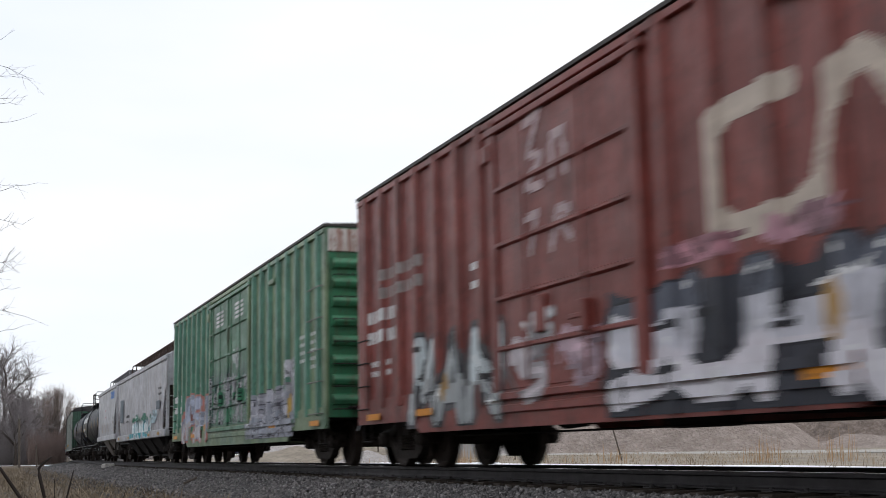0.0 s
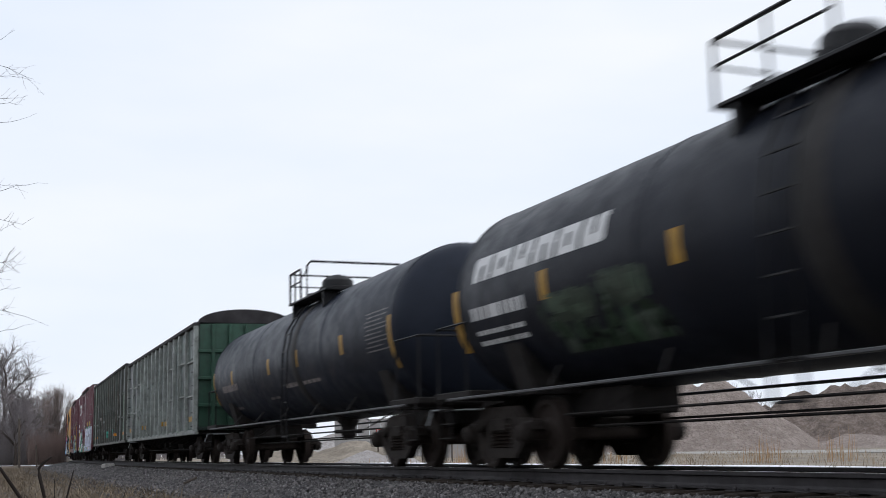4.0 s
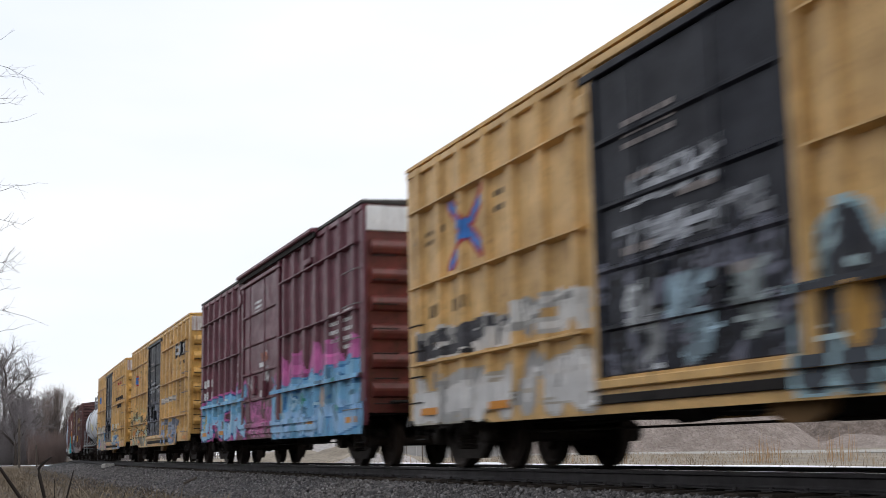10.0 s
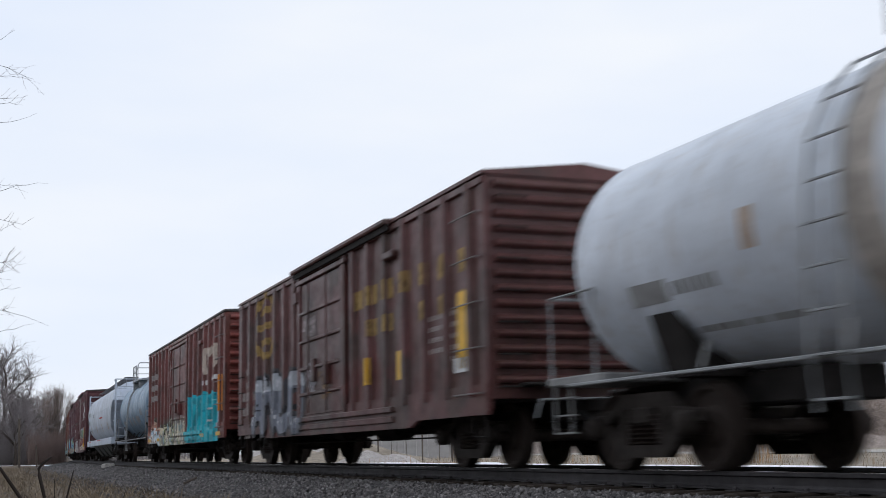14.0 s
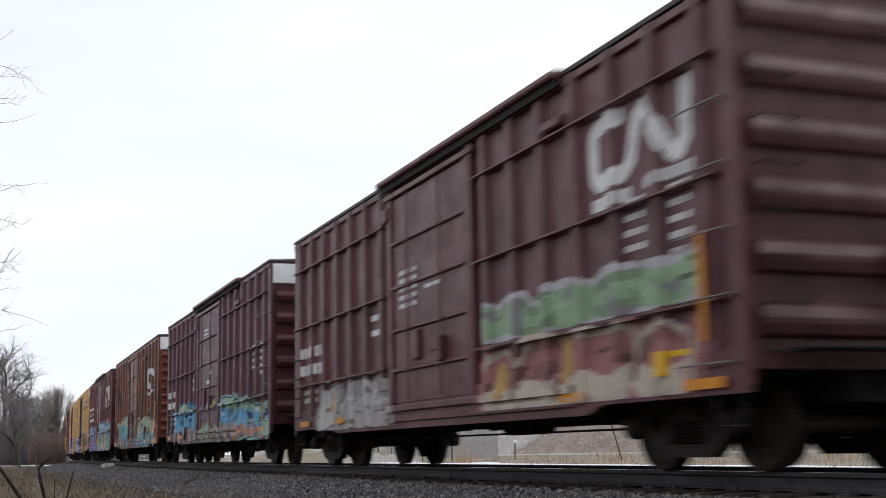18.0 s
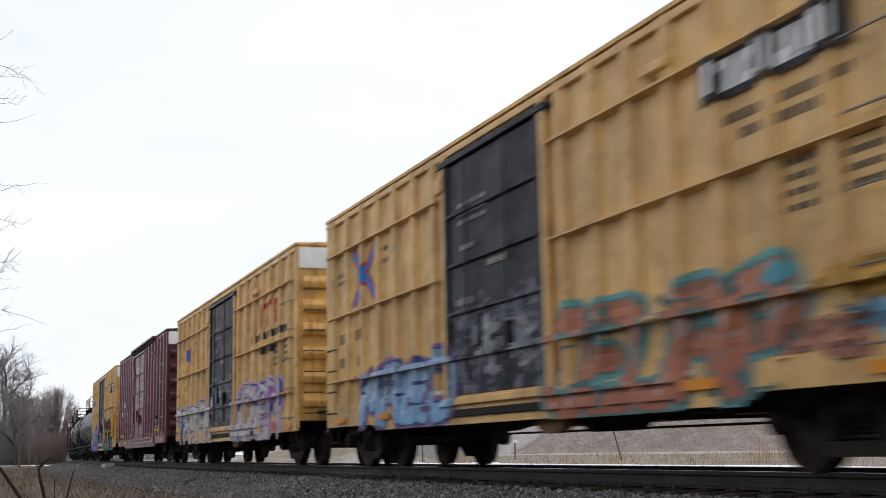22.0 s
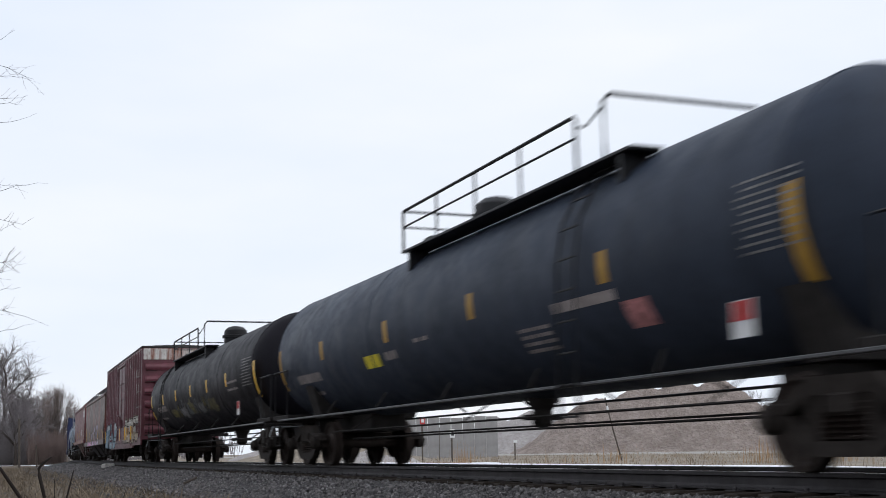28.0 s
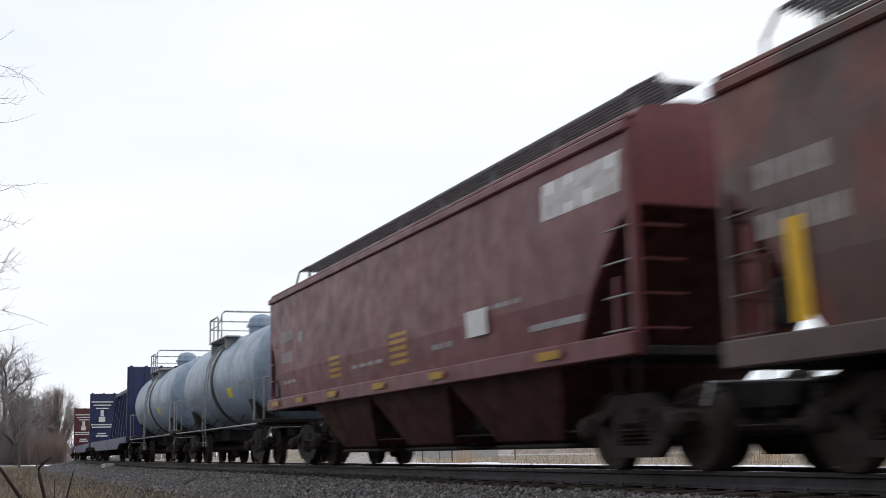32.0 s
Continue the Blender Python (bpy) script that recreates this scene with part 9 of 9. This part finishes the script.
# ---- posts, signs, sticks and stones ----
M_POST = plain("weathered_post_wood", (0.12, 0.10, 0.085), 0.9, vary=0.35, bump=0.4)
M_DARKWOOD = plain("dark_wet_wood", (0.035, 0.028, 0.025), 0.9, vary=0.35, bump=0.4)
M_PALEPOST = plain("bleached_wood", (0.33, 0.30, 0.27), 0.9, vary=0.3, bump=0.4)
M_SIGNRED = plain("red_sign_face", (0.5, 0.06, 0.06), 0.5, vary=0.2)
M_SIGNWHITE = plain("white_sign_face", (0.75, 0.75, 0.75), 0.5, vary=0.1)
M_CONCRETE = plain("pale_concrete", (0.45, 0.43, 0.4), 0.9, vary=0.2, bump=0.4)


def sign(label, x, y, top, w, h, mat, face=None):
    """A post with a plate that looks to the track."""
    e = tagged(new("sign_post"), label, "sign", "signs beyond the track")
    e.matrix_world = pose(x, y, -0.62, 0, 0, 22)
    part("post", G().cbox(-0.05, 0.05, -0.04, 0.04, 0, top + 0.6, 0.01), M_POST, e)
    p = part("panel", G().cbox(-w / 2, w / 2, -0.075, -0.045, top + 0.62 - h, top + 0.62, 0.008), mat, e)
    if face:
        part("symbol", G().cbox(-w * 0.28, w * 0.28, -0.083, -0.074, top + 0.62 - h * 0.75, top + 0.62 - h * 0.25, 0.004), face, p)


sign("weathered post with a small red and white sign", 31.2, 85.0, 1.95, 0.5, 0.5, M_SIGNRED, M_SIGNWHITE)
sign("tall weathered post with a red and white sign", 34.0, 83.3, 2.65, 0.5, 0.5, M_SIGNRED, M_SIGNWHITE)
sign("post with a small black and white sign", 36.0, 82.5, 1.75, 0.5, 0.62, M_SIGNWHITE, M_BLACKMARK)
sign("thin post with a small white sign", 44.6, 89.5, 0.95, 0.5, 0.22, M_SIGNWHITE)


def pole(name, label, pts, r, mat, category, extra=None):
    e = part(name, G().tube(pts, r, 7), mat)
    tagged(e, label, category)
    if extra:
        part("cap", G().tube(extra, r[-1] * 1.7 if isinstance(r, list) else r * 1.7, 7), M_SIGNWHITE, e)


pole("leaning_pole", "thin dark leaning pole with a pale tip", [(39.05, 64.0, -0.7), (38.6, 64.25, 1.4), (38.3, 64.48, 3.2)], [0.05, 0.045, 0.04], M_POST, "pole", [(38.42, 64.4, 2.45), (38.38, 64.43, 2.7)])
pole("stake", "weathered leaning post at the wood's edge", [(8.18, 109.7, -0.7), (8.12, 109.7, 1.6), (8.05, 109.7, 3.55)], [0.11, 0.10, 0.085], M_POST, "post")
pole("stake", "short dark stake on the bank", [(8.72, 99.62, -0.7), (8.68, 99.62, 0.4), (8.62, 99.63, 1.26)], [0.07, 0.06, 0.05], M_POST, "stake")
for x, y, t, dx in ((31.9, 84.2, 1.9, 0.15), (33.1, 84.0, 2.0, -0.2), (32.5, 84.6, 1.4, 0.05), (35.2, 83.0, 1.9, 0.05)):
    pole("dead_stalk", "thin dead stalk standing in the grass", [(x, y, -0.7), (x + dx * 0.5, y, t * 0.5), (x + dx, y, t)], [0.03, 0.022, 0.012], M_POST, "stalk")
pole("broken_branch", "bent broken branch stuck in the ground", [(1.36, 13.95, -0.75), (1.31, 13.95, -0.16), (1.25, 13.95, 0.08), (1.24, 13.95, 0.15), (1.29, 13.94, 0.215), (1.37, 13.94, 0.27)], [0.02, 0.018, 0.02, 0.017, 0.014, 0.008], M_DARKWOOD, "branch")
pole("dead_stalk", "thin dead stalk on the bank", [(1.50, 14.1, -0.75), (1.54, 14.1, -0.25), (1.62, 14.1, 0.12)], [0.014, 0.011, 0.006], M_DARKWOOD, "stalk")
pole("dead_stalk", "thin dead stalk on the bank", [(1.38, 13.9, -0.75), (1.41, 13.9, -0.25), (1.40, 13.9, 0.03)], [0.012, 0.010, 0.005], M_DARKWOOD, "stalk")
pole("fallen_branch", "dark fallen branch leaning in the weeds", [(0.95, 9.3, -0.62), (0.69, 9.0, -0.01), (0.55, 8.95, 0.19), (0.40, 8.9, 0.36)], [0.016, 0.013, 0.011, 0.009], M_DARKWOOD, "branch")
pole("stick", "dark splinter of wood lying on the ballast", [(5.9, 29.45, -0.40), (6.2, 29.35, -0.26)], [0.035, 0.03], M_POST, "stick")
tagged(part("concrete_block", G().cbox(-0.4, 0.4, -0.24, 0.24, -0.2, 0.06, 0.04), M_CONCRETE, at=track_pose(62.0) @ pose(0, 1.62, -0.13, 0, 2, 8)), "pale concrete block beside the track", "block")
rng = random.Random(8)
for i in range(16):
    s, d = rng.uniform(18, 45), rng.uniform(-7.0, -3.9)
    p = on_track(s, d, -0.62)
    w = rng.uniform(0.15, 0.5)
    tagged(part("wood_scrap", G().cbox(-w, w, -0.06, 0.06, 0.0, 0.07, 0.015), M_POST if i % 3 else M_PALEPOST, at=pose(p.x, p.y, p.z, rng.uniform(-6, 6), rng.uniform(-6, 6), rng.uniform(0, 180))), "scrap of weathered wood on the bank", "wood scrap", "scraps of wood")

# ---- bare trees ----
M_BARK = plain("grey_bark", (0.085, 0.07, 0.062), 0.9, vary=0.35, bump=0.5)
# Twig colours are raised to stand for the haze over the far wood.
M_TWIG = plain("hazed_brown_twig", (0.20, 0.18, 0.18), 0.9, vary=0.3, spec=0.05)
M_WILLOW = plain("tan_twig", (0.25, 0.205, 0.19), 0.9, vary=0.3, spec=0.05)
M_MAUVE = plain("hazed_mauve_twig", (0.27, 0.245, 0.25), 0.9, vary=0.3, spec=0.05)
M_BRUSH = plain("hazed_reddish_twig", (0.25, 0.19, 0.17), 0.9, vary=0.3, spec=0.05)


def twig(g, a, b, r0, r1):
    """A thin three-sided stick."""
    d = (b - a).normalized()
    u = d.cross(Vector((0.3, 0.9, 0.2)))
    u = u.normalized() if u.length > 1e-4 else Vector((1, 0, 0))
    w = d.cross(u)
    vs = []
    for p, r in ((a, r0), (b, r1)):
        for k in range(3):
            t = 2.094 * k
            vs.append(tuple(p + r * (math.cos(t) * u + math.sin(t) * w)))
    g.add(vs, [(0, 1, 4, 3), (1, 2, 5, 4), (2, 0, 3, 5)])


def bare_tree(label, x, y, height, spread, seed, forks=5, levels=4, droop=0.0, mat=None, trunk=0.35, thin=0.012):
    rng = random.Random(seed)
    wood, fine = G(), G()

    def grow(p, d, length, r, level):
        n = 3
        q = p
        for k in range(n):
            e = q + d * (length / n)
            (wood.tube([q, e], [r * (1 - 0.25 * k), r * (1 - 0.25 * (k + 1))], 6) if level < 2 else twig(fine, q, e, r * (1 - 0.2 * k), r * (1 - 0.2 * (k + 1))))
            if level < levels:
                for _ in range(forks if level else forks + 2):
                    if rng.random() < (0.55 if level else 0.5 if k else 0.15):
                        side = Vector((rng.gauss(0, 1), rng.gauss(0, 1), rng.gauss(0.1, 0.6)))
                        side = (side - d * side.dot(d)).normalized()
                        nd = (d * rng.uniform(0.5, 0.9) + side * rng.uniform(0.5, 0.9) * spread + Vector((0, 0, 0.15 - droop * level))).normalized()
                        grow(q + (e - q) * rng.random(), nd, length * rng.uniform(0.45, 0.7), max(thin, r * rng.uniform(0.4, 0.55)), level + 1)
            d = (d + 0.18 * Vector((rng.gauss(0, 1), rng.gauss(0, 1), rng.gauss(0, 0.6)))).normalized()
            q = e
    e = tagged(new("bare_tree"), label, "tree", "bare trees")
    e.matrix_world = pose(x, y, -0.7)
    grow(Vector((0, 0, 0)), Vector((0, 0, 1)), height * trunk * 1.4, height * 0.022 + 0.02, 0)
    part("trunk", wood, M_BARK, e)
    part("crown", fine, mat or M_TWIG, e)
    return e


def fan_tree(label, x, y, height, width, seed, limbs=26, mat=None, bole=0.12, r0=0.13, tip=0.012, even=(0.82, 1.0)):
    """A bare tree whose slender limbs sweep up and out into a rounded crown of fine upright twigs."""
    rng = random.Random(seed)
    wood, fine = G(), G()
    e = tagged(new("bare_tree"), label, "tree", "bare trees")
    e.matrix_world = pose(x, y, -0.7)
    zb = height * bole
    wood.tube([(0, 0, 0), (0.05, 0.03, zb * 0.6), (0.0, 0.0, zb)], [r0 * 1.4, r0 * 1.1, r0], 8)
    for i in range(limbs):
        a = 6.283 * i / limbs * 5 + rng.uniform(-0.3, 0.3)
        lean = rng.random() ** 0.7
        reach = 0.5 * width * lean
        top = zb + (height - zb) * (1 - 0.42 * lean ** 2.2) * rng.uniform(*even)
        p0, last = Vector((0, 0, zb * rng.uniform(0.6, 1.0))), None
        rr = r0 * rng.uniform(0.35, 0.6)
        n = 9
        for k in range(n + 1):
            t = k / n
            out = reach * t ** 0.75
            p = Vector((out * math.cos(a), out * math.sin(a), p0.z + (top - p0.z) * t ** 1.15))
            p += Vector((rng.gauss(0, 0.012), rng.gauss(0, 0.012), 0)) * height
            r = rr * (1 - t) + tip
            if last is not None:
                wood.tube([last, p], [lr, r], 4)
                if t > 0.25:
                    for _ in range(3 + int(5 * t)):
                        q = last.lerp(p, rng.random())
                        L = height * rng.uniform(0.05, 0.13)
                        d = Vector((math.cos(a) * 0.4 + rng.gauss(0, 0.45), math.sin(a) * 0.4 + rng.gauss(0, 0.45), rng.uniform(0.5, 1.2))).normalized()
                        m = q + d * L * 0.6
                        s = m + (d + Vector((rng.gauss(0, 0.25), rng.gauss(0, 0.25), 0.15))).normalized() * L * 0.6
                        twig(fine, q, m, tip * 0.9, tip * 0.7)
                        twig(fine, m, s, tip * 0.7, tip * 0.4)
                        for _ in range(3):
                            q2 = q.lerp(s, rng.uniform(0.2, 0.9))
                            s2 = q2 + (d + Vector((rng.gauss(0, 0.5), rng.gauss(0, 0.5), 0.1))).normalized() * L * rng.uniform(0.3, 0.6)
                            twig(fine, q2, s2, tip * 0.6, tip * 0.35)
            last, lr = p, r
    part("trunk", wood, M_BARK, e)
    part("crown", fine, mat or M_TWIG, e)
    return e


fan_tree("broad bare willow with a rounded crown", 19.0, 190.0, 11.0, 7.0, 3, 110, M_WILLOW, 0.10, 0.14, 0.011, (0.95, 0.98))
bare_tree("tall spreading bare tree at the edge of the wood", 9.4, 158.0, 15.5, 0.95, 5, 4, 4, 0.02, M_TWIG, 0.42, 0.014)
bare_tree("tall spreading bare tree at the edge of the wood", 11.4, 163.0, 12.5, 0.9, 8, 4, 4, 0.02, M_TWIG, 0.42, 0.014)
bare_tree("spreading bare tree at the edge of the wood", 7.8, 150.0, 13.0, 0.95, 61, 4, 4, 0.02, M_TWIG, 0.42, 0.014)
bare_tree("small spreading bare tree at the edge of the wood", 10.9, 152.0, 9.0, 0.9, 62, 4, 4, 0.02, M_MAUVE, 0.42, 0.013)
fan_tree("small bare tree at the edge of the wood", 13.3, 170.0, 9.2, 4.0, 14, 16, None, 0.2, 0.11, 0.014)
fan_tree("small bare tree at the edge of the wood", 15.4, 182.0, 10.0, 4.6, 15, 18, M_WILLOW, 0.2, 0.11, 0.015)
for k, (x, y, h) in enumerate(((167, 249, 14.0), (170, 246, 12.5), (173.5, 244, 15.0), (177, 242, 15.5), (182, 239, 14.0), (163, 252, 11.0), (215, 212, 15.0), (222, 206, 14.0))):
    fan_tree("bare shrubby tree behind the quarry mounds", x, y, h, 7.0, 40 + k, 14, M_MAUVE, 0.15, 0.10, 0.02)


def near_tree():
    """The tree beside the camera of which only the branch tips reach into view."""
    rng = random.Random(21)
    wood, fine = G(), G()
    e = tagged(new("bare_tree"), "bare tree whose thin branches reach out over the bank", "tree", "bare trees")
    e.matrix_world = pose(-1.6, 12.46, 0)
    wood.tube([(0, 0, -0.7), (0.05, 0.02, 0.8), (-0.05, 0.0, 2.7), (0.1, 0.05, 4.7), (0.15, 0.05, 6.3)], [0.16, 0.13, 0.10, 0.06, 0.02], 8)
    # limbs: height where they leave the view's edge, the tip's reach and height, the sag
    for z0, x1, z1, sag, n in ((4.21, 2.34, 4.50, 0.0, 3), (4.12, 2.64, 3.86, 0.10, 8), (3.95, 2.54, 4.03, 0.04, 6), (3.74, 2.49, 3.83, 0.0, 4), (3.70, 2.44, 3.74, 0.02, 4), (3.52, 2.58, 3.67, -0.04, 1), (2.89, 2.43, 2.93, 0.0, 9),
                               (2.72, 2.71, 2.96, 0.05, 2), (2.56, 2.49, 2.52, 0.03, 10), (2.36, 2.44, 2.57, -0.03, 7), (2.11, 2.42, 2.16, 0.0, 22), (2.0, 2.39, 2.07, 0.0, 18), (1.81, 2.48, 1.90, 0.0, 3), (1.68, 2.76, 1.53, 0.06, 1), (1.38, 2.62, 1.56, 0.0, 1), (1.62, 2.38, 1.70, 0.0, 14)):
        a, b = Vector((2.0, 0.0, z0)), Vector((x1, rng.uniform(-0.05, 0.05), z1))
        root = Vector((0.05, 0.0, z0 - 0.8))
        pts = [root, root.lerp(a, 0.5) + Vector((0, 0, 0.1)), a]
        for k in range(1, 8):
            t = k / 7
            pts.append(a.lerp(b, t) + Vector((0, rng.gauss(0, 0.008), sag * math.sin(t * 3.14) + rng.gauss(0, 0.007))))
        wood.tube(pts, [0.03, 0.016, 0.005] + [0.0036 - 0.0027 * k / 7 for k in range(1, 8)], 5)
        for _ in range(n):
            k = rng.randint(2, 8)
            q = pts[k].lerp(pts[k + 1], rng.random())
            L = rng.uniform(0.05, 0.2)
            d = (b - a).normalized() * rng.uniform(0.2, 1) + Vector((0, 0, rng.choice((-1, 1, 1)) * rng.uniform(0.3, 0.9)))
            s = q + d.normalized() * L * 0.5
            w = s + (d.normalized() + Vector((0.2, 0, rng.gauss(0.1, 0.4)))).normalized() * L * 0.5
            twig(fine, q, s, 0.0017, 0.0013)
            twig(fine, s, w, 0.0013, 0.0008)
    part("trunk", wood, M_BARK, e)
    # The paler twig colour stands for sky glow around the thin tips.
    part("crown", fine, M_WILLOW, e)


near_tree()


def thicket():
    """Undergrowth at the wood's edge: countless upright twigs."""
    rng = random.Random(31)
    for label, mat, x0, x1, y0, y1, n, top in (("dense grey-mauve winter thicket", M_MAUVE, 4.0, 15.0, 152, 172, 9000, 5.6), ("reddish winter brush beside the track", M_BRUSH, 12.2, 16.6, 150, 162, 3600, 5.3)):
        g = G()
        for _ in range(n):
            x, y = rng.uniform(x0, x1), rng.uniform(y0, y1)
            h = top * (0.55 + 0.45 * rng.random()) * (0.85 + 0.25 * noise.noise((x * 0.45, y * 0.2, 7)))
            a = Vector((x, y, -0.7 + h * rng.uniform(0.0, 0.55)))
            b = a + Vector((rng.gauss(0, 0.3), rng.gauss(0, 0.3), 0.45 * h))
            twig(g, a, b, 0.028, 0.010)
        tagged(part("thicket", g, mat), label, "undergrowth", kind="stuff")
    g = G()
    for _ in range(5200):
        x = rng.uniform(-40, 60)
        y = 240 + rng.uniform(0, 40)
        h = rng.uniform(4, 8) * (0.8 + 0.4 * noise.noise((x * 0.1, 0, 3)))
        a = Vector((x, y, -0.7 + h * rng.uniform(0, 0.45)))
        twig(g, a, a + Vector((rng.gauss(0, 0.5), rng.gauss(0, 0.4), 0.55 * h)), 0.06, 0.03)
    tagged(part("far_wood", g, M_MAUVE), "far bare wood on the horizon", "wood", kind="stuff")


thicket()


motions()
